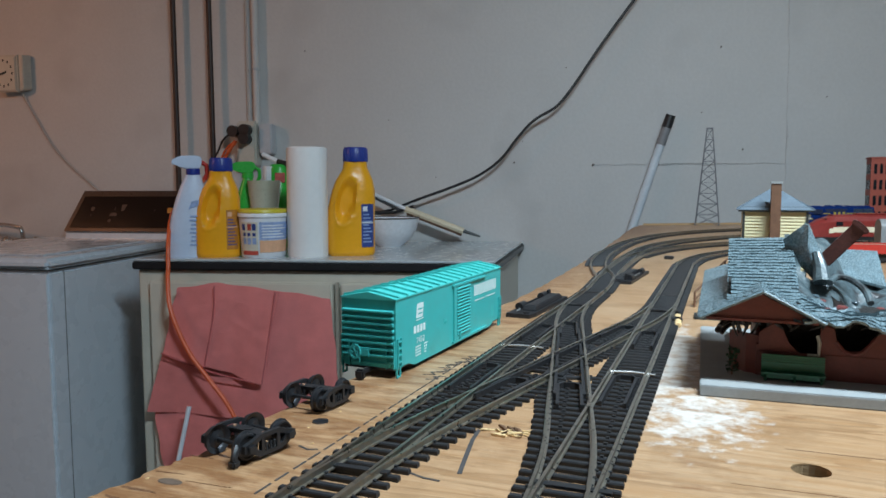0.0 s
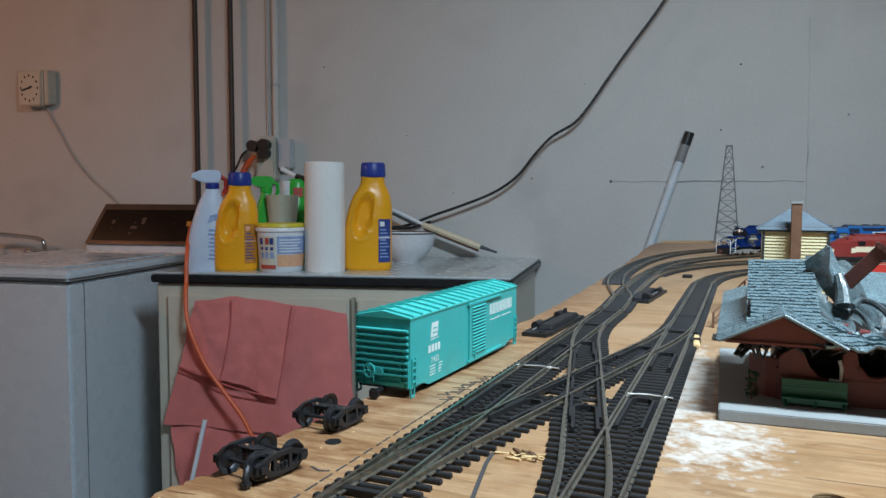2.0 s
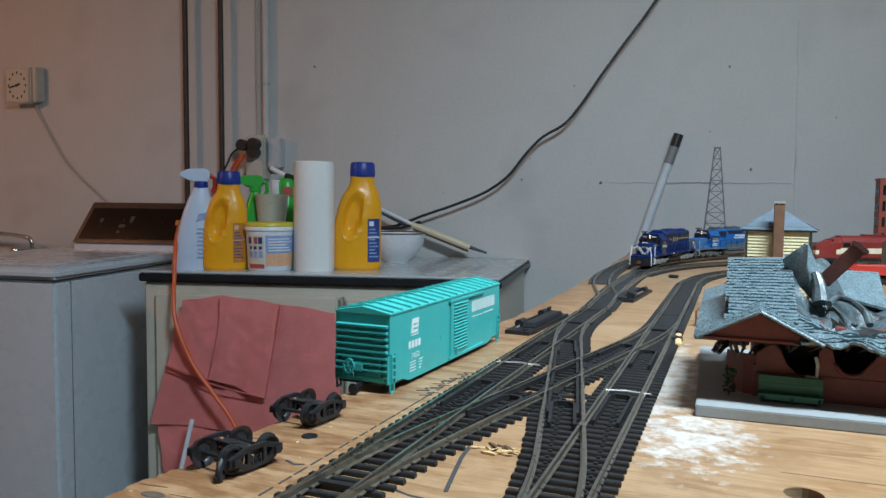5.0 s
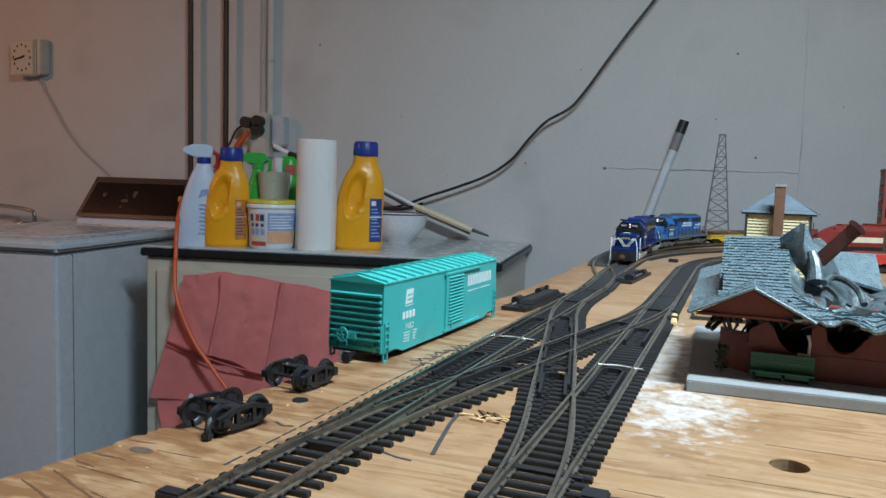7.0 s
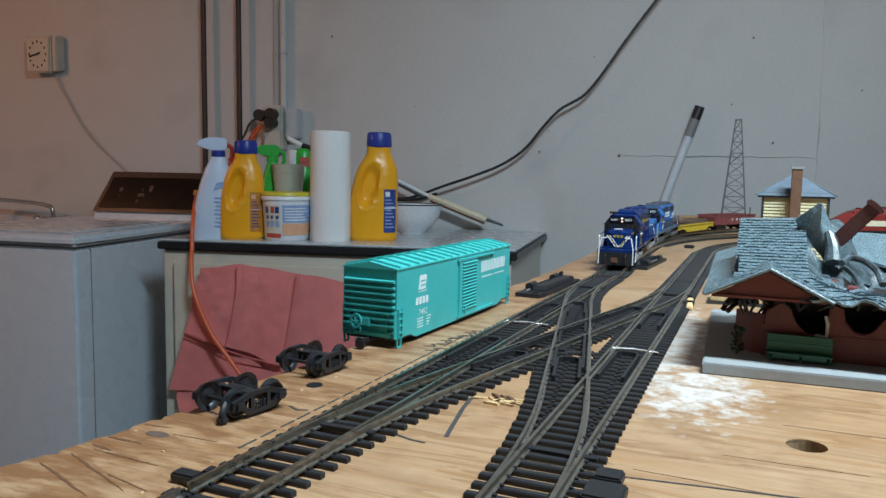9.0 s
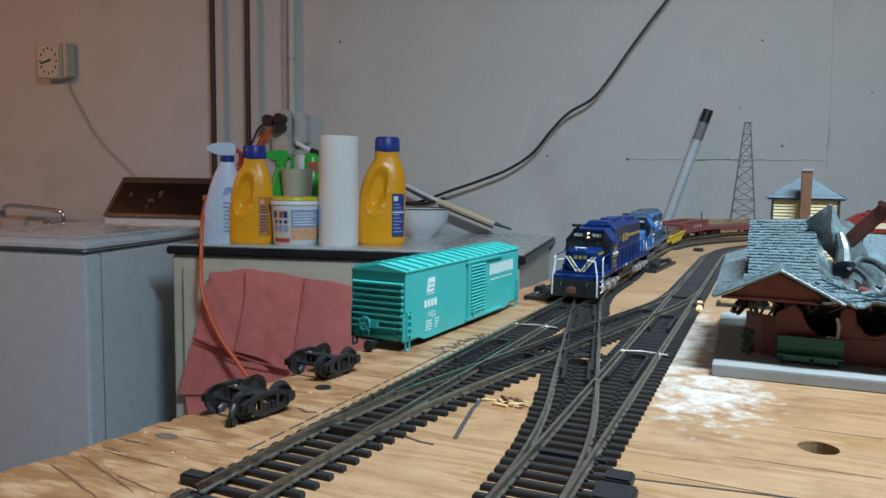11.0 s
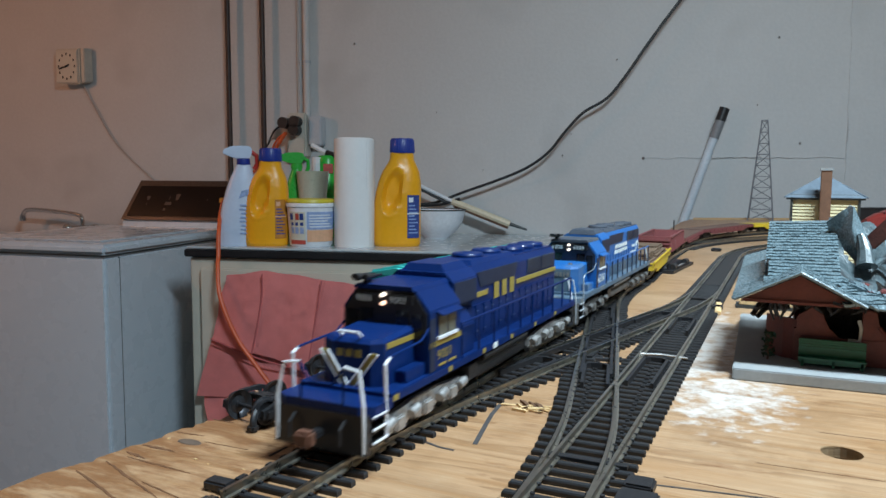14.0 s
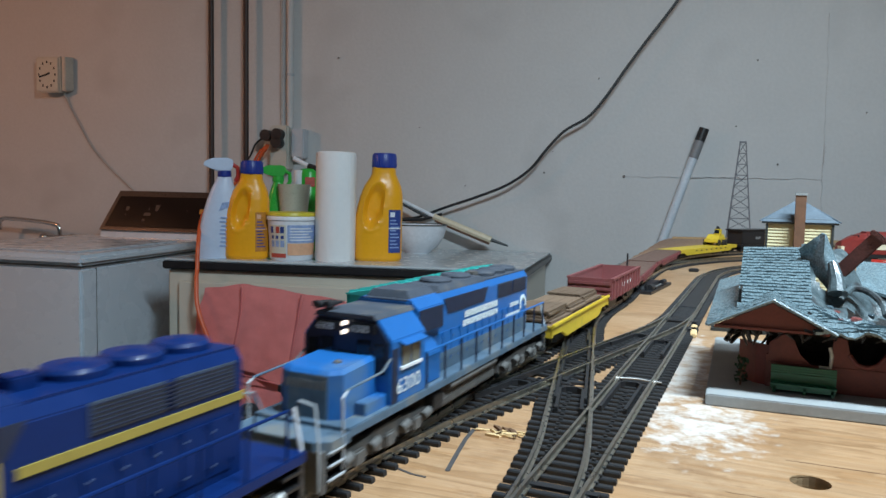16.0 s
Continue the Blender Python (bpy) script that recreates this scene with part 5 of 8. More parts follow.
def marks_blue(th):
    for s in (-1, 1):
        y = s * 10.8
        bars(th, -43, 33.4, 38, 2.4, 15, s * 11.1, WHITE_INK, 0.3, label="white lettering line")
        bars(th, -43, 30.2, 40, 2.3, 14, s * 11.1, WHITE_INK, 0.3, label="white lettering line")
        bars(th, -74, 26.6, 20, 1.5, 8, s * 11.1, WHITE_INK, 0.3, label="white lettering line")
        bars(th, -72, 30.6, 12, 1.8, 6, s * 11.1, WHITE_INK, 0.3, label="white company name")
        # a white arched emblem
        bm = bmesh.new()
        for k in range(9):
            a0, a1 = radians(-20 + k * 24), radians(-20 + k * 24 + 21)
            ring = [(-79 + math.cos(a) * r, 29.6 + math.sin(a) * r) for r, a in ((4.6, a0), (4.6, a1), (3.0, a1), (3.0, a0))]
            prism(ring, "y", s * 11.0, s * 11.45, bm)
        mpart("emblem", bm, WHITE_INK, th, "white arched emblem")
        hood_strip(th, R_GRIME[0], R_GRIME[1], 17.8, 24, s * 11.15, GRIMY_BLUE, "grimy_panel", "grey road grime along the doors", 0.12)
    writing("6300", 0.0072, WHITE_INK, th, pose(0.0635, 0.01712, 0.0205, 90, 0, 180), "number", "white engine number", 0.00002, 1.2)
    writing("6300", 0.0072, WHITE_INK, th, pose(0.044, -0.01712, 0.0205, 90, 0, 0), "number", "white engine number", 0.00002, 1.2)
    bars_front(th, -8, 26.6, 15, 2.6, 7, 88.3, GREY_CAR, 0.3, label="worn white company name")
    mpart("nose_face", loft([[(88.1, -7.3, 17.8), (88.1, 7.3, 17.8), (87.4, 7.0, 30.8), (87.4, -7.0, 30.8)], [(88.6, -7.3, 17.8), (88.6, 7.3, 17.8), (87.8, 7.0, 30.8), (87.8, -7.0, 30.8)]]), GRIMY_BLUE, th, "grimy grey-blue nose face")


R_GRIME = (-85, 24)


def car_truck(th, x, material=None):
    m = material or BLACK_PLASTIC
    t = mpart("truck", box(x - 4, x + 4, -11, 11, 4.5, 8), m, th)
    for dx in (-10, 10):
        bm = tube([(x + dx, -8.4, 5.6), (x + dx, 8.4, 5.6)], 1.2, 8)
        for s in (-1, 1):
            tube([(x + dx, s * 7.6, 5.6), (x + dx, s * 10, 5.6)], 5.6, 16, bm)
        mpart("wheelset", bm, STEEL_DARK, t)
    for s in (-1, 1):
        mpart("side_frame", prism([(x - 15, 3), (x - 15, 7.6), (x - 6, 8.8), (x + 6, 8.8), (x + 15, 7.6), (x + 15, 3), (x + 6, 2), (x - 6, 2)], "y", min(s * 11, s * 13.4), max(s * 11, s * 13.4)), m, t, bevel=0.4)


def couplers(th, half):
    for s in (-1, 1):
        mpart("coupler", box(min(s * half, s * (half + 7)), max(s * half, s * (half + 7)), -1.5, 1.5, 6, 8.6), STEEL_DARK, th, bevel=0.4)


def depressed_flatcar():
    th = thing("flatcar", Matrix.Identity(4), "yellow model flatcar loaded with stacked brown boards", "model flatcar", "train cars")
    H = 74
    mpart("deck", box(-H, H, -16.5, 16.5, 11.4, 13.4), BROWN_DECK, th, "worn brown deck")
    for s in (-1, 1):
        mpart("side_sill", prism([(-H, 14.2), (H, 14.2), (H, 9), (H - 22, 9), (H - 32, 4), (-H + 32, 4), (-H + 22, 9), (-H, 9)], "y", min(s * 15.2, s * 17), max(s * 15.2, s * 17)), YELLOW, th, "yellow side sill", bevel=0.4)
        mpart("top_rail", box(-H, H, min(s * 16.4, s * 18), max(s * 16.4, s * 18), 13.4, 15.6), YELLOW, th, bevel=0.4)
    for x in (-H, H - 2):
        mpart("end_sill", box(x, x + 2, -17, 17, 8, 14.4), YELLOW, th)
    rnd = random.Random(7)
    for layer in range(5):
        for k in range(3):
            if layer == 4 and k == 1:
                continue
            x0, z0 = -64 + k * 43 + rnd.uniform(-3, 3), 13.5 + layer * 1.5
            y0 = -14 + rnd.uniform(-1.5, 1.5)
            bm = box(-20 + rnd.uniform(-1, 1), 20, y0, y0 + 27 - layer * 0.8, z0, z0 + 1.25)
            for cut in (-6.5, 0.5, 7):
                box(-20.3, 20.3, cut, cut + 0.5, z0 + 1.0, z0 + 1.42, bm)
            bmesh.ops.rotate(bm, verts=bm.verts, matrix=Matrix.Rotation(radians(rnd.uniform(-2.5, 2.5)), 3, "Z"))
            mpart("board", _shift(bm, (x0 + 20, 0, 0)), OLD_WOOD, th, "weathered brown board")
    for x in (-48, 48):
        car_truck(th, x)
    couplers(th, H)
    return th


def gondola():
    th = thing("gondola", Matrix.Identity(4), "maroon model gondola, open and empty, with ribbed sides", "model gondola", "train cars")
    H = 60
    mpart("floor", box(-H, H, -16, 16, 11, 12.6), mat("dusty_floor", (0.42, 0.33, 0.32), 0.9, scale=60, vary=0.25), th, "dusty pale floor")
    for s in (-1, 1):
        mpart("side", box(-H, H, min(s * 16, s * 17), max(s * 16, s * 17), 9.6, 25), MAROON, th)
        mpart("top_chord", box(-H, H, min(s * 15.6, s * 18), max(s * 15.6, s * 18), 24.6, 26.2), MAROON, th)
        for i in range(10):
            x = -H + 4 + i * 12.4
            mpart("side_rib", box(x - 1.1, x + 1.1, min(s * 17, s * 18.2), max(s * 17, s * 18.2), 10, 24.8), MAROON, th)
        bars(th, -24, 16.5, 48, 3.0, 7, s * 17.1, WHITE_INK, 0.6, label="pale lettering")
    for x in (-H, H - 1.2):
        mpart("end", box(x, x + 1.2, -16, 16, 9.6, 25.8), MAROON, th)
    for z in (13, 17, 21):
        for x, s in ((-H, -1), (H, 1)):
            mpart("end_rib", box(min(x, x + s * 1.2), max(x, x + s * 1.2), -16, 16, z, z + 2), MAROON, th)
    mpart("brake_stand", tube([(-H - 1, 6, 20), (-H - 1, 6, 37)], 0.8, 6), STEEL_DARK, th)
    for x in (-38, 38):
        car_truck(th, x)
    couplers(th, H)
    return th


def long_flatcar(label, H):
    th = thing("flatcar", Matrix.Identity(4), label, "model flatcar", "train cars")
    mpart("deck", box(-H, H, -17, 17, 12, 14), MAROON, th, "faded red-brown deck")
    for i in range(int(H / 4)):
        x = -H + 1 + i * 8
        mpart("plank", box(x, x + 7.4, -16.4, 16.4, 14, 14.5), BROWN_DECK, th)
    for s in (-1, 1):
        mpart("side_sill", prism([(-H, 13.6), (H, 13.6), (H, 9.6), (H - 30, 9.6), (H - 46, 6), (-H + 46, 6), (-H + 30, 9.6), (-H, 9.6)], "y", min(s * 16, s * 17.4), max(s * 16, s * 17.4)), MAROON, th)
        for i in range(int((H - 8) / 8)):
            x = -H + 8 + i * 16
            mpart("stake_pocket", box(x - 1.4, x + 1.4, min(s * 17.4, s * 18.4), max(s * 17.4, s * 18.4), 9.8, 13.4), MAROON, th)
    for x in (-H + 30, H - 30):
        car_truck(th, x)
    couplers(th, H)
    return th


def crane_flatcar():
    th = thing("flatcar", Matrix.Identity(4), "yellow model flatcar carrying a toy excavator", "model flatcar", "train cars")
    H = 120
    mpart("deck", box(-H, H, -16.5, 16.5, 11, 13.6), YELLOW, th, bevel=0.3)
    for s in (-1, 1):
        mpart("side_sill", prism([(-H, 13.4), (H, 13.4), (H, 8.6), (H - 24, 8.6), (H - 30, 5), (-H + 30, 5), (-H + 24, 8.6), (-H, 8.6)], "y", min(s * 15.6, s * 17), max(s * 15.6, s * 17)), YELLOW, th)
        bars(th, -70, 9.4, 140, 2, 7, s * 17.1, BLACK_TRIM, 0.7, label="dark marking")
    for x in (-90, 90):
        car_truck(th, x)
    couplers(th, H)
    # the excavator is lashed down and moves with the car
    x = -66
    ex = mpart("excavator", box(x - 22, x + 20, -11, 11, 18, 23), YELLOW, th, "yellow toy wheeled excavator", bevel=0.8)
    for dx in (-16, -4, 14):
        for s in (-1, 1):
            mpart("tyre", tube([(x + dx, s * 8.5, 18.2), (x + dx, s * 13, 18.2)], 4.6, 16), BLACK_PLASTIC, ex, "black tyre")
    mpart("upper_body", loft([[(x - 16, -11, 23), (x + 14, -11, 23), (x + 14, 11, 23), (x - 16, 11, 23)], [(x - 14, -9, 31), (x + 8, -9, 31), (x + 8, 9, 31), (x - 14, 9, 31)]]), YELLOW, ex, bevel=0.6)
    mpart("excavator_cab", box(x - 2, x + 9, 1, 10, 30, 40), YELLOW, ex, bevel=0.8)
    mpart("cab_glass", box(x + 8.8, x + 9.4, 2, 9, 33, 39), GLASS_DARK, ex)
    mpart("boom", tube([(x - 8, -4, 30), (x - 20, -4, 42), (x - 28, -4, 38), (x - 30, -4, 22)], 2.4, 8), STEEL_DARK, ex, "dark folded boom")
    return th


def black_car():
    th = thing("tender", Matrix.Identity(4), "black model work car with a flat roof", "model railcar", "train cars")
    H = 45
    mpart("frame", box(-H, H, -16, 16, 9, 13), BLACK_TRIM, th)
    mpart("body", box(-H + 8, H - 4, -15, 15, 13, 36), BLACK_TRIM, th, bevel=1.0)
    mpart("roof", box(-H, H, -16.6, 16.6, 36, 38.4), BLACK_TRIM, th, bevel=0.8)
    mpart("post", box(-H + 2, -H + 6, -15, -11, 13, 36), BLACK_TRIM, th)
    mpart("post", box(-H + 2, -H + 6, 11, 15, 13, 36), BLACK_TRIM, th)
    bars(th, -8, 22, 14, 4, 2, 15.05, GREY_CAR, 0.3, label="pale faded mark")
    bars(th, -8, 22, 14, 4, 2, -15.05, GREY_CAR, 0.3, label="pale faded mark")
    for x in (-26, 26):
        car_truck(th, x)
    couplers(th, H)
    return th


boxcar()
freight_truck(pose(-0.1694, 0.2115, 0, 0, 0, 78) @ Matrix.Scale(0.84, 4), "loose black plastic freight truck with dark steel wheels", True)
freight_truck(pose(-0.1755, 0.2695, 0, 0, 0, 84) @ Matrix.Scale(0.84, 4), "loose black plastic freight truck beside the boxcar")
def true_height(th):
    """Bring an engine's cab, hood and deck to scale height and length."""
    def on(x, z):
        if z < 17.4:
            return x + 6.0 * max(0.0, x + 104) / 208
        if x <= -86:
            return x
        if x >= 88:
            return x + 6.0
        for (p, q), (r, w) in zip(((-86, -86), (42, 46.6), (67, 71.8)), ((42, 46.6), (67, 71.8), (88, 94.0))):
            if x <= r:
                return q + (x - p) * (w - q) / (r - p)

    stack = list(th.children)
    while stack:
        ob = stack.pop()
        stack += list(ob.children)
        xs = [v.co.x / MM for v in ob.data.vertices]
        k = 1.13 if (min(xs) + max(xs)) / 2 < 42 else 1.0
        for v in ob.data.vertices:
            x, z = v.co.x / MM, v.co.z / MM
            v.co.x, v.co.z = on(x, z) * MM, (z if z < 17.4 else 17.4 + (z - 17.4) * k) * MM


navy_engine = diesel("navy_locomotive", "dark blue model diesel locomotive with gold stripe and silver trucks", NAVY, NAVY, NAVY_DARK, GOLD_INK, WHITE_RAIL, SILVER, True, "9001")
stripes_navy(navy_engine)
blue_engine = diesel("blue_locomotive", "weathered bright blue model diesel locomotive with white markings", SKY_BLUE, GRIMY_BLUE, NAVY_DARK, WHITE_INK, GREY_RAIL, GRIME, False, "6300")
marks_blue(blue_engine)
true_height(navy_engine)
true_height(blue_engine)
train = [(navy_engine, 104, 67), (blue_engine, 104, 67), (depressed_flatcar(), 74, 48), (gondola(), 60, 38), (long_flatcar("red-brown model flatcar, empty, coupled behind the gondola", 92), 92, 62),
         (long_flatcar("long red-brown model flatcar, empty, between two other flatcars", 108), 108, 78), (crane_flatcar(), 120, 90), (black_car(), 45, 26)]

# ---- buildings and stock standing on the table ----
def lap_siding(parent, u0, u1, z0, z1, place, material, step, name="board"):
    """Horizontal lapped boards on a wall face; place(u, out, z) gives the world place of a point."""
    z = z0
    while z < z1 - step * 0.3:
        top = min(z + step, z1)
        bm = loft([[place(u0, 0.0011, z), place(u0, 0.0003, top), place(u0, -0.0004, top), place(u0, -0.0004, z)], [place(u1, 0.0011, z), place(u1, 0.0003, top), place(u1, -0.0004, top), place(u1, -0.0004, z)]])
        part(name, bm, material, parent)
        z += step


def signal_house():
    th = thing("trackside_house", Matrix.Identity(4), "cream model house with pale blue hip roof and brown chimney", "model house")
    x0, x1, y0, y1, h = 0.0015, 0.0495, 0.658, 0.708, 0.0735
    walls = part("wall", box(x0, x1, y0, y1, 0, h), BUFF, th)
    lap_siding(walls, x0, x1, 0.001, h, lambda u, o, z: (u, y0 - o, z), BUFF, 0.0026)
    lap_siding(walls, y0, y1, 0.001, h, lambda u, o, z: (x0 - o, u, z), BUFF, 0.0026)
    for x in (x0 - 0.0008, x1 - 0.001):
        part("corner_board", box(x, x + 0.0018, y0 - 0.0018, y0, 0, h), DARK_TRIM, th, "dark corner board")
    part("eave_trim", box(x0 - 0.004, x1 + 0.004, y0 - 0.0025, y1 + 0.005, h, h + 0.0016), DARK_TRIM, th, "dark eave trim")
    e = 0.0055
    a, b, c, d = (x0 - e, y0 - 0.003), (x1 + e, y0 - 0.003), (x1 + e, y1 + e), (x0 - e, y1 + e)
    mx, my = (x0 + x1) / 2, (y0 + y1) / 2
    z0, z1 = h + 0.0016, h + 0.0195
    roof = part("roof", loft([[(*p, z0) for p in (a, b, c, d)], [(mx - 0.002, my - 0.002, z1), (mx + 0.002, my - 0.002, z1), (mx + 0.002, my + 0.002, z1), (mx - 0.002, my + 0.002, z1)]]), SLATE, th, "pale blue hip roof")
    for k in range(4):
        f = (k + 0.6) / 4.6
        p, q = Vector((*a, z0)).lerp((mx, my, z1), f), Vector((*b, z0)).lerp((mx, my, z1), f)
        part("roof_course", tube([p, q], 0.00035, 5), DARK_TRIM, roof)
    for p in (a, b):
        part("hip_line", tube([(*p, z0 + 0.0003), (mx, my, z1 + 0.0003)], 0.0006, 5), SLATE, roof)
    part("chimney", box(0.0215, 0.0292, 0.648, 0.6565, 0, 0.0965), CHIMNEY, th, "tall brown chimney", bevel=0.0003)
    part("chimney_cap", box(0.0210, 0.0297, 0.6475, 0.657, 0.0965, 0.0985), STONE, th, "pale chimney cap")
    return th


def lattice_tower():
    th = thing("lattice_tower", pose(-0.059, 1.845, 0), "thin grey plastic lattice tower standing at the table's back", "model tower")
    b, t, h = 0.0265, 0.0062, 0.226
    legs = [((sx * b, sy * b, 0), (sx * t, sy * t, h)) for sx, sy in ((-1, -1), (1, -1), (1, 1), (-1, 1))]
    for lo, hi in legs:
        part("leg", tube([lo, hi], 0.0012, 6), GREY_LATTICE, th)
    n = 9
    levels = [1 - (1 - k / n) ** 1.0 for k in range(n + 1)]
    for i in range(4):
        p, q = legs[i], legs[(i + 1) % 4]
        for k in range(n):
            f0, f1 = levels[k], levels[k + 1]
            a0, a1 = Vector(p[0]).lerp(p[1], f0), Vector(p[0]).lerp(p[1], f1)
            c0, c1 = Vector(q[0]).lerp(q[1], f0), Vector(q[0]).lerp(q[1], f1)
            part("brace", tube([a0, c1], 0.0006, 5), GREY_LATTICE, th)
            part("brace", tube([c0, a1], 0.0006, 5), GREY_LATTICE, th)
            if k:
                part("brace", tube([a0, c0], 0.0006, 5), GREY_LATTICE, th)
    part("top_cap", box(-0.0075, 0.0075, -0.0075, 0.0075, h - 0.001, h + 0.002), GREY_LATTICE, th)
    return th


def melt(x, y, z):
    """How far heat has moved a point of the station's roof."""
    k = max(0.0, min(1.0, (x - 0.016) / 0.016))
    k = k * k * (3 - 2 * k)
    n = Vector((noise.noise((x * 90, y * 90, 1)), noise.noise((x * 90, y * 90, 5)), noise.noise((x * 120, y * 120, 9))))
    sag = -0.012 * k * math.exp(-((x - 0.047) / 0.026) ** 2 - ((y - 0.392) / 0.026) ** 2)
    k2 = max(0.0, min(1.0, (x - 0.036) / 0.02))
    sag -= 0.024 * k2 * k2 * (3 - 2 * k2) * max(0.0, min(1.0, (y - 0.37) / 0.06))
    return Vector((x, y, z)) + Vector((n.x * 0.0018 * k, n.y * 0.002 * k, sag + n.z * 0.004 * k))


def shingle_courses(parent, corners, rows, melted=False, jitter=0.00025, seed=1, mat_=None):
    """Overlapping rows of shingles on a slope; corners: eave left, eave right, ridge right, ridge left. Each row is stepped and its butts uneven."""
    rnd = random.Random(seed)
    el, er, rr, rl = [Vector(c) for c in corners]
    n = (er - el).cross(rl - el).normalized()
    if n.z < 0:
        n = -n
    for r in range(rows):
        f0, f1 = r / rows - 0.25 / rows, (r + 1) / rows
        a0, b0 = el.lerp(rl, f0), er.lerp(rr, f0)
        a1, b1 = el.lerp(rl, f1), er.lerp(rr, f1)
        cols = max(3, int((b0 - a0).length / 0.0021))
        bm = bmesh.new()
        off = 0.5 * (r % 2)
        for c in range(cols + 1):
            u0, u1 = max(0, (c - off) / cols), min(1, (c + 1 - off) / cols) - 0.06 / cols
            if u1 <= u0:
                continue
            lift, drop = rnd.uniform(0.0005, 0.0011), rnd.uniform(-jitter, jitter * 2)
            p = [a0.lerp(b0, u0) + n * lift, a0.lerp(b0, u1) + n * lift, a1.lerp(b1, u1) + n * 0.0001, a1.lerp(b1, u0) + n * 0.0001]
            d = (a0 - a1).normalized() * drop
            p[0], p[1] = p[0] + d, p[1] + d
            q = [p[0] - n * 0.0012, p[1] - n * 0.0012, p[2] - n * 0.0008, p[3] - n * 0.0008]
            if melted:
                p, q = [melt(*v) for v in p], [melt(*v) for v in q]
            loft([q, p], bm)
        part("shingle_course", bm, mat_ or SHINGLE, parent)


def depot():
    th = thing("station_building", Matrix.Identity(4), "dark red model station with half-melted blue shingle roof", "model building")
    part("platform", prism([(-0.0195, 0.343), (0.16, 0.351), (0.16, 0.50), (-0.0245, 0.492)], "z", 0, 0.0052), STONE, th, "pale grey plastic platform", bevel=0.0005)
    yf = 0.3715
    # front wall with the melted openings
    wall = [(0.0055, 0.005), (0.13, 0.005), (0.13, 0.033), (0.058, 0.033), (0.0545, 0.026), (0.049, 0.0195), (0.042, 0.0185), (0.0385, 0.023), (0.0375, 0.030), (0.032, 0.0315), (0.0315, 0.0165), (0.024, 0.0158), (0.0185, 0.021), (0.016, 0.028), (0.0125, 0.031), (0.0055, 0.026)]
    part("front_wall", prism(wall, "y", yf, yf + 0.0022), BRICK_RED, th, "dark red wall with scorched openings", bevel=0.0004)
    part("end_wall", prism([(0.372, 0.005), (0.47, 0.005), (0.47, 0.035), (0.44, 0.03), (0.42, 0.02), (0.40, 0.027), (0.372, 0.02)], "x", 0.0045, 0.0065), BRICK_RED, th)
    part("bay_wall", prism([(-0.0075, 0.385), (0.0, 0.376), (0.0055, 0.3735), (0.0055, 0.3755), (0.001, 0.3785), (-0.0055, 0.3865)], "z", 0.005, 0.024), BRICK_RED, th, "melted red bay wall")
    part("back_wall", box(0.0045, 0.13, 0.468, 0.47, 0.005, 0.038), BRICK_RED, th)
    part("inner_wall", box(0.006, 0.13, 0.40, 0.402, 0.005, 0.034), CHAR_AND_SHADE, th, "near-black inner wall")
    part("sill_line", box(0.0055, 0.13, yf - 0.0006, yf, 0.0165, 0.0172), BRICK_RED, th)
    # window frames left in the openings
    part("window_frame", tube([(0.0265, yf - 0.0004, 0.0168), (0.0312, yf - 0.0004, 0.0168), (0.0315, yf - 0.0004, 0.0225), (0.0305, yf - 0.0002, 0.0260)], 0.0008, 6), mat("scorched_white", (0.5, 0.45, 0.38), 0.6, scale=200, vary=0.3), th, "scorched white window frame")
    part("window_rim", tube([(0.0385, yf - 0.0003, 0.0235), (0.0415, yf - 0.0006, 0.0195), (0.0455, yf - 0.0007, 0.0183), (0.0495, yf - 0.0006, 0.0198), (0.054, yf - 0.0003, 0.0262)], 0.0009, 8), BRICK_RED, th, "melted window rim", smooth=True)
    # charred drips under the eave
    rnd = random.Random(9)
    for i in range(26):
        x = -0.006 + 0.062 * rnd.random()
        y = 0.3685 + 0.012 * rnd.random()
        l = rnd.uniform(0.002, 0.007) * (1.6 if x < 0.006 else 1)
        pts = [(x, y, 0.0335), (x + rnd.uniform(-0.002, 0.002), y - 0.001, 0.0335 - l * 0.5), (x + rnd.uniform(-0.003, 0.003), y, 0.0335 - l)]
        part("charred_drip", tube(pts, 0.0013, 7, r_end=0.0004), CHAR_AND_SHADE, th, "charred plastic drip", smooth=True)
    for pts in ([(-0.012, 0.368, 0.0285), (-0.009, 0.372, 0.0315), (-0.002, 0.376, 0.0325), (0.004, 0.378, 0.031)], [(-0.0135, 0.371, 0.025), (-0.010, 0.374, 0.029), (0.0, 0.38, 0.030)], [(-0.0115, 0.376, 0.0235), (-0.007, 0.38, 0.0275), (0.002, 0.384, 0.028)]):
        part("charred_drip", tube(smooth_line(pts, 5), 0.0012, 7), CHAR_AND_SHADE, th, "charred plastic strand", smooth=True)
    # near-black board: paints the shade below the roof
    part("ceiling_shadow_board", prism([(-0.012, 0.362), (0.128, 0.362), (0.128, 0.468), (-0.004, 0.468)], "z", 0.0338, 0.0346), CHAR_AND_SHADE, th, "near-black board painting the shade under the eaves")
    # porch gable
    g = part("gable", prism([(-0.0175, 0.0345), (0.0285, 0.0345), (0.0058, 0.0462)], "y", 0.3555, 0.3575), BRICK_RED, th, "dark red gable")
    part("gable_trim", box(-0.0178, 0.029, 0.3542, 0.3556, 0.0337, 0.0349), BRICK_RED, g)
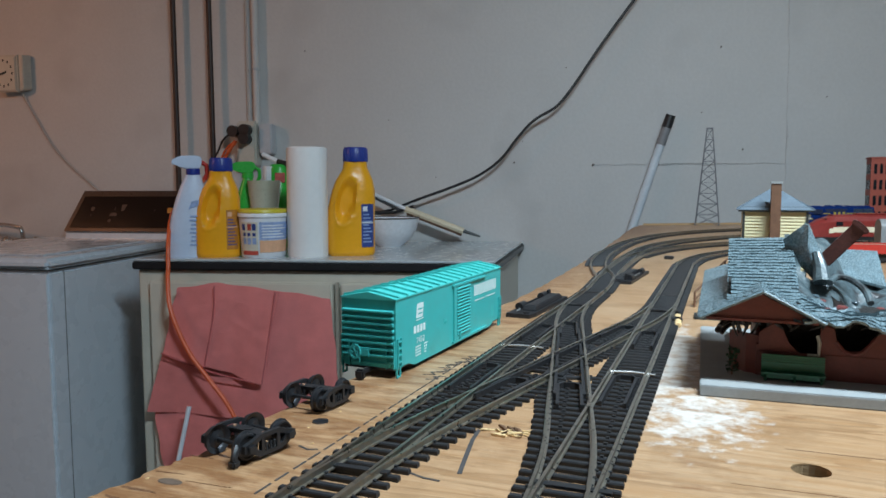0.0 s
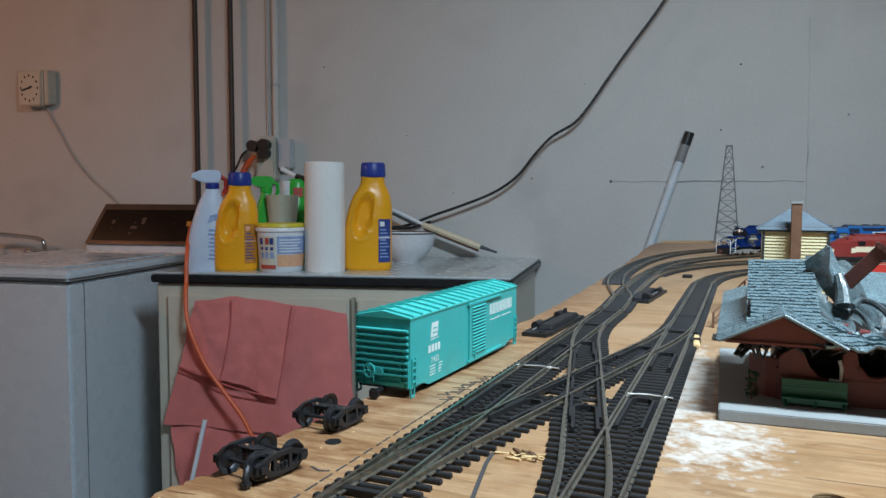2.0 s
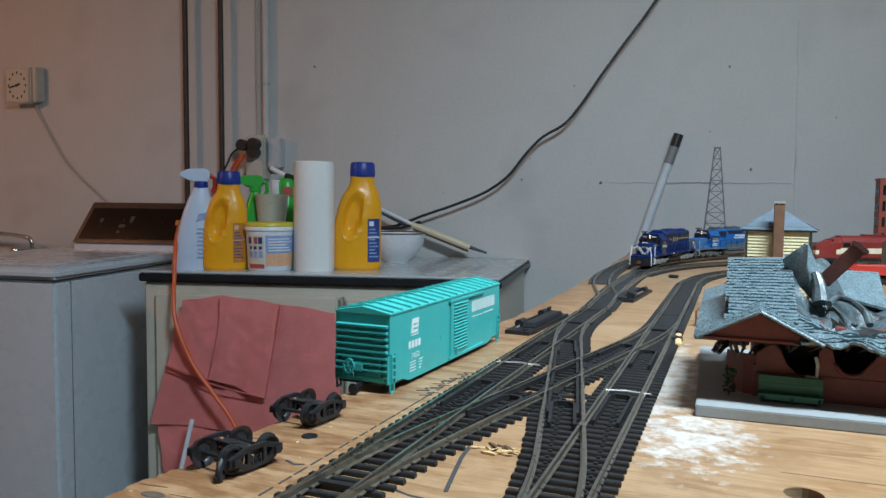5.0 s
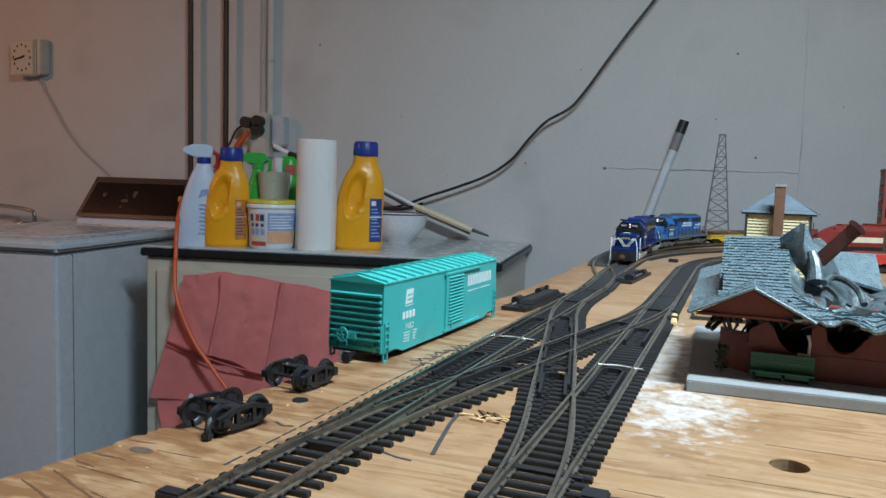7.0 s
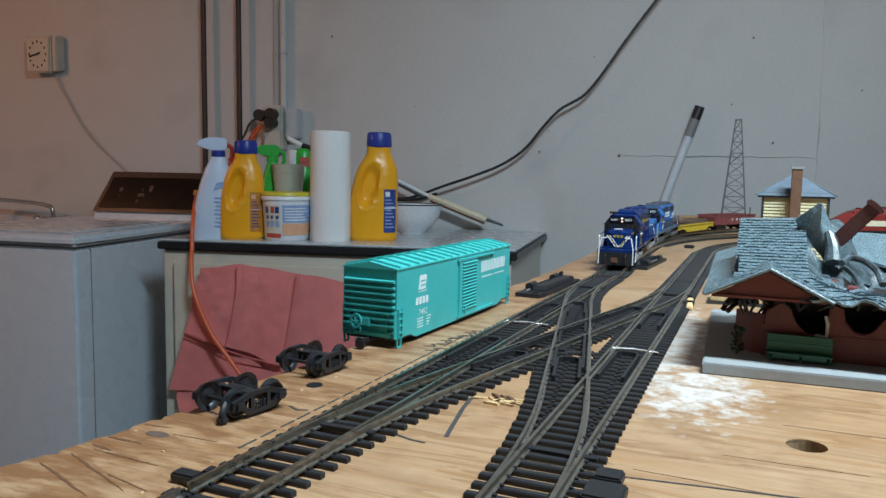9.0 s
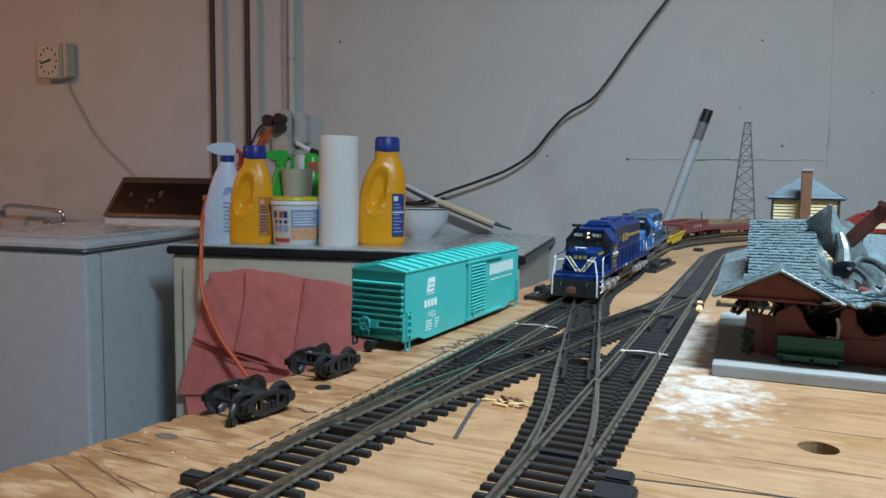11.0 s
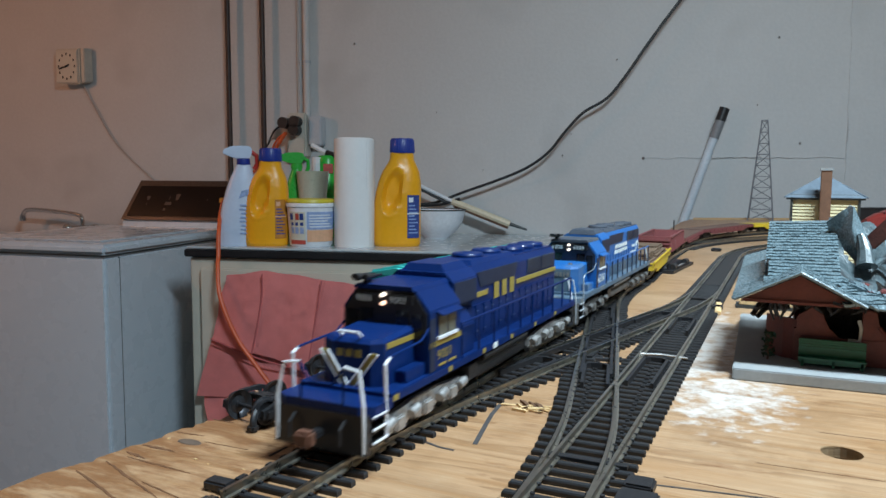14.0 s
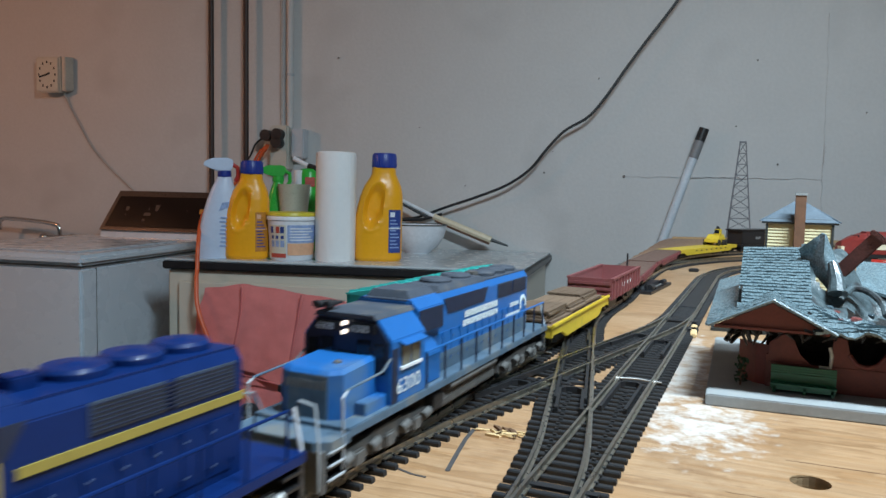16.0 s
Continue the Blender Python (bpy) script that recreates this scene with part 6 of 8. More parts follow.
    for s, xe in ((-1, -0.0205), (1, 0.0315)):
        bm = loft([[(xe, 0.3505, 0.0342), (0.006, 0.3505, 0.0472), (0.006, 0.3505, 0.0487), (xe, 0.3505, 0.0354)], [(xe, 0.40, 0.0342), (0.006, 0.40, 0.0472), (0.006, 0.40, 0.0487), (xe, 0.40, 0.0354)]])
        part("gable_roof", bm, SHINGLE, th, "blue-grey shingle slope")
        part("barge_board", tube([(xe, 0.3502, 0.0350), (0.006, 0.3502, 0.0482)], 0.0009, 6), SHINGLE, th)
    shingle_courses(th, ((-0.0205, 0.3505, 0.0354), (-0.0205, 0.398, 0.0354), (0.006, 0.398, 0.0487), (0.006, 0.3505, 0.0487)), 8, seed=3)
    shingle_courses(th, ((0.0315, 0.3505, 0.0354), (0.0315, 0.398, 0.0354), (0.006, 0.398, 0.0487), (0.006, 0.3505, 0.0487)), 8, seed=4)
    # main roof: sound to the west, melted to the east
    part("roof_deck", prism([(0.358, 0.0395), (0.432, 0.0655), (0.434, 0.0642), (0.358, 0.0378)], "x", -0.0088, 0.022), CHAR_AND_SHADE, th)
    shingle_courses(th, ((-0.0092, 0.362, 0.0405), (0.0225, 0.362, 0.0405), (0.0225, 0.432, 0.0675), (-0.0092, 0.432, 0.0662)), 22, seed=5)
    bm = bmesh.new()
    n, m = 64, 40
    grid = [[bm.verts.new(melt(0.019 + 0.115 * i / n, 0.353 + 0.085 * k / m, 0.0352 + 0.0335 * min(1, k / m * 1.02))) for k in range(m + 1)] for i in range(n + 1)]
    for i in range(n):
        for k in range(m):
            x, y = 0.019 + 0.115 * (i + 0.5) / n, 0.353 + 0.085 * (k + 0.5) / m
            hole = ((x - 0.0285) / 0.0045) ** 2 + ((y - 0.408) / 0.008) ** 2 < 1 or ((x - 0.046 - 0.25 * (0.392 - y)) / 0.008) ** 2 + ((y - 0.389) / 0.010) ** 2 < 1
            if not hole:
                bm.faces.new((grid[i][k], grid[i + 1][k], grid[i + 1][k + 1], grid[i][k + 1]))
    part("melted_roof", bm, MELTED, th, "shiny melted and blistered blue-grey roof", smooth=True)
    shingle_courses(th, ((0.023, 0.353, 0.0360), (0.125, 0.353, 0.0360), (0.125, 0.378, 0.0462), (0.016, 0.378, 0.0462)), 9, melted=True, seed=6)
    # flat black sheet that puts the hollow's shade into colour
    part("roof_void", prism([(0.016, 0.372), (0.128, 0.372), (0.128, 0.43), (0.02, 0.43)], "z", 0.0346, 0.0352), CHAR_AND_SHADE, th, "black sheet painting the shade in the roof's hollow")
    # blistered lumps and strands
    rnd = random.Random(21)
    for i in range(30):
        x, y = rnd.uniform(0.024, 0.07), rnd.uniform(0.372, 0.415)
        p = melt(x, y, 0.0352 + 0.0335 * (y - 0.353) / 0.085)
        r = rnd.uniform(0.0014, 0.0034)
        bm = bmesh.new()
        bmesh.ops.create_icosphere(bm, subdivisions=2, radius=r)
        for v in bm.verts:
            v.co *= 1 + 0.35 * noise.noise(v.co * 500 + Vector((i, 0, 0)))
            v.co.z *= 0.55
        _shift(bm, p)
        part("blister", bm, mat("glossy_blister", (0.06, 0.085, 0.10), 0.10, scale=160, vary=0.5, coat=0.6) if i % 3 else mat("red_blister", (0.20, 0.06, 0.055), 0.15, scale=200, vary=0.4, coat=0.6), th, "shiny melted blister", smooth=True)
    part("melted_lip", tube(smooth_line([(0.037, 0.392, 0.0485), (0.041, 0.400, 0.0505), (0.047, 0.400, 0.0495), (0.052, 0.392, 0.0455), (0.0535, 0.384, 0.0405)], 6), 0.0016, 8), MELTED, th, "glossy curled lip", smooth=True)
    # a peaked flap of roof standing up, folded down on its east side
    bm = bmesh.new()
    rows = []
    for i in range(13):
        u = i / 12
        top = Vector((0.0172 + 0.0105 * u / 0.55, 0.414, 0.0675 + 0.0092 * u / 0.55)) if u < 0.55 else Vector((0.0277 + 0.0100 * (u - 0.55) / 0.45, 0.411, 0.0767 - 0.0235 * (u - 0.55) / 0.45))
        low = Vector((0.0205 + 0.0125 * u, 0.418 - 0.016 * u, 0.0560 - 0.0125 * u * u))
        rows.append([bm.verts.new(top.lerp(low, v) + Vector((0, 0.003 * math.sin(math.pi * v) * math.cos(4 * u), 0.0007 * noise.noise((u * 6, v * 5, 2))))) for v in [k / 8 for k in range(9)]])
    for a, b in zip(rows, rows[1:]):
        for k in range(8):
            bm.faces.new((a[k], b[k], b[k + 1], a[k + 1]))
    ext = bmesh.ops.extrude_face_region(bm, geom=list(bm.faces))
    bmesh.ops.translate(bm, verts=[q for q in ext["geom"] if isinstance(q, bmesh.types.BMVert)], vec=(0.0006, 0.0018, 0.0002))
    part("roof_flap", bm, SHINGLE, th, "peaked flap of roof standing up", smooth=True)
    part("flap_stem", tube(smooth_line([(0.0318, 0.404, 0.062), (0.0335, 0.40, 0.055), (0.034, 0.396, 0.048)], 5), 0.0022, 9, r_end=0.0042), MELTED, th, "drooping melted strip", smooth=True)
    # the toppled chimney
    bm = box(-0.0125, 0.0115, -0.0034, 0.0034, -0.0034, 0.0034)
    ch = part("toppled_chimney", bm, FALLEN_RED, th, "dark red chimney fallen across the roof", bevel=0.0006)
    ch.matrix_basis = pose(0.0434, 0.405, 0.0668, 0, -49, -8)
    part("chimney_rim", box(0.0100, 0.0125, -0.0044, 0.0044, -0.0044, 0.0044), FALLEN_RED, ch, "broken chimney rim", bevel=0.0005)
    # black face painted on as the dark of the flue
    part("chimney_flue", box(0.0123, 0.0128, -0.0026, 0.0026, -0.0026, 0.0026), CHAR_AND_SHADE, ch)
    # side shed roof to the west and a pale panel to the east
    part("side_roof", loft([[(-0.0225, 0.372, 0.0325), (-0.0085, 0.372, 0.0385), (-0.0085, 0.47, 0.0475), (-0.0225, 0.47, 0.0425)], [(-0.0225, 0.372, 0.0337), (-0.0085, 0.372, 0.0397), (-0.0085, 0.47, 0.0487), (-0.0225, 0.47, 0.0437)]]), SHINGLE, th, "lower blue-grey side roof")
    # black strip painting the shade between side roof and main roof
    part("side_roof_shadow", box(-0.0085, -0.0075, 0.37, 0.46, 0.034, 0.050), CHAR_AND_SHADE, th)
    part("rear_roof", loft([[(0.044, 0.43, 0.0490 - d), (0.068, 0.43, 0.0430 - d), (0.069, 0.47, 0.0585 - d), (0.049, 0.47, 0.0590 - d)] for d in (0.0014, 0.0)]), SHINGLE, th, "plain pale blue rear roof panel")
    return th


def bench():
    th = thing("station_bench", Matrix.Identity(4), "dark green model bench in front of the station wall", "model bench")
    x0, x1, y = 0.0068, 0.0335, 0.3655
    for k in range(4):
        z = 0.0125 + k * 0.0011
        part("back_slat", box(x0, x1, y - 0.0002 + k * 0.0003, y + 0.0006 + k * 0.0003, z, z + 0.0010), GREEN, th)
    for k in range(4):
        yy = y - 0.0045 + k * 0.0011
        part("seat_slat", box(x0, x1, yy, yy + 0.0010, 0.0086, 0.0093), GREEN, th)
    part("back_panel", box(x0, x1, y + 0.0006, y + 0.0016, 0.0062, 0.0165), GREEN, th)
    part("front_apron", box(x0 + 0.0004, x1 - 0.0004, y - 0.0042, y - 0.0036, 0.0066, 0.0086), GREEN, th)
    for x in (x0 + 0.001, (x0 + x1) / 2, x1 - 0.0022):
        part("leg", box(x, x + 0.0012, y - 0.0042, y + 0.0012, 0.0052, 0.0088), GREEN, th)
    return th


def shrub(x, y):
    th = thing("shrub", pose(x, y, 0.0052), "tiny dark green plastic shrub by the station door", "model shrub")
    rnd = random.Random(4)
    part("stem", tube([(0, 0, 0), (0.0003, 0, 0.006)], 0.0005, 6), CHIMNEY, th)
    bm = bmesh.new()
    for i in range(90):
        a, r, z = rnd.uniform(0, 6.3), 0.003 * math.sqrt(rnd.random()), rnd.uniform(0.002, 0.013)
        c = Vector((r * math.cos(a), r * math.sin(a), z))
        d = Vector((rnd.gauss(0, 1), rnd.gauss(0, 1), rnd.gauss(0, 1))).normalized()
        e = d.orthogonal().normalized() * 0.0006
        bm.faces.new([bm.verts.new(c - e), bm.verts.new(c + d * 0.0012), bm.verts.new(c + e), bm.verts.new(c - d * 0.0012)])
    part("leaves", bm, LEAF, th)


def red_building():
    th = thing("brick_building", Matrix.Identity(4), "tall red model apartment building with dark windows", "model building")
    x0, x1, y0, y1, h = 0.288, 0.40, 1.925, 1.99, 0.155
    part("wall", box(x0, x1, y0, y1, 0, h), RED_BUILDING, th)
    part("cornice", box(x0 - 0.002, x1 + 0.002, y0 - 0.002, y1 + 0.002, h, h + 0.003), RED_BUILDING, th)
    for r in range(4):
        z = 0.012 + r * 0.036
        for c in range(9):
            x = x0 + 0.006 + c * 0.0115
            part("window", box(x, x + 0.006, y0 - 0.0012, y0 + 0.001, z, z + 0.022), GLASS_DARK, th, "dark narrow window")
        for c in range(4):
            y = y0 + 0.006 + c * 0.0145
            part("window", box(x0 - 0.0012, x0 + 0.001, y, y + 0.007, z, z + 0.022), GLASS_DARK, th, "dark narrow window")
    return th


def red_diesel():
    th = thing("red_locomotive", pose(0.185, 1.262, 0.0046, 0, 0, 202), "red model diesel locomotive with ivory stripe, parked behind the station", "model locomotive")
    H = 96
    mpart("frame", box(-H, H, -15, 15, 8, 13), BLACK_TRIM, th)
    mpart("body", prism([(-15, 13), (15, 13), (15, 37), (12, 43), (6, 46), (-6, 46), (-12, 43), (-15, 37)], "x", -H, 58), DULL_RED, th, bevel=0.6)
    mpart("nose", loft([[(58, -15, 13), (58, 15, 13), (58, 15, 36), (58, 9, 44), (58, -9, 44), (58, -15, 36)], [(80, -14, 13), (80, 14, 13), (80, 13.5, 33), (76, 8, 38), (76, -8, 38), (80, -13.5, 33)], [(94, -9, 13), (94, 9, 13), (93, 8, 27), (90, 4, 31), (90, -4, 31), (93, -8, 27)]]), DULL_RED, th, smooth=True)
    for s in (-1, 1):
        mpart("stripe", box(-H, 60, min(s * 15, s * 15.4), max(s * 15, s * 15.4), 20, 28), IVORY, th, "ivory stripe")
        mpart("window", box(46, 56, min(s * 15, s * 15.5), max(s * 15, s * 15.5), 30, 36), GLASS_DARK, th)
    mpart("nose_band", loft([[(60, -15.6, 19), (60, 15.6, 19), (60, 15.6, 26), (60, -15.6, 26)], [(93.6, -9.4, 18), (93.6, 9.4, 18), (93.2, 9, 24), (93.2, -9, 24)]]), IVORY, th, "ivory nose band")
    mpart("roof_hatch", box(-40, 20, -7, 7, 46, 48), DULL_RED, th, bevel=0.5)
    mpart("windscreen", box(68, 70.5, -10, 10, 36, 40.5), GLASS_DARK, th, bevel=0.4)
    for x in (-62, 56):
        car_truck(th, x)
    return th


def red_flatcar():
    th = thing("red_flatcar", pose(0.215, 1.04, 0.0, 0, 0, 8), "bright red model flatcar with pale beams, parked behind the station", "model flatcar")
    H = 92
    mpart("deck", box(-H, H, -16, 16, 14, 17), RED, th)
    for s in (-1, 1):
        mpart("side_sill", prism([(-H, 23), (H, 23), (H, 15), (H - 20, 12), (-H + 20, 12), (-H, 15)], "y", min(s * 16, s * 17.5), max(s * 16, s * 17.5)), RED, th)
    for i, y in enumerate((-8, 0, 8)):
        mpart("beam", box(-H + 10, H - 14 - i * 9, y - 2.5, y + 2.5, 17, 20 + i), mat("dull_timber", (0.34, 0.24, 0.17), 0.7, scale=60, vary=0.3), th, "dull timber beam")
    for x in (-60, 60):
        car_truck(th, x)
    return th


def grey_coach():
    th = thing("grey_coach", pose(0.285, 1.12, 0.0, 0, 0, 6), "grey model coach with a rounded roof, parked among other stock", "model railcar")
    H = 112
    mpart("body", prism([(-15, 12), (15, 12), (15, 40), (13, 45), (8, 49), (0, 50.5), (-8, 49), (-13, 45), (-15, 40)], "x", -H, H), GREY_CAR, th, smooth=True)
    for i in range(9):
        x = -H + 14 + i * 22
        mpart("window", box(x, x + 14, -15.4, -14.6, 28, 37), GLASS_DARK, th)
    for x in (-78, 78):
        car_truck(th, x)
    return th


def loose_sticks():
    th = thing("wood_strip", pose(0.02, 0.553, 0, 0, 0, 3), "pale wooden strip lying on dark card behind the station", "wood strip")
    part("strip", box(-0.049, 0.06, -0.004, 0.004, 0.0021, 0.006), RAW_WOOD, th, bevel=0.0005)
    part("card", box(-0.051, 0.06, -0.006, 0.012, 0, 0.002), DARK_TRIM, th, "dark card")
    st = thing("wood_stub", pose(-0.0405, 0.527, 0, 0, 0, 4), "pale wooden stub lying beside the track", "wood strip")
    part("stub", box(-0.0020, 0.0020, -0.020, 0.020, 0, 0.003), RAW_WOOD, st, bevel=0.0006)
    w = thing("wire_fence", Matrix.Identity(4), "thin dark wire fence behind the station's side roof", "model fence")
    part("top_wire", tube([(-0.033, 0.60, 0.012), (-0.012, 0.74, 0.024), (0.0, 0.82, 0.026)], 0.0008, 6), CHIMNEY, w)
    part("low_wire", tube([(-0.033, 0.60, 0.006), (-0.012, 0.74, 0.016), (0.0, 0.82, 0.018)], 0.0008, 6), CHIMNEY, w)
    for x, y, z in ((-0.033, 0.60, 0.012), (-0.0225, 0.67, 0.018), (-0.012, 0.74, 0.024)):
        part("post", tube([(x, y, 0), (x, y, z)], 0.0009, 6), CHIMNEY, w)


signal_house()
lattice_tower()
depot()
bench()
shrub(-0.006, 0.368)
red_building()
red_diesel()
red_flatcar()
grey_coach()
loose_sticks()


# ---- the laundry corner ----
def frame_of(origin, along_deg, deep_deg):
    """Places in a piece of furniture: along its front, back from it, and up."""
    ex = Vector((math.cos(radians(along_deg)), math.sin(radians(along_deg)), 0))
    ey = Vector((-math.sin(radians(deep_deg)), math.cos(radians(deep_deg)), 0))
    o = Vector((*origin, 0))
    return lambda u, v, z: o + ex * u + ey * v + Vector((0, 0, z))


CAB = frame_of((-0.528, 1.631), 16, 9)
CON_U, CON_W, CON_H = -1.66, 0.415, 0.127
WASH = frame_of((-1.464, 1.233), 10, 13)


def fbox(f, u0, u1, v0, v1, z0, z1):
    return loft([[f(u0, v0, z), f(u1, v0, z), f(u1, v1, z), f(u0, v1, z)] for z in (z0, z1)])


def enamel_cabinet():
    th = thing("enamel_cabinet", Matrix.Identity(4), "old cream metal kitchen cabinet with grey enamel top", "cabinet")
    t = -0.081
    part("worktop", fbox(CAB, -0.862, 0.012, -0.012, 0.60, t - 0.006, t), TOP_ENAMEL, th, "grey enamel worktop", bevel=0.002)
    part("edge_strip", fbox(CAB, -0.866, 0.016, -0.016, 0.604, t - 0.026, t - 0.0062), BLACK_TRIM, th, "black worktop edge", bevel=0.003)
    part("body", fbox(CAB, -0.860, 0.0, 0.0, 0.585, FLOOR_Z + 0.08, t - 0.026), CREAM, th, bevel=0.004)
    part("plinth", fbox(CAB, -0.83, -0.02, 0.05, 0.56, FLOOR_Z, FLOOR_Z + 0.08), DARK_TRIM, th)
    for u0, u1 in ((-0.825, -0.372), (-0.352, -0.02)):
        door = part("door", fbox(CAB, u0, u1, -0.016, -0.001, -0.80, -0.135), CREAM, th, "cream metal door", bevel=0.004)
        part("door_panel", fbox(CAB, u0 + 0.035, u1 - 0.035, -0.0185, -0.0165, -0.72, -0.21), CREAM, door, bevel=0.001)
    part("hinge_gap", fbox(CAB, -0.3655, -0.3585, -0.012, -0.0012, -0.80, -0.135), mat("gap_enamel", (0.30, 0.28, 0.23), 0.5, scale=20), th)
    return th


def washer():
    th = thing("washing_machine", Matrix.Identity(4), "white enamelled top-loading washing machine with dark brown console", "washing machine")
    t, k_z = -0.071, -0.088
    part("body", fbox(WASH, -0.50, 0.0, 0.0, 0.66, FLOOR_Z + 0.02, t - 0.029), WHITE_ENAMEL, th, bevel=0.008)
    part("top_deck", fbox(WASH, -0.502, 0.003, -0.004, 0.66, t - 0.027, t), WHITE_ENAMEL, th, "white enamel top", bevel=0.009)
    part("seam", fbox(WASH, -0.498, -0.002, 0.002, 0.655, t - 0.030, t - 0.026), DARK_TRIM, th)
    part("side_seam", fbox(WASH, -0.003, 0.0008, 0.053, 0.0546, FLOOR_Z + 0.05, t - 0.034), DARK_TRIM, th)
    part("lid", fbox(WASH, -0.46, -0.05, 0.05, 0.50, t, t + 0.004), WHITE_ENAMEL, th, bevel=0.003)
    for k in range(2):
        part("foot", fbox(WASH, -0.40 + k * 0.34, -0.36 + k * 0.34, 0.05, 0.1, FLOOR_Z, FLOOR_Z + 0.021), DARK_TRIM, th)

    def con(u, s, d):
        return on_wall(CON_U + u, k_z + 0.040 + CON_H * s, 0.14 - 0.05 * s - d)

    def back_of(u, z):
        return on_wall(CON_U + u, z, 0.035)

    back = loft([[on_wall(CON_U - CON_W, k_z - 0.01, 0.15), on_wall(CON_U, k_z - 0.01, 0.15), back_of(0, k_z - 0.01), back_of(-CON_W, k_z - 0.01)], [con(-CON_W, 0, 0), con(0.0, 0, 0), back_of(0, k_z + 0.040), back_of(-CON_W, k_z + 0.040)],
                 [con(-CON_W + 0.045, 1, 0.004), con(0.0, 1, 0.004), back_of(0, k_z + 0.040 + CON_H), back_of(-CON_W + 0.045, k_z + 0.040 + CON_H)]])
    console = part("console", back, WHITE_ENAMEL, th, "sloping console")

    def slab(u0, u1, s0, s1, d0, d1, slant=0.045):
        return loft([[con(u0 + slant * s0, s0, d), con(u1, s0, d), con(u1, s1, d), con(u0 + slant * s1, s1, d)] for d in (d0, d1)])

    part("console_frame", slab(-CON_W, 0.0, 0.0, 1.0, -0.012, 0.0), CONSOLE_FRAME, console, "bronze console frame")
    part("console_face", slab(-CON_W + 0.015, -0.015, 0.1, 0.86, -0.016, -0.012), CONSOLE, console, "dark brown control panel")
    for u0, u1, s0, s1 in ((-0.50, -0.48, 0.5, 0.6), (-0.505, -0.475, 0.38, 0.42), (-0.40, -0.36, 0.52, 0.6), (-0.41, -0.35, 0.38, 0.46), (-0.35, -0.33, 0.5, 0.66), (-0.405, -0.375, 0.24, 0.3), (-0.20, -0.17, 0.5, 0.54)):
        part("marking", slab(u0 * CON_W / 0.6, u1 * CON_W / 0.6, s0, s1, -0.0166, -0.0158), CONSOLE_INK, console)
    part("indicator", slab(-0.075, -0.073, 0.46, 0.58, -0.018, -0.0158), LABEL_ORANGE, console, "small orange mark")
    return th


def laundry_sink():
    th = thing("laundry_sink", Matrix.Identity(4), "laundry sink behind the washer with a chrome swing-spout faucet", "sink")
    P = lambda u, off, z: on_wall(u, z, off)
    Q = lambda u, off, z: on_wall(-0.553 + (u + 0.553) * 1.057, 0.09 + (z - 0.09) * 1.057, off - 0.12)
    bm = loft([[P(u, o, z) for u, o in ((-2.95, 0.02), (-2.25, 0.02), (-2.25, 0.40), (-2.95, 0.40))] for z in (-0.5, -0.108)])
    part("basin", bm, WHITE_ENAMEL, th)
    bm = loft([[P(u, o, z) for u, o in ((-2.7, 0.06), (-2.66, 0.06), (-2.66, 0.1), (-2.7, 0.1))] for z in (FLOOR_Z, -0.5)])
    part("leg", bm, GREY_RAIL, th)
    f = part("faucet", tube(smooth_line([Q(-2.402, 0.2, -0.046), Q(-2.398, 0.2, -0.028), Q(-2.375, 0.2, -0.019), Q(-2.29, 0.2, -0.023), Q(-2.205, 0.2, -0.032), Q(-2.183, 0.2, -0.045), Q(-2.18, 0.2, -0.098)], 6), 0.0075, 12), CHROME, th, "chrome swing spout", smooth=True)
    part("spout_tip", tube([Q(-2.403, 0.2, -0.036), Q(-2.404, 0.2, -0.056)], 0.010, 12), CHROME, f, smooth=True)
    part("valve_body", tube([Q(-2.225, 0.2, -0.078), Q(-2.12, 0.2, -0.078)], 0.012, 12), CHROME, f, smooth=True)
    for u in (-2.225, -2.125):
        bm = bmesh.new()
        bmesh.ops.create_uvsphere(bm, u_segments=14, v_segments=8, radius=0.017)
        part("tap_handle", _shift(bm, Q(u, 0.215, -0.076)), CHROME, f, "chrome tap handle", smooth=True)
    part("tap_lever", tube([Q(-2.15, 0.2, -0.074), Q(-2.09, 0.19, -0.07)], 0.006, 8), CHROME, f)
    return th


def facing(x, y):
    """A pose on the worktop turned towards the table."""
    return pose(x, y, -0.081, 0, 0, math.degrees(math.atan2(-x, y)))


def oval(w, d, z, n=28, p=2.6, dx=0.0, dy=0.0):
    out = []
    for i in range(n):
        a = 2 * math.pi * i / n
        c, s = math.cos(a), math.sin(a)
        out.append((dx + w / 2 * math.copysign(abs(c) ** (2 / p), c), dy + d / 2 * math.copysign(abs(s) ** (2 / p), s), z))
    return out


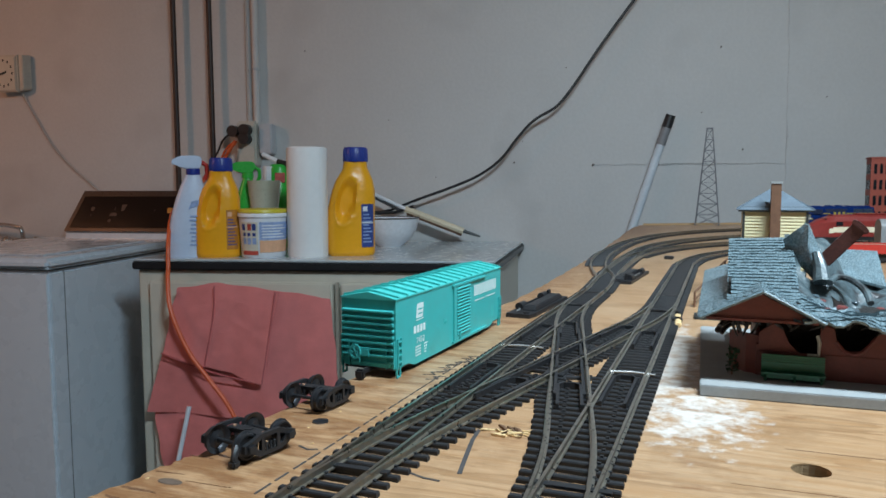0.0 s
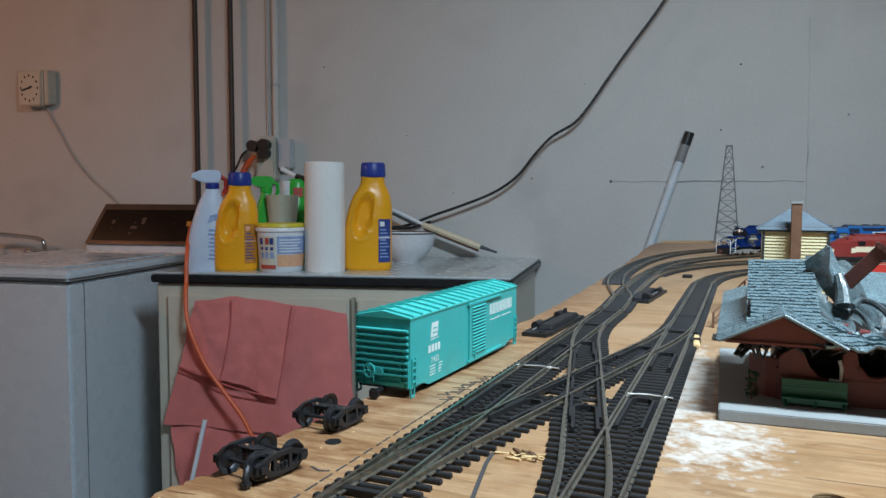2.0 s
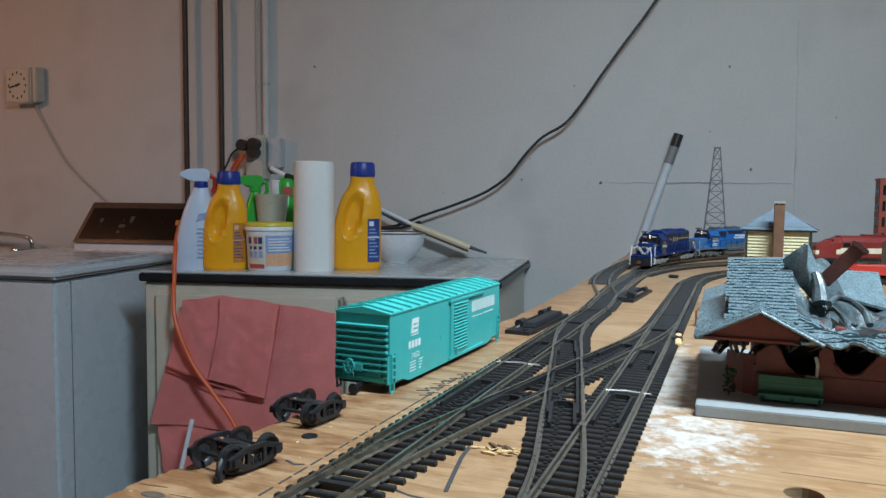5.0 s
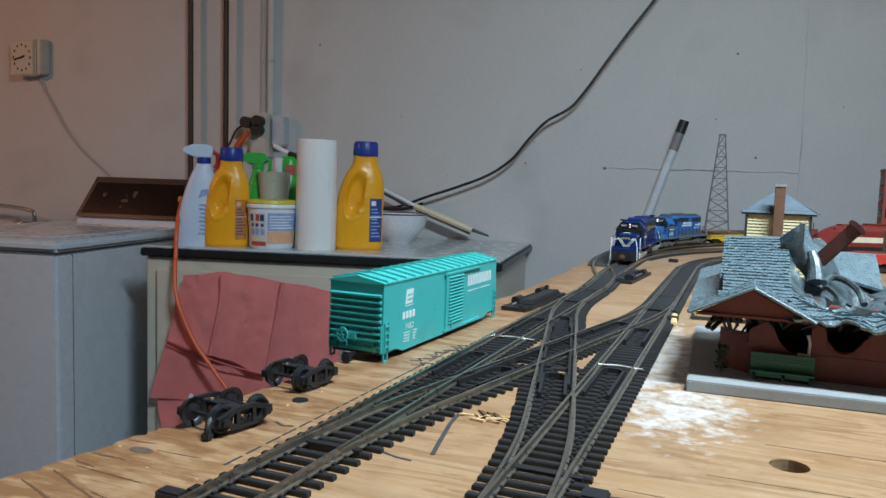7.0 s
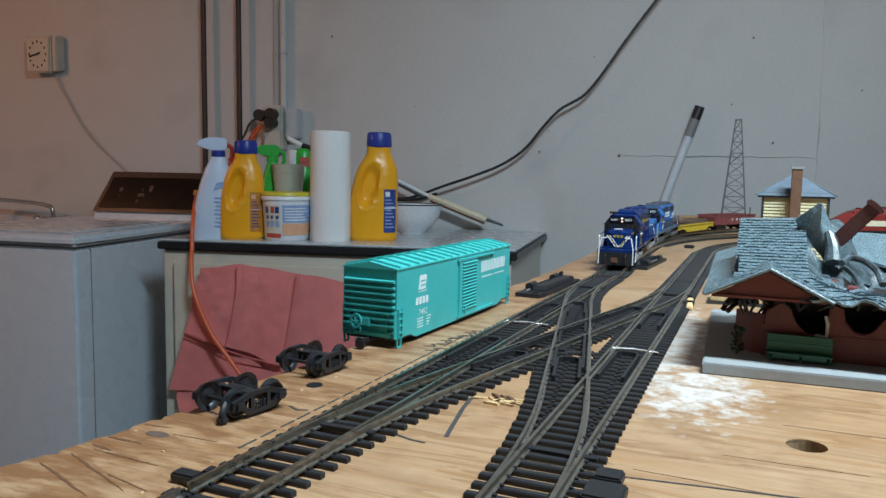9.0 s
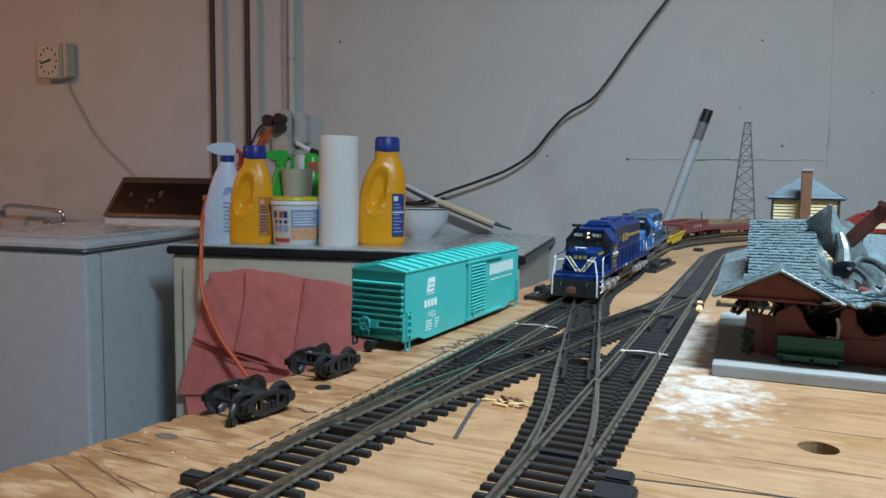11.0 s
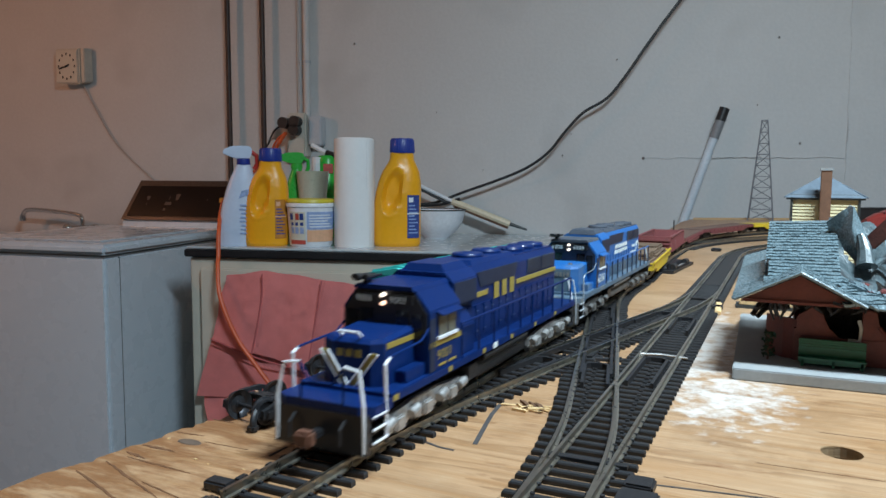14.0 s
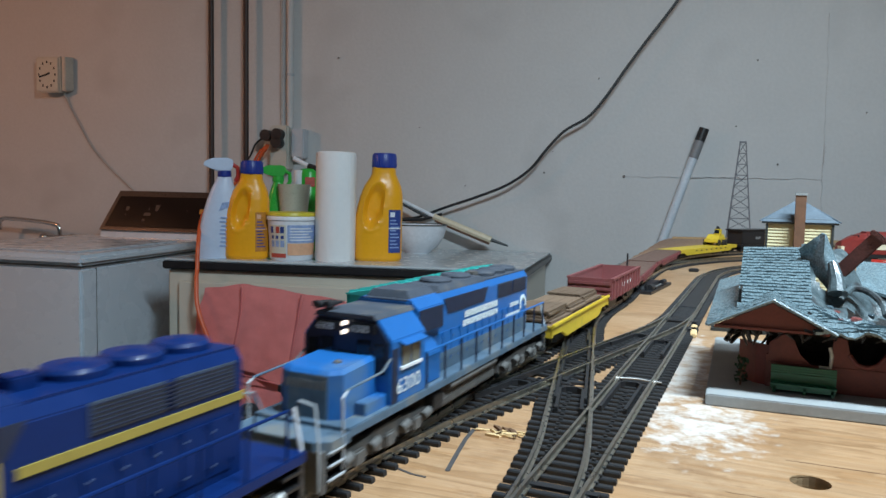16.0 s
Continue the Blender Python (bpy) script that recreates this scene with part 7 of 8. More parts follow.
def jug(x, y, label, tag_mat, tag_u, turn, size=1.0):
    th = thing("detergent_jug", facing(x, y) @ pose(0, 0, 0, 0, 0, turn) @ Matrix.Scale(size, 4), label, "detergent jug", "detergent jugs")
    prof = ((0.112, 0.068, 0.0), (0.120, 0.076, 0.006), (0.121, 0.077, 0.06), (0.120, 0.076, 0.10), (0.116, 0.074, 0.135), (0.107, 0.070, 0.165), (0.094, 0.064, 0.188), (0.076, 0.058, 0.205), (0.066, 0.056, 0.214), (0.060, 0.054, 0.222), (0.058, 0.054, 0.236))
    rings = []
    for z in [0.236 * k / 60 for k in range(61)]:
        for (w0, d0, z0), (w1, d1, z1) in zip(prof, prof[1:]):
            if z <= z1 + 1e-9:
                f = (z - z0) / (z1 - z0)
                w, d = w0 + (w1 - w0) * f, d0 + (d1 - d0) * f
                break
        w += 0.0025 * math.exp(-((z - 0.226) / 0.003) ** 2)
        ring = []
        for px, py, pz in oval(w, d, z, 72, dx=0.012 * min(1, max(0, (z - 0.1) / 0.11)) - 0.004):
            # the grip is pressed deep into the front and the back, leaving the handle beside it
            lean = 0.010 * (z - 0.135) / 0.055
            e = math.sqrt(((px + 0.016 - lean) / 0.0225) ** 2 + ((z - 0.138) / 0.054) ** 2)
            k = max(0.0, min(1.0, (1.14 - e) / 0.55))
            k = k * k * (3 - 2 * k)
            lip = 0.0022 * math.exp(-((e - 1.16) / 0.09) ** 2)
            side = -1 if py < 0 else 1
            ring.append((px, py * (1 - 0.52 * k) + side * lip, pz))
        rings.append(ring)
    part("body", loft(rings), ORANGE_JUG, th, "yellow-orange plastic body with a pressed grip", smooth=True)
    cap = part("cap", loft([circle((0.009, 0, 0.235), 0.0305, 30), circle((0.009, 0, 0.238), 0.0315, 30), circle((0.009, 0, 0.268), 0.0295, 30), circle((0.009, 0, 0.2715), 0.0275, 30)]), BLUE_CAP, th, "dark blue screw cap", smooth=True)
    for k in range(30):
        a = 2 * math.pi * k / 30
        part("grip_rib", tube([(0.009 + 0.0312 * math.cos(a), 0.0312 * math.sin(a), 0.239), (0.009 + 0.0296 * math.cos(a), 0.0296 * math.sin(a), 0.267)], 0.0009, 4), BLUE_CAP, cap)
    # label wrapped on the face
    def curve(u, z, off):
        return (u, -(0.0385 * (1 - abs((u + 0.004) / 0.0605) ** 2.6) ** (1 / 2.6)) - off, z)
    us = [tag_u[0] + (tag_u[1] - tag_u[0]) * k / 8 for k in range(9)]
    def patch(z0, z1, off, u0=0, u1=8):
        bm = bmesh.new()
        a = [[bm.verts.new(curve(u, z, o)) for u in us[u0:u1 + 1]] for z, o in ((z0, 0.0), (z0, off), (z1, off), (z1, 0.0))]
        for p, q in zip(a, a[1:]):
            for k in range(len(p) - 1):
                bm.faces.new((p[k], p[k + 1], q[k + 1], q[k]))
        return bm
    tag = part("label", patch(0.022, 0.130, 0.0010), tag_mat, th, "printed label with unreadable lines")
    for i in range(9):
        z = 0.034 + i * 0.0085
        part("print_line", patch(z, z + 0.003, 0.0014, 1, 7 - (i % 3)), SOFT_BLUE if tag_mat is LABEL_BLUE else LABEL_BLUE, tag)
    part("print_block", patch(0.112, 0.124, 0.0014, 1, 4), TUB_WHITE if tag_mat is LABEL_BLUE else SOFT_ORANGE, tag)
    part("print_band", patch(0.082, 0.085, 0.0016, 0, 8), TUB_WHITE if tag_mat is LABEL_BLUE else SOFT_ORANGE, tag)
    return th


def spray_bottle(m, body_mat, head_mat, trigger_mat, label, scale=1.0):
    th = thing("spray_bottle", m, label, "spray bottle", "spray bottles")
    s = scale
    wide = 1.28 if body_mat is PALE_BLUE else 1.0
    prof = ((0.066, 0.044, 0.0), (0.072, 0.048, 0.006), (0.073, 0.048, 0.05), (0.068, 0.046, 0.10), (0.058, 0.042, 0.14), (0.044, 0.036, 0.175), (0.032, 0.030, 0.195), (0.028, 0.028, 0.203))
    part("body", loft([oval(w * s * wide, d * s, z * s, 24, 2.3, dx=0.010 * s * z / 0.2 - 0.012 * (wide - 1) / 0.28 * (1 - z / 0.203)) for w, d, z in prof]), body_mat, th, smooth=True)
    part("collar", _shift(lathe([(0.0165 * s, 0.203 * s), (0.017 * s, 0.206 * s), (0.016 * s, 0.218 * s)], 18), (0.010 * s, 0, 0)), BLUE_CAP if trigger_mat is RED else head_mat, th, "screw collar", smooth=True)
    head = part("spray_head", prism([(-0.038, 0.240), (-0.040, 0.229), (-0.020, 0.224), (-0.006, 0.217), (0.024, 0.217), (0.031, 0.232), (0.030, 0.246), (0.018, 0.250), (-0.018, 0.249)] if s == 1 else [(a * s, b * s) for a, b in ((-0.038, 0.240), (-0.040, 0.229), (-0.020, 0.224), (-0.006, 0.217), (0.024, 0.217), (0.031, 0.232), (0.030, 0.246), (0.018, 0.250), (-0.018, 0.249))], "y", -0.011 * s, 0.011 * s), head_mat, th, "trigger spray head", bevel=0.002)
    part("trigger", tube([(0.024 * s, 0, 0.238 * s), (0.042 * s, 0, 0.226 * s), (0.043 * s, 0, 0.205 * s), (0.036 * s, 0, 0.192 * s)], 0.0055 * s, 8), trigger_mat, head, "trigger", smooth=True)
    if body_mat is PALE_BLUE:
        for i in range(8):
            z = 0.030 + i * 0.010
            part("print_line", box(-0.002 + 0.002 * (i % 3), 0.024, -0.0252, -0.0225, z, z + 0.004), SOFT_BLUE, th)
        part("print_mark", prism([(-0.004, 0.118), (0.02, 0.128), (0.022, 0.142), (0.004, 0.138)], "y", -0.0232, -0.018), SOFT_BLUE, th, "blue printed emblem")
    return th


def tub(x, y):
    th = thing("plastic_tub", facing(x, y), "white plastic wipes tub with yellow lid rim and faded label", "tub")
    part("body", lathe([(0.050, 0.0), (0.0535, 0.004), (0.056, 0.05), (0.0595, 0.100), (0.0605, 0.108)], 36), TUB_WHITE, th, smooth=True)
    part("rim", lathe([(0.0605, 0.098), (0.0625, 0.100), (0.0625, 0.107), (0.061, 0.109)], 36), TUB_WHITE, th, smooth=True)
    part("lid", lathe([(0.0600, 0.109), (0.0615, 0.111), (0.060, 0.118), (0.054, 0.1195), (0.01, 0.1195)], 36), mat("yellow_lid", (0.62, 0.52, 0.04), 0.4, scale=30), th, "yellow snap lid", smooth=True)

    def band(a0, a1, z0, z1, off, material, name="print_patch", label=""):
        bm = bmesh.new()
        rows = []
        for z, o in ((z0, 0), (z0, off), (z1, off), (z1, 0)):
            r = 0.0535 + (0.0595 - 0.0535) * z / 0.1 + o
            rows.append([bm.verts.new((r * math.sin(radians(a)), -r * math.cos(radians(a)), z)) for a in [a0 + (a1 - a0) * k / 8 for k in range(9)]])
        for p, q in zip(rows, rows[1:]):
            for k in range(8):
                bm.faces.new((p[k], p[k + 1], q[k + 1], q[k]))
        return part(name, bm, material, th, label)

    band(-62, -14, 0.012, 0.088, 0.0009, mat("cream_print", (0.62, 0.60, 0.50), 0.5, scale=60), label="cream picture panel")
    for i, (a, m_) in enumerate(((-58, LABEL_BLUE), (-40, RED_INK), (-28, LABEL_BLUE))):
        band(a, a + 10, 0.068, 0.084, 0.0014, m_)
    for i in range(3):
        band(-56 + i * 14, -46 + i * 14, 0.034, 0.050, 0.0014, SOFT_BLUE)
        band(-55 + i * 14, -47 + i * 14, 0.054, 0.062, 0.0014, LABEL_BLUE)
    band(-60, -14, 0.008, 0.018, 0.0014, RED_INK)
    band(-10, 78, 0.045, 0.088, 0.0009, SOFT_BLUE, label="faded blue panel with small print")
    band(-10, 78, 0.014, 0.043, 0.0009, SOFT_ORANGE, label="faded orange panel")
    for i in range(5):
        band(-4, 60 - 8 * (i % 3), 0.050 + i * 0.007, 0.053 + i * 0.007, 0.0014, TUB_WHITE, "print_line")
    return th


def paper_roll(x, y):
    th = thing("paper_towel_roll", facing(x, y), "standing white kitchen paper towel roll", "paper roll")
    bm = lathe([(0.021, 0.0), (0.0488, 0.0), (0.0502, 0.004), (0.0505, 0.09), (0.0498, 0.18), (0.0502, 0.262), (0.049, 0.268), (0.045, 0.2705), (0.021, 0.2705)], 48)
    for v in bm.verts:
        if v.co.xy.length > 0.04:
            k = 0.0014 * noise.noise((v.co.x * 30, v.co.y * 30, v.co.z * 12))
            v.co.x += v.co.x / 0.05 * k
            v.co.y += v.co.y / 0.05 * k
    part("paper", bm, PAPER, th, smooth=True)
    part("core", lathe([(0.0208, 0.001), (0.0208, 0.2712), (0.018, 0.2712), (0.018, 0.001)], 24), BEIGE, th, "cardboard core")
    bm = prism([(0.030, -0.0412), (0.0345, -0.0385), (0.034, -0.0378), (0.0295, -0.0405)], "z", 0.004, 0.266)
    part("loose_end", bm, PAPER, th)
    return th


def small_wares():
    cup = thing("measuring_cup", facing(-1.197, 1.70), "cloudy plastic measuring cup behind the tub", "cup")
    part("cup_body", lathe([(0.034, 0.0), (0.036, 0.1), (0.0445, 0.188), (0.0455, 0.190), (0.0425, 0.189), (0.034, 0.1)], 28), CLEAR_CUP, cup, smooth=True)
    can = thing("spray_can", facing(-1.215, 1.80), "bright green aerosol can with red printed panel", "spray can")
    part("can_body", lathe([(0.029, 0.0), (0.030, 0.004), (0.030, 0.225), (0.024, 0.235), (0.018, 0.237)], 26), LIME, can, smooth=True)
    part("panel", box(-0.012, 0.016, -0.0312, -0.026, 0.185, 0.212), RED_INK, can, "red printed panel", bevel=0.001)
    bowl = thing("mixing_bowl", pose(-0.93, 1.935, -0.081), "white enamel mixing bowl standing behind a jug", "bowl")
    part("bowl_body", lathe([(0.035, 0.0), (0.038, 0.004), (0.06, 0.022), (0.078, 0.05), (0.085, 0.082), (0.0865, 0.083), (0.082, 0.08), (0.055, 0.024), (0.03, 0.012)], 36), TUB_WHITE, bowl, smooth=True)
    part("rim", tube([(0.0858 * math.cos(a), 0.0858 * math.sin(a), 0.083) for a in [2 * math.pi * k / 36 for k in range(37)]], 0.0018, 6), DARK_TRIM, bowl, "dark rim")
    br = thing("paint_brush", Matrix.Identity(4), "brush and white fitting leaning among the bottles", "brush")
    part("handle", tube([(-1.262, 1.79, 0.185), (-1.20, 1.80, 0.155), (-1.17, 1.80, 0.1485)], 0.007, 8), TUB_WHITE, br)
    part("bristles", tube([(-1.215, 1.795, 0.163), (-1.165, 1.80, 0.148)], 0.0085, 8), BLACK_PLASTIC, br)
    part("fitting", tube([(-1.235, 1.78, 0.10), (-1.235, 1.78, 0.15)], 0.017, 12), TUB_WHITE, br, "white plastic fitting")
    sh = thing("garden_shears", Matrix.Identity(4), "wooden-handled shears lying on the cabinet against the wall", "shears")
    W = lambda u, z, off=0.07: on_wall(u, z, off)
    part("handle", tube([W(-0.985, 0.022), W(-0.806, -0.045)], 0.0105, 8), IVORY, sh, "pale wooden handle", smooth=True)
    part("dark_edge", tube([W(-0.98, 0.013, 0.066), W(-0.81, -0.052, 0.066)], 0.009, 8), CHIMNEY, sh)
    part("tang", tube([W(-0.81, -0.043), W(-0.754, -0.061)], 0.006, 8, r_end=0.003), DARK_TRIM, sh, "dark steel tang")
    part("blade", tube([W(-1.085, 0.068), W(-0.985, 0.022)], 0.006, 8), TUB_WHITE, sh, "pale upper shank")
    part("second_blade", tube([W(-1.085, 0.058), W(-1.0, 0.017)], 0.0045, 8), BLACK_PLASTIC, sh)
    part("second_handle", tube([W(-1.09, 0.008), W(-1.02, 0.012), W(-0.96, 0.03)], 0.005, 8), BLACK_PLASTIC, sh, "black second handle")


def towel():
    """Two folds of a red cloth hung on the cabinet's front, each a thin wavy sheet."""
    th = thing("red_towel", Matrix.Identity(4), "faded red terry towel draped over the cabinet front", "towel")

    def sheet(corners, off, seed, name, label, waves):
        tl, tr, br, bl = corners
        n, m = 40, 30
        bm = bmesh.new()
        layers = []
        for d in (0.0, 0.005):
            g = []
            for i in range(n + 1):
                row = []
                for k in range(m + 1):
                    a, b = i / n, k / m
                    u = (tl[0] * (1 - a) + tr[0] * a) * (1 - b) + (bl[0] * (1 - a) + br[0] * a) * b
                    z = (tl[1] * (1 - a) + tr[1] * a) * (1 - b) + (bl[1] * (1 - a) + br[1] * a) * b
                    z += 0.012 * math.sin(math.pi * a) * (1 - b) + 0.006 * noise.noise((a * 4, b * 3, seed))
                    u += 0.006 * noise.noise((a * 3, b * 4, seed + 7))
                    w = off + waves * b * (0.6 * math.sin(a * 9 + seed + b * 1.5) + 0.8 * noise.noise((a * 5, b * 2, seed + 3))) + 0.0018 * noise.noise((a * 9, b * 8, seed))
                    w -= 0.010 * (1 - b) ** 3
                    row.append(bm.verts.new(CAB(u, -max(0.018, w) - d, z)))
                g.append(row)
            layers.append(g)
        for s, g in enumerate(layers):
            for i in range(n):
                for k in range(m):
                    bm.faces.new((g[i][k], g[i + 1][k], g[i + 1][k + 1], g[i][k + 1]))
        a, b = layers
        rim = [(i, 0) for i in range(n)] + [(n, k) for k in range(m)] + [(i, m) for i in range(n, 0, -1)] + [(0, k) for k in range(m, 0, -1)]
        for (i, k), (p, q) in zip(rim, rim[1:] + rim[:1]):
            bm.faces.new((a[i][k], a[p][q], b[p][q], b[i][k]))
        part(name, bm, TOWEL, th, label, smooth=True)

    sheet(((-0.735, -0.150), (-0.375, -0.172), (-0.345, -0.475), (-0.825, -0.452)), 0.030, 1.0, "under_fold", "red towel under fold", 0.014)
    sheet(((-0.735, -0.146), (-0.490, -0.152), (-0.528, -0.372), (-0.772, -0.302)), 0.052, 4.0, "over_fold", "red towel over fold", 0.008)
    sheet(((-0.815, -0.44), (-0.47, -0.45), (-0.50, -0.70), (-0.785, -0.66)), 0.026, 8.0, "hanging_end", "red towel hanging end", 0.016)
    for pts in (((-0.637, -0.140), (-0.640, -0.20), (-0.655, -0.28), (-0.668, -0.335)), ((-0.490, -0.152), (-0.505, -0.24), (-0.528, -0.372)), ((-0.772, -0.302), (-0.65, -0.345), (-0.528, -0.372))):
        part("hem", tube(smooth_line([CAB(u, -0.0595, z) for u, z in pts], 5), 0.0018, 6), mat("towel_hem", (0.48, 0.12, 0.12), 0.95, scale=60), th, "stitched hem")
    return th


def orange_cord():
    th = thing("orange_extension_cord", Matrix.Identity(4), "orange extension cord hanging over the cabinet edge", "cord")
    pts = [(-0.766, -0.028, -0.085), (-0.763, -0.034, -0.105), (-0.755, -0.050, -0.131), (-0.735, -0.075, -0.198), (-0.692, -0.082, -0.29), (-0.640, -0.084, -0.36), (-0.588, -0.088, -0.431), (-0.53, -0.1, -0.56), (-0.48, -0.12, -0.80), (-0.45, -0.14, FLOOR_Z + 0.006)]
    route = [on_wall(-1.548, 0.212, 0.07), on_wall(-1.57, 0.16, 0.10), CAB(-0.85, 0.17, 0.045), CAB(-0.80, 0.045, 0.01), CAB(-0.772, -0.015, -0.045)] + [CAB(*p) for p in pts]
    part("cord", tube(smooth_line(route, 6), 0.0052, 8), ORANGE_CORD, th, smooth=True)
    rod = thing("steel_rod", Matrix.Identity(4), "thin bright steel rod leaning against the cabinet", "rod")
    part("shaft", tube([CAB(-0.698, -0.075, -0.425), CAB(-0.77, -0.2, FLOOR_Z + 0.004)], 0.0055, 10), WHITE_POLE, rod, smooth=True)


def wall_fittings():
    for u, material, r, off, z0, label in ((-1.742, BROWN_PIPE, 0.0085, 0.035, FLOOR_Z, "dark brown pipe running up the wall"), (-1.621, BROWN_PIPE, 0.0085, 0.035, FLOOR_Z, "dark brown pipe running up the wall"),
                                           
                                           (-1.511, PALE_CORD, 0.0035, 0.008, 0.28, "thin pale cable running up to the ceiling"), (-1.477, WALL_PIPE, 0.011, 0.018, 0.20, "painted grey conduit above the outlet"),):
        th = thing("wall_pipe", Matrix.Identity(4), label, "pipe", "wall pipes")
        part("pipe", tube([on_wall(u + 0.004, z0, off), on_wall(u, 0.3, off), on_wall(u - 0.004, CEIL_Z, off)], r, 12), material, th, smooth=True)
        for z in ((0.46,) if z0 > 0 else ()):
            part("strap", tube([on_wall(u, z, off), on_wall(u, z + 0.008, off)], r + 0.002, 12), GREY_RAIL if r > 0.004 else PALE_CORD, th, "pipe strap", smooth=True)
    out = thing("outlet_box", WALL, "beige surface outlet box crowded with plugs", "outlet box")
    part("box_body", box(-1.535, -1.470, -0.05, 0, 0.155, 0.300), BEIGE, out, bevel=0.006)
    part("side_box", box(-1.462, -1.420, -0.045, 0, 0.195, 0.290), WHITE_PIPE, out, "pale blue-grey box", bevel=0.004)
    for u, z, m_ in ((-1.536, 0.266, BLACK_PLASTIC), (-1.498, 0.270, BLACK_PLASTIC), (-1.500, 0.243, BLACK_PLASTIC)):
        bm = tube([(u, -0.05, z), (u, -0.082, z)], 0.018, 14)
        part("plug", bm, m_, out, "black plug", smooth=True)
    part("plug_strip", box(-1.55, -1.485, -0.078, -0.05, 0.258, 0.276), BLACK_PLASTIC, out, "black adapter", bevel=0.006)
    part("orange_plug", tube([(-1.555, -0.07, 0.20), (-1.53, -0.07, 0.235)], 0.0065, 10), ORANGE_CORD, out, "orange plug end", smooth=True)
    part("plug_cord", tube(smooth_line([(-1.54, -0.07, 0.262), (-1.575, -0.06, 0.24), (-1.60, -0.05, 0.20), (-1.63, -0.05, 0.15), (-1.64, -0.05, 0.0)], 5), 0.003, 6), BLACK_CORD, out, "black cord")
    part("brown_cord", tube(smooth_line([(-1.53, -0.06, 0.235), (-1.565, -0.055, 0.215), (-1.59, -0.05, 0.16), (-1.59, -0.05, 0.02)], 5), 0.0035, 8), ORANGE_CORD, out, "orange cord", smooth=True)
    ck = thing("wall_clock", WALL @ Matrix.Translation((0.008, 0, 0)), "small square beige electric wall clock with a hanging cord", "clock")
    body = loft([[(-2.383, 0, 0.413), (-2.292, 0, 0.413), (-2.292, 0, 0.530), (-2.383, 0, 0.530)], [(-2.392, -0.045, 0.405), (-2.300, -0.045, 0.405), (-2.300, -0.045, 0.526), (-2.392, -0.045, 0.526)]])
    part("case", body, BEIGE, ck, bevel=0.004)
    part("side", loft([[(-2.290, -0.004, 0.414), (-2.276, -0.004, 0.418), (-2.276, -0.004, 0.530), (-2.290, -0.004, 0.530)], [(-2.297, -0.040, 0.409), (-2.282, -0.040, 0.414), (-2.282, -0.040, 0.526), (-2.297, -0.040, 0.526)]]), BEIGE, ck, "beige case side", bevel=0.002)
    face = part("face", box(-2.386, -2.306, -0.0475, -0.0445, 0.412, 0.520), CLOCK_FACE, ck, "pale dial", bevel=0.001)
    for k in range(12):
        a = radians(30 * k)
        u, z = -2.346 + 0.031 * math.sin(a), 0.466 + 0.042 * math.cos(a)
        part("hour_mark", box(u - 0.0022, u + 0.0022, -0.0485, -0.047, z - 0.004, z + 0.004), BLACK_TRIM, face)
    part("minute_hand", tube([(-2.342, -0.0495, 0.468), (-2.374, -0.0495, 0.458)], 0.0025, 6), BLACK_TRIM, face)
    part("hour_hand", tube([(-2.352, -0.0495, 0.464), (-2.336, -0.0495, 0.471)], 0.003, 6), BLACK_TRIM, face)
    part("cord", tube(smooth_line([(-2.312, -0.012, 0.412), (-2.290, -0.006, 0.36), (-2.262, -0.006, 0.313), (-2.211, -0.006, 0.228), (-2.149, -0.006, 0.161), (-2.052, -0.006, 0.077), (-2.0, -0.006, 0.0)], 6), 0.0028, 6), PALE_CORD, ck, "thin pale cord", smooth=True)
    cb = thing("black_cable", Matrix.Identity(4), "black cable sagging down the wall to the cabinet", "cable")
    pts = [(-0.16, 0.86), (-0.25, 0.72), (-0.309, 0.632), (-0.367, 0.553), (-0.423, 0.473), (-0.479, 0.389), (-0.528, 0.33), (-0.595, 0.289), (-0.645, 0.236), (-0.696, 0.172), (-0.765, 0.123), (-0.861, 0.083), (-0.949, 0.052), (-1.039, 0.018), (-1.10, 0.01)]
    part("cable", tube(smooth_line([on_wall(u, z, 0.05) for u, z in pts], 6), 0.0044, 8), BLACK_CORD, cb, smooth=True)
    part("hook", tube([on_wall(-0.16, 0.86, 0.0), on_wall(-0.16, 0.86, 0.055)], 0.004, 8), STEEL_DARK, cb)
    rd = thing("pole", Matrix.Identity(4), "white pole with grey sleeve and black cap leaning on the wall", "pole")
    P = lambda k, off=0.03: on_wall(-0.1935 - 0.105 * k, 0.300 - 0.333 * k, off)
    part("shaft", tube([P(0.25), P(3.88, 0.06)], 0.0125, 14), WHITE_POLE, rd, "white painted shaft", smooth=True)
    part("sleeve", tube([P(0.10), P(0.26)], 0.0140, 14), mat("grey_sleeve", (0.22, 0.22, 0.23), 0.5, scale=40), rd, "grey sleeve", smooth=True)
    part("cap", tube([P(0.0), P(0.11)], 0.0146, 14), BLACK_PLASTIC, rd, "black cap", smooth=True)


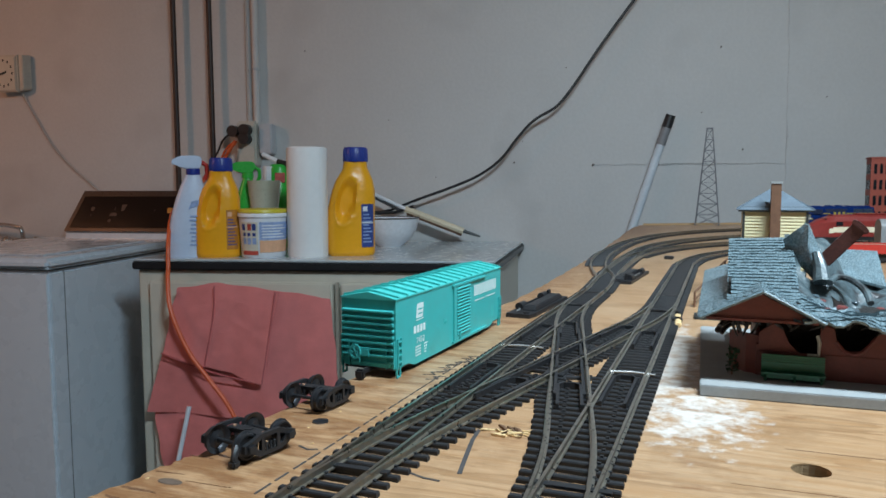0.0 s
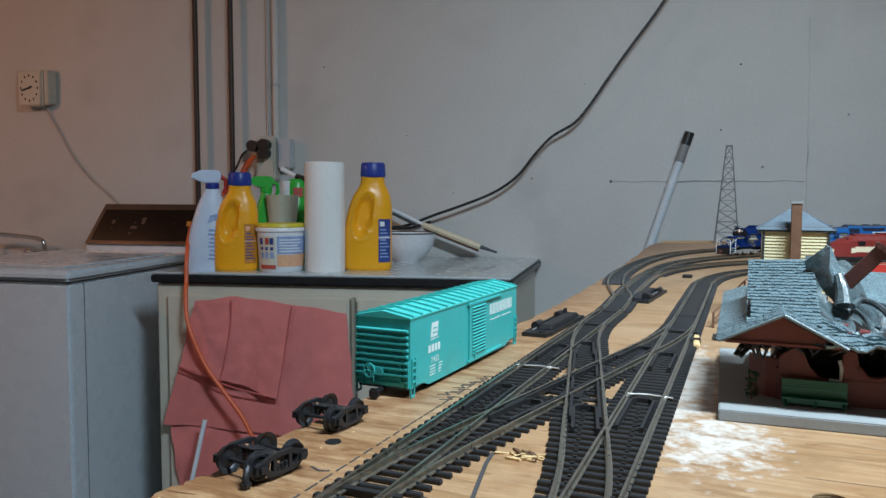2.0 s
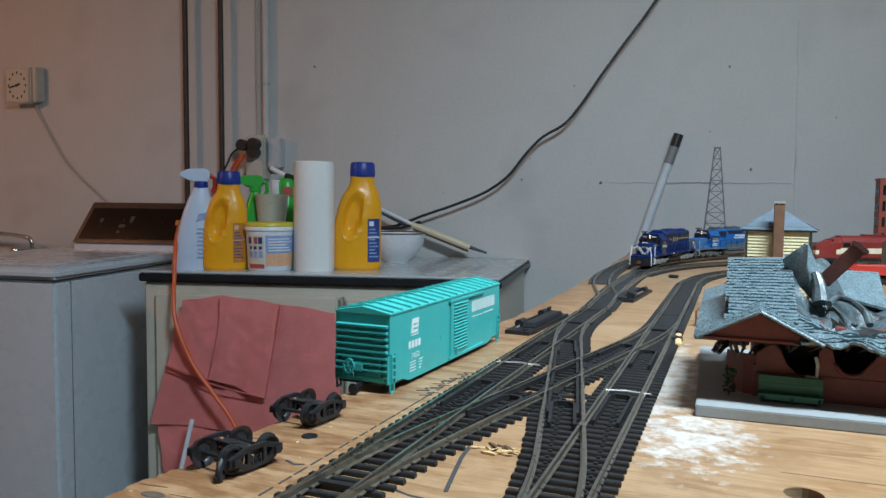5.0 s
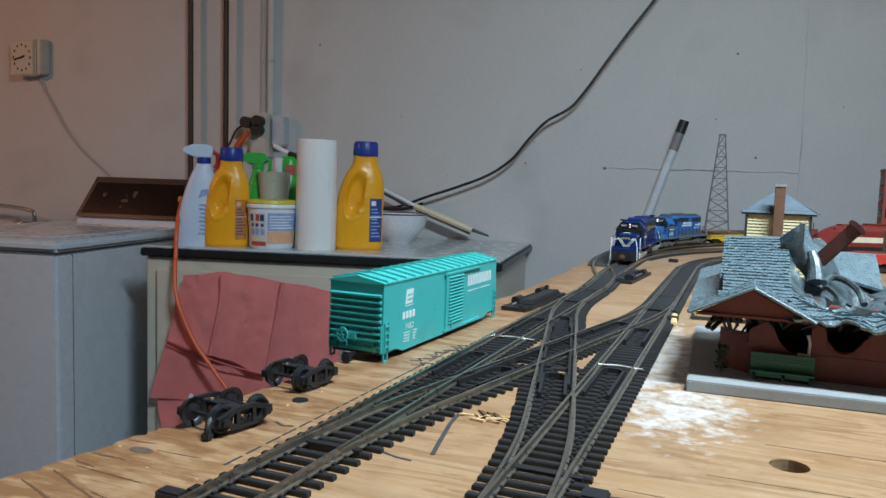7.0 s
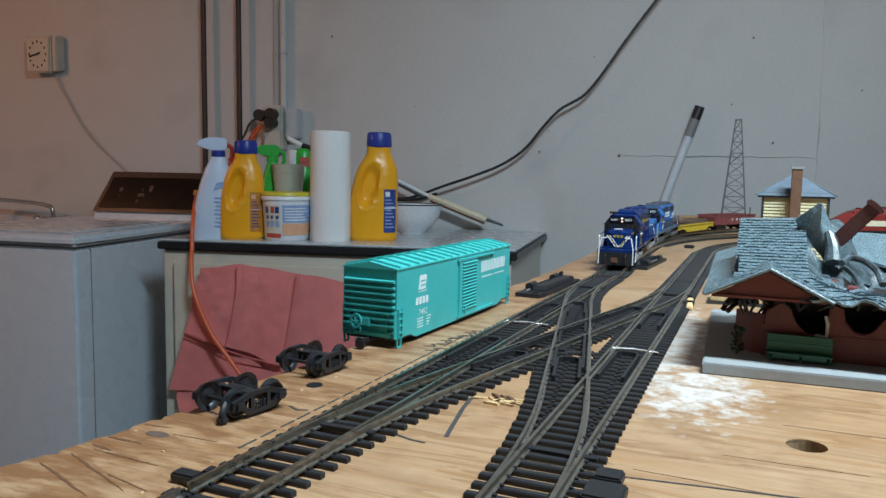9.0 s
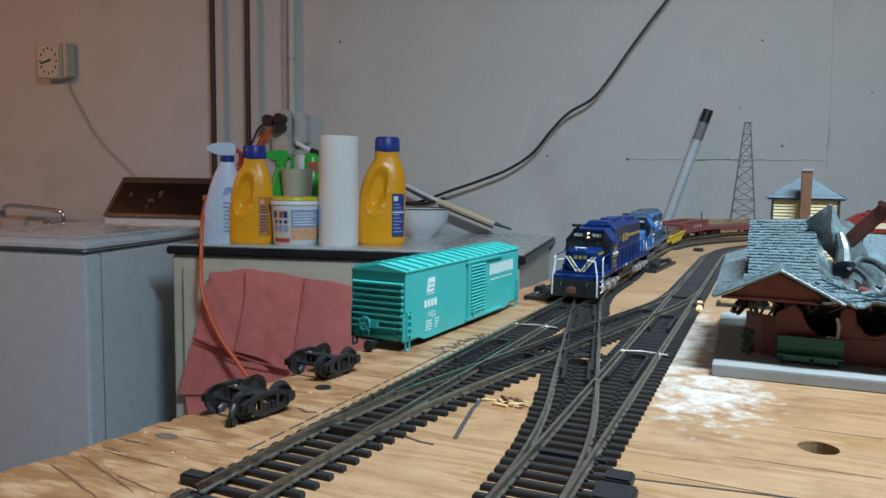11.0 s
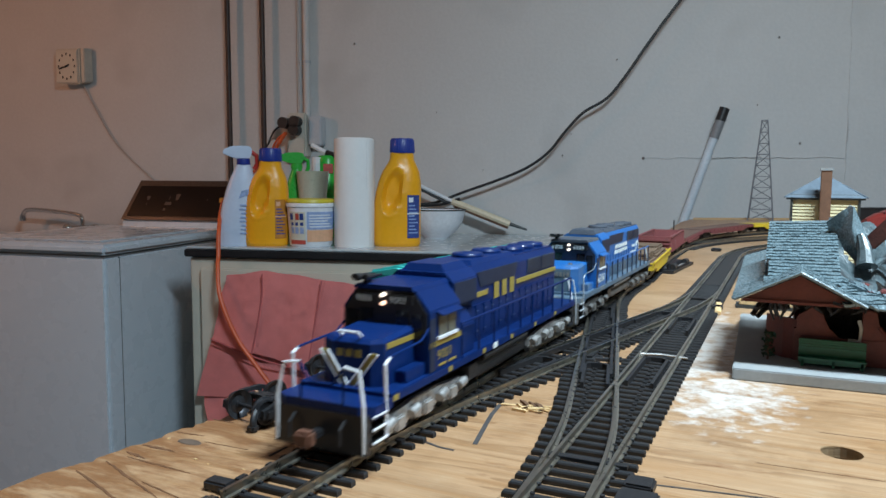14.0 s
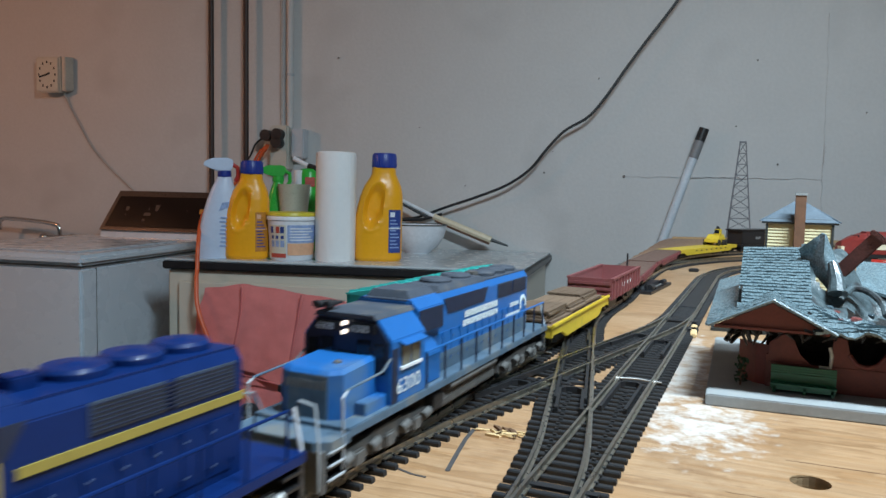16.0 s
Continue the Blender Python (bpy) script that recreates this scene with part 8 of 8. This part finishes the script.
enamel_cabinet()
washer()
laundry_sink()
jug(-0.902, 1.655, "yellow-orange detergent jug with blue cap and blue label", LABEL_BLUE, (0.022, 0.052), 0)
jug(-1.193, 1.500, "yellow-orange detergent jug with blue cap and amber label", LABEL_ORANGE, (0.024, 0.053), -8, 0.9)
spray_bottle(facing(-1.252, 1.465), PALE_BLUE, PALE_BLUE, RED, "pale blue spray bottle with red trigger and blue print")
spray_bottle(facing(-1.262, 1.70), LIME, LIME, LIME, "bright green spray bottle standing behind the tub", 0.97)
tub(-1.094, 1.545)
paper_roll(-0.99, 1.585)
small_wares()
towel()
orange_cord()
wall_fittings()


# ---- what moves ----
LINE = [Vector((l_x(y), y)) for y in (-1.6, -0.5, 0.0, 0.3, 0.6)] + TRAIN_LINE + [Vector((2.9, 1.67))]
SUMS = [0.0]
for a_, b_ in zip(LINE, LINE[1:]):
    SUMS.append(SUMS[-1] + (b_ - a_).length)
S0 = 1.6001  # the length from the line's start to y = 0


def along(s):
    s += S0
    for i in range(len(LINE) - 1):
        if s <= SUMS[i + 1] or i == len(LINE) - 2:
            f = (s - SUMS[i]) / (SUMS[i + 1] - SUMS[i])
            return LINE[i] + (LINE[i + 1] - LINE[i]) * f


# the place of the leading engine's pilot along the line, second by second
LEAD = [(0, 1.565), (2, 1.374), (3, 1.272), (4, 1.17), (6.5, 0.938), (7, 0.89), (8, 0.79), (9, 0.69), (11.5, 0.452), (12.5, 0.348), (13, 0.296), (13.5, 0.240), (14, 0.184), (14.5, 0.127), (15, 0.071), (15.5, 0.013), (16, -0.047)]


def lead_at(t):
    p = LEAD
    for i in range(len(p) - 1):
        if t <= p[i + 1][0]:
            break

    def slope(k):
        k0, k1 = max(k - 1, 0), min(k + 1, len(p) - 1)
        return (p[k1][1] - p[k0][1]) / (p[k1][0] - p[k0][0])

    h = p[i + 1][0] - p[i][0]
    u = (t - p[i][0]) / h
    return (2 * u ** 3 - 3 * u * u + 1) * p[i][1] + (u ** 3 - 2 * u * u + u) * h * slope(i) + (3 * u * u - 2 * u ** 3) * p[i + 1][1] + (u ** 3 - u * u) * h * slope(i + 1)


def motions():
    back = 0.0
    for ob, half, bogie in train:
        centre = back + half * MM
        rows = []
        for k in range(33):
            t = k * 0.5
            s = lead_at(t) + centre
            a, b = along(s - bogie * MM), along(s + bogie * MM)
            c, d = (a + b) / 2, a - b
            rows.append((t, pose(c.x, c.y, 0.0046, 0, 0, math.degrees(math.atan2(d.y, d.x)))))
        walk(ob, rows)
        back += 2 * half * MM + (0.015 if back == 0 else 0.011)


motions()
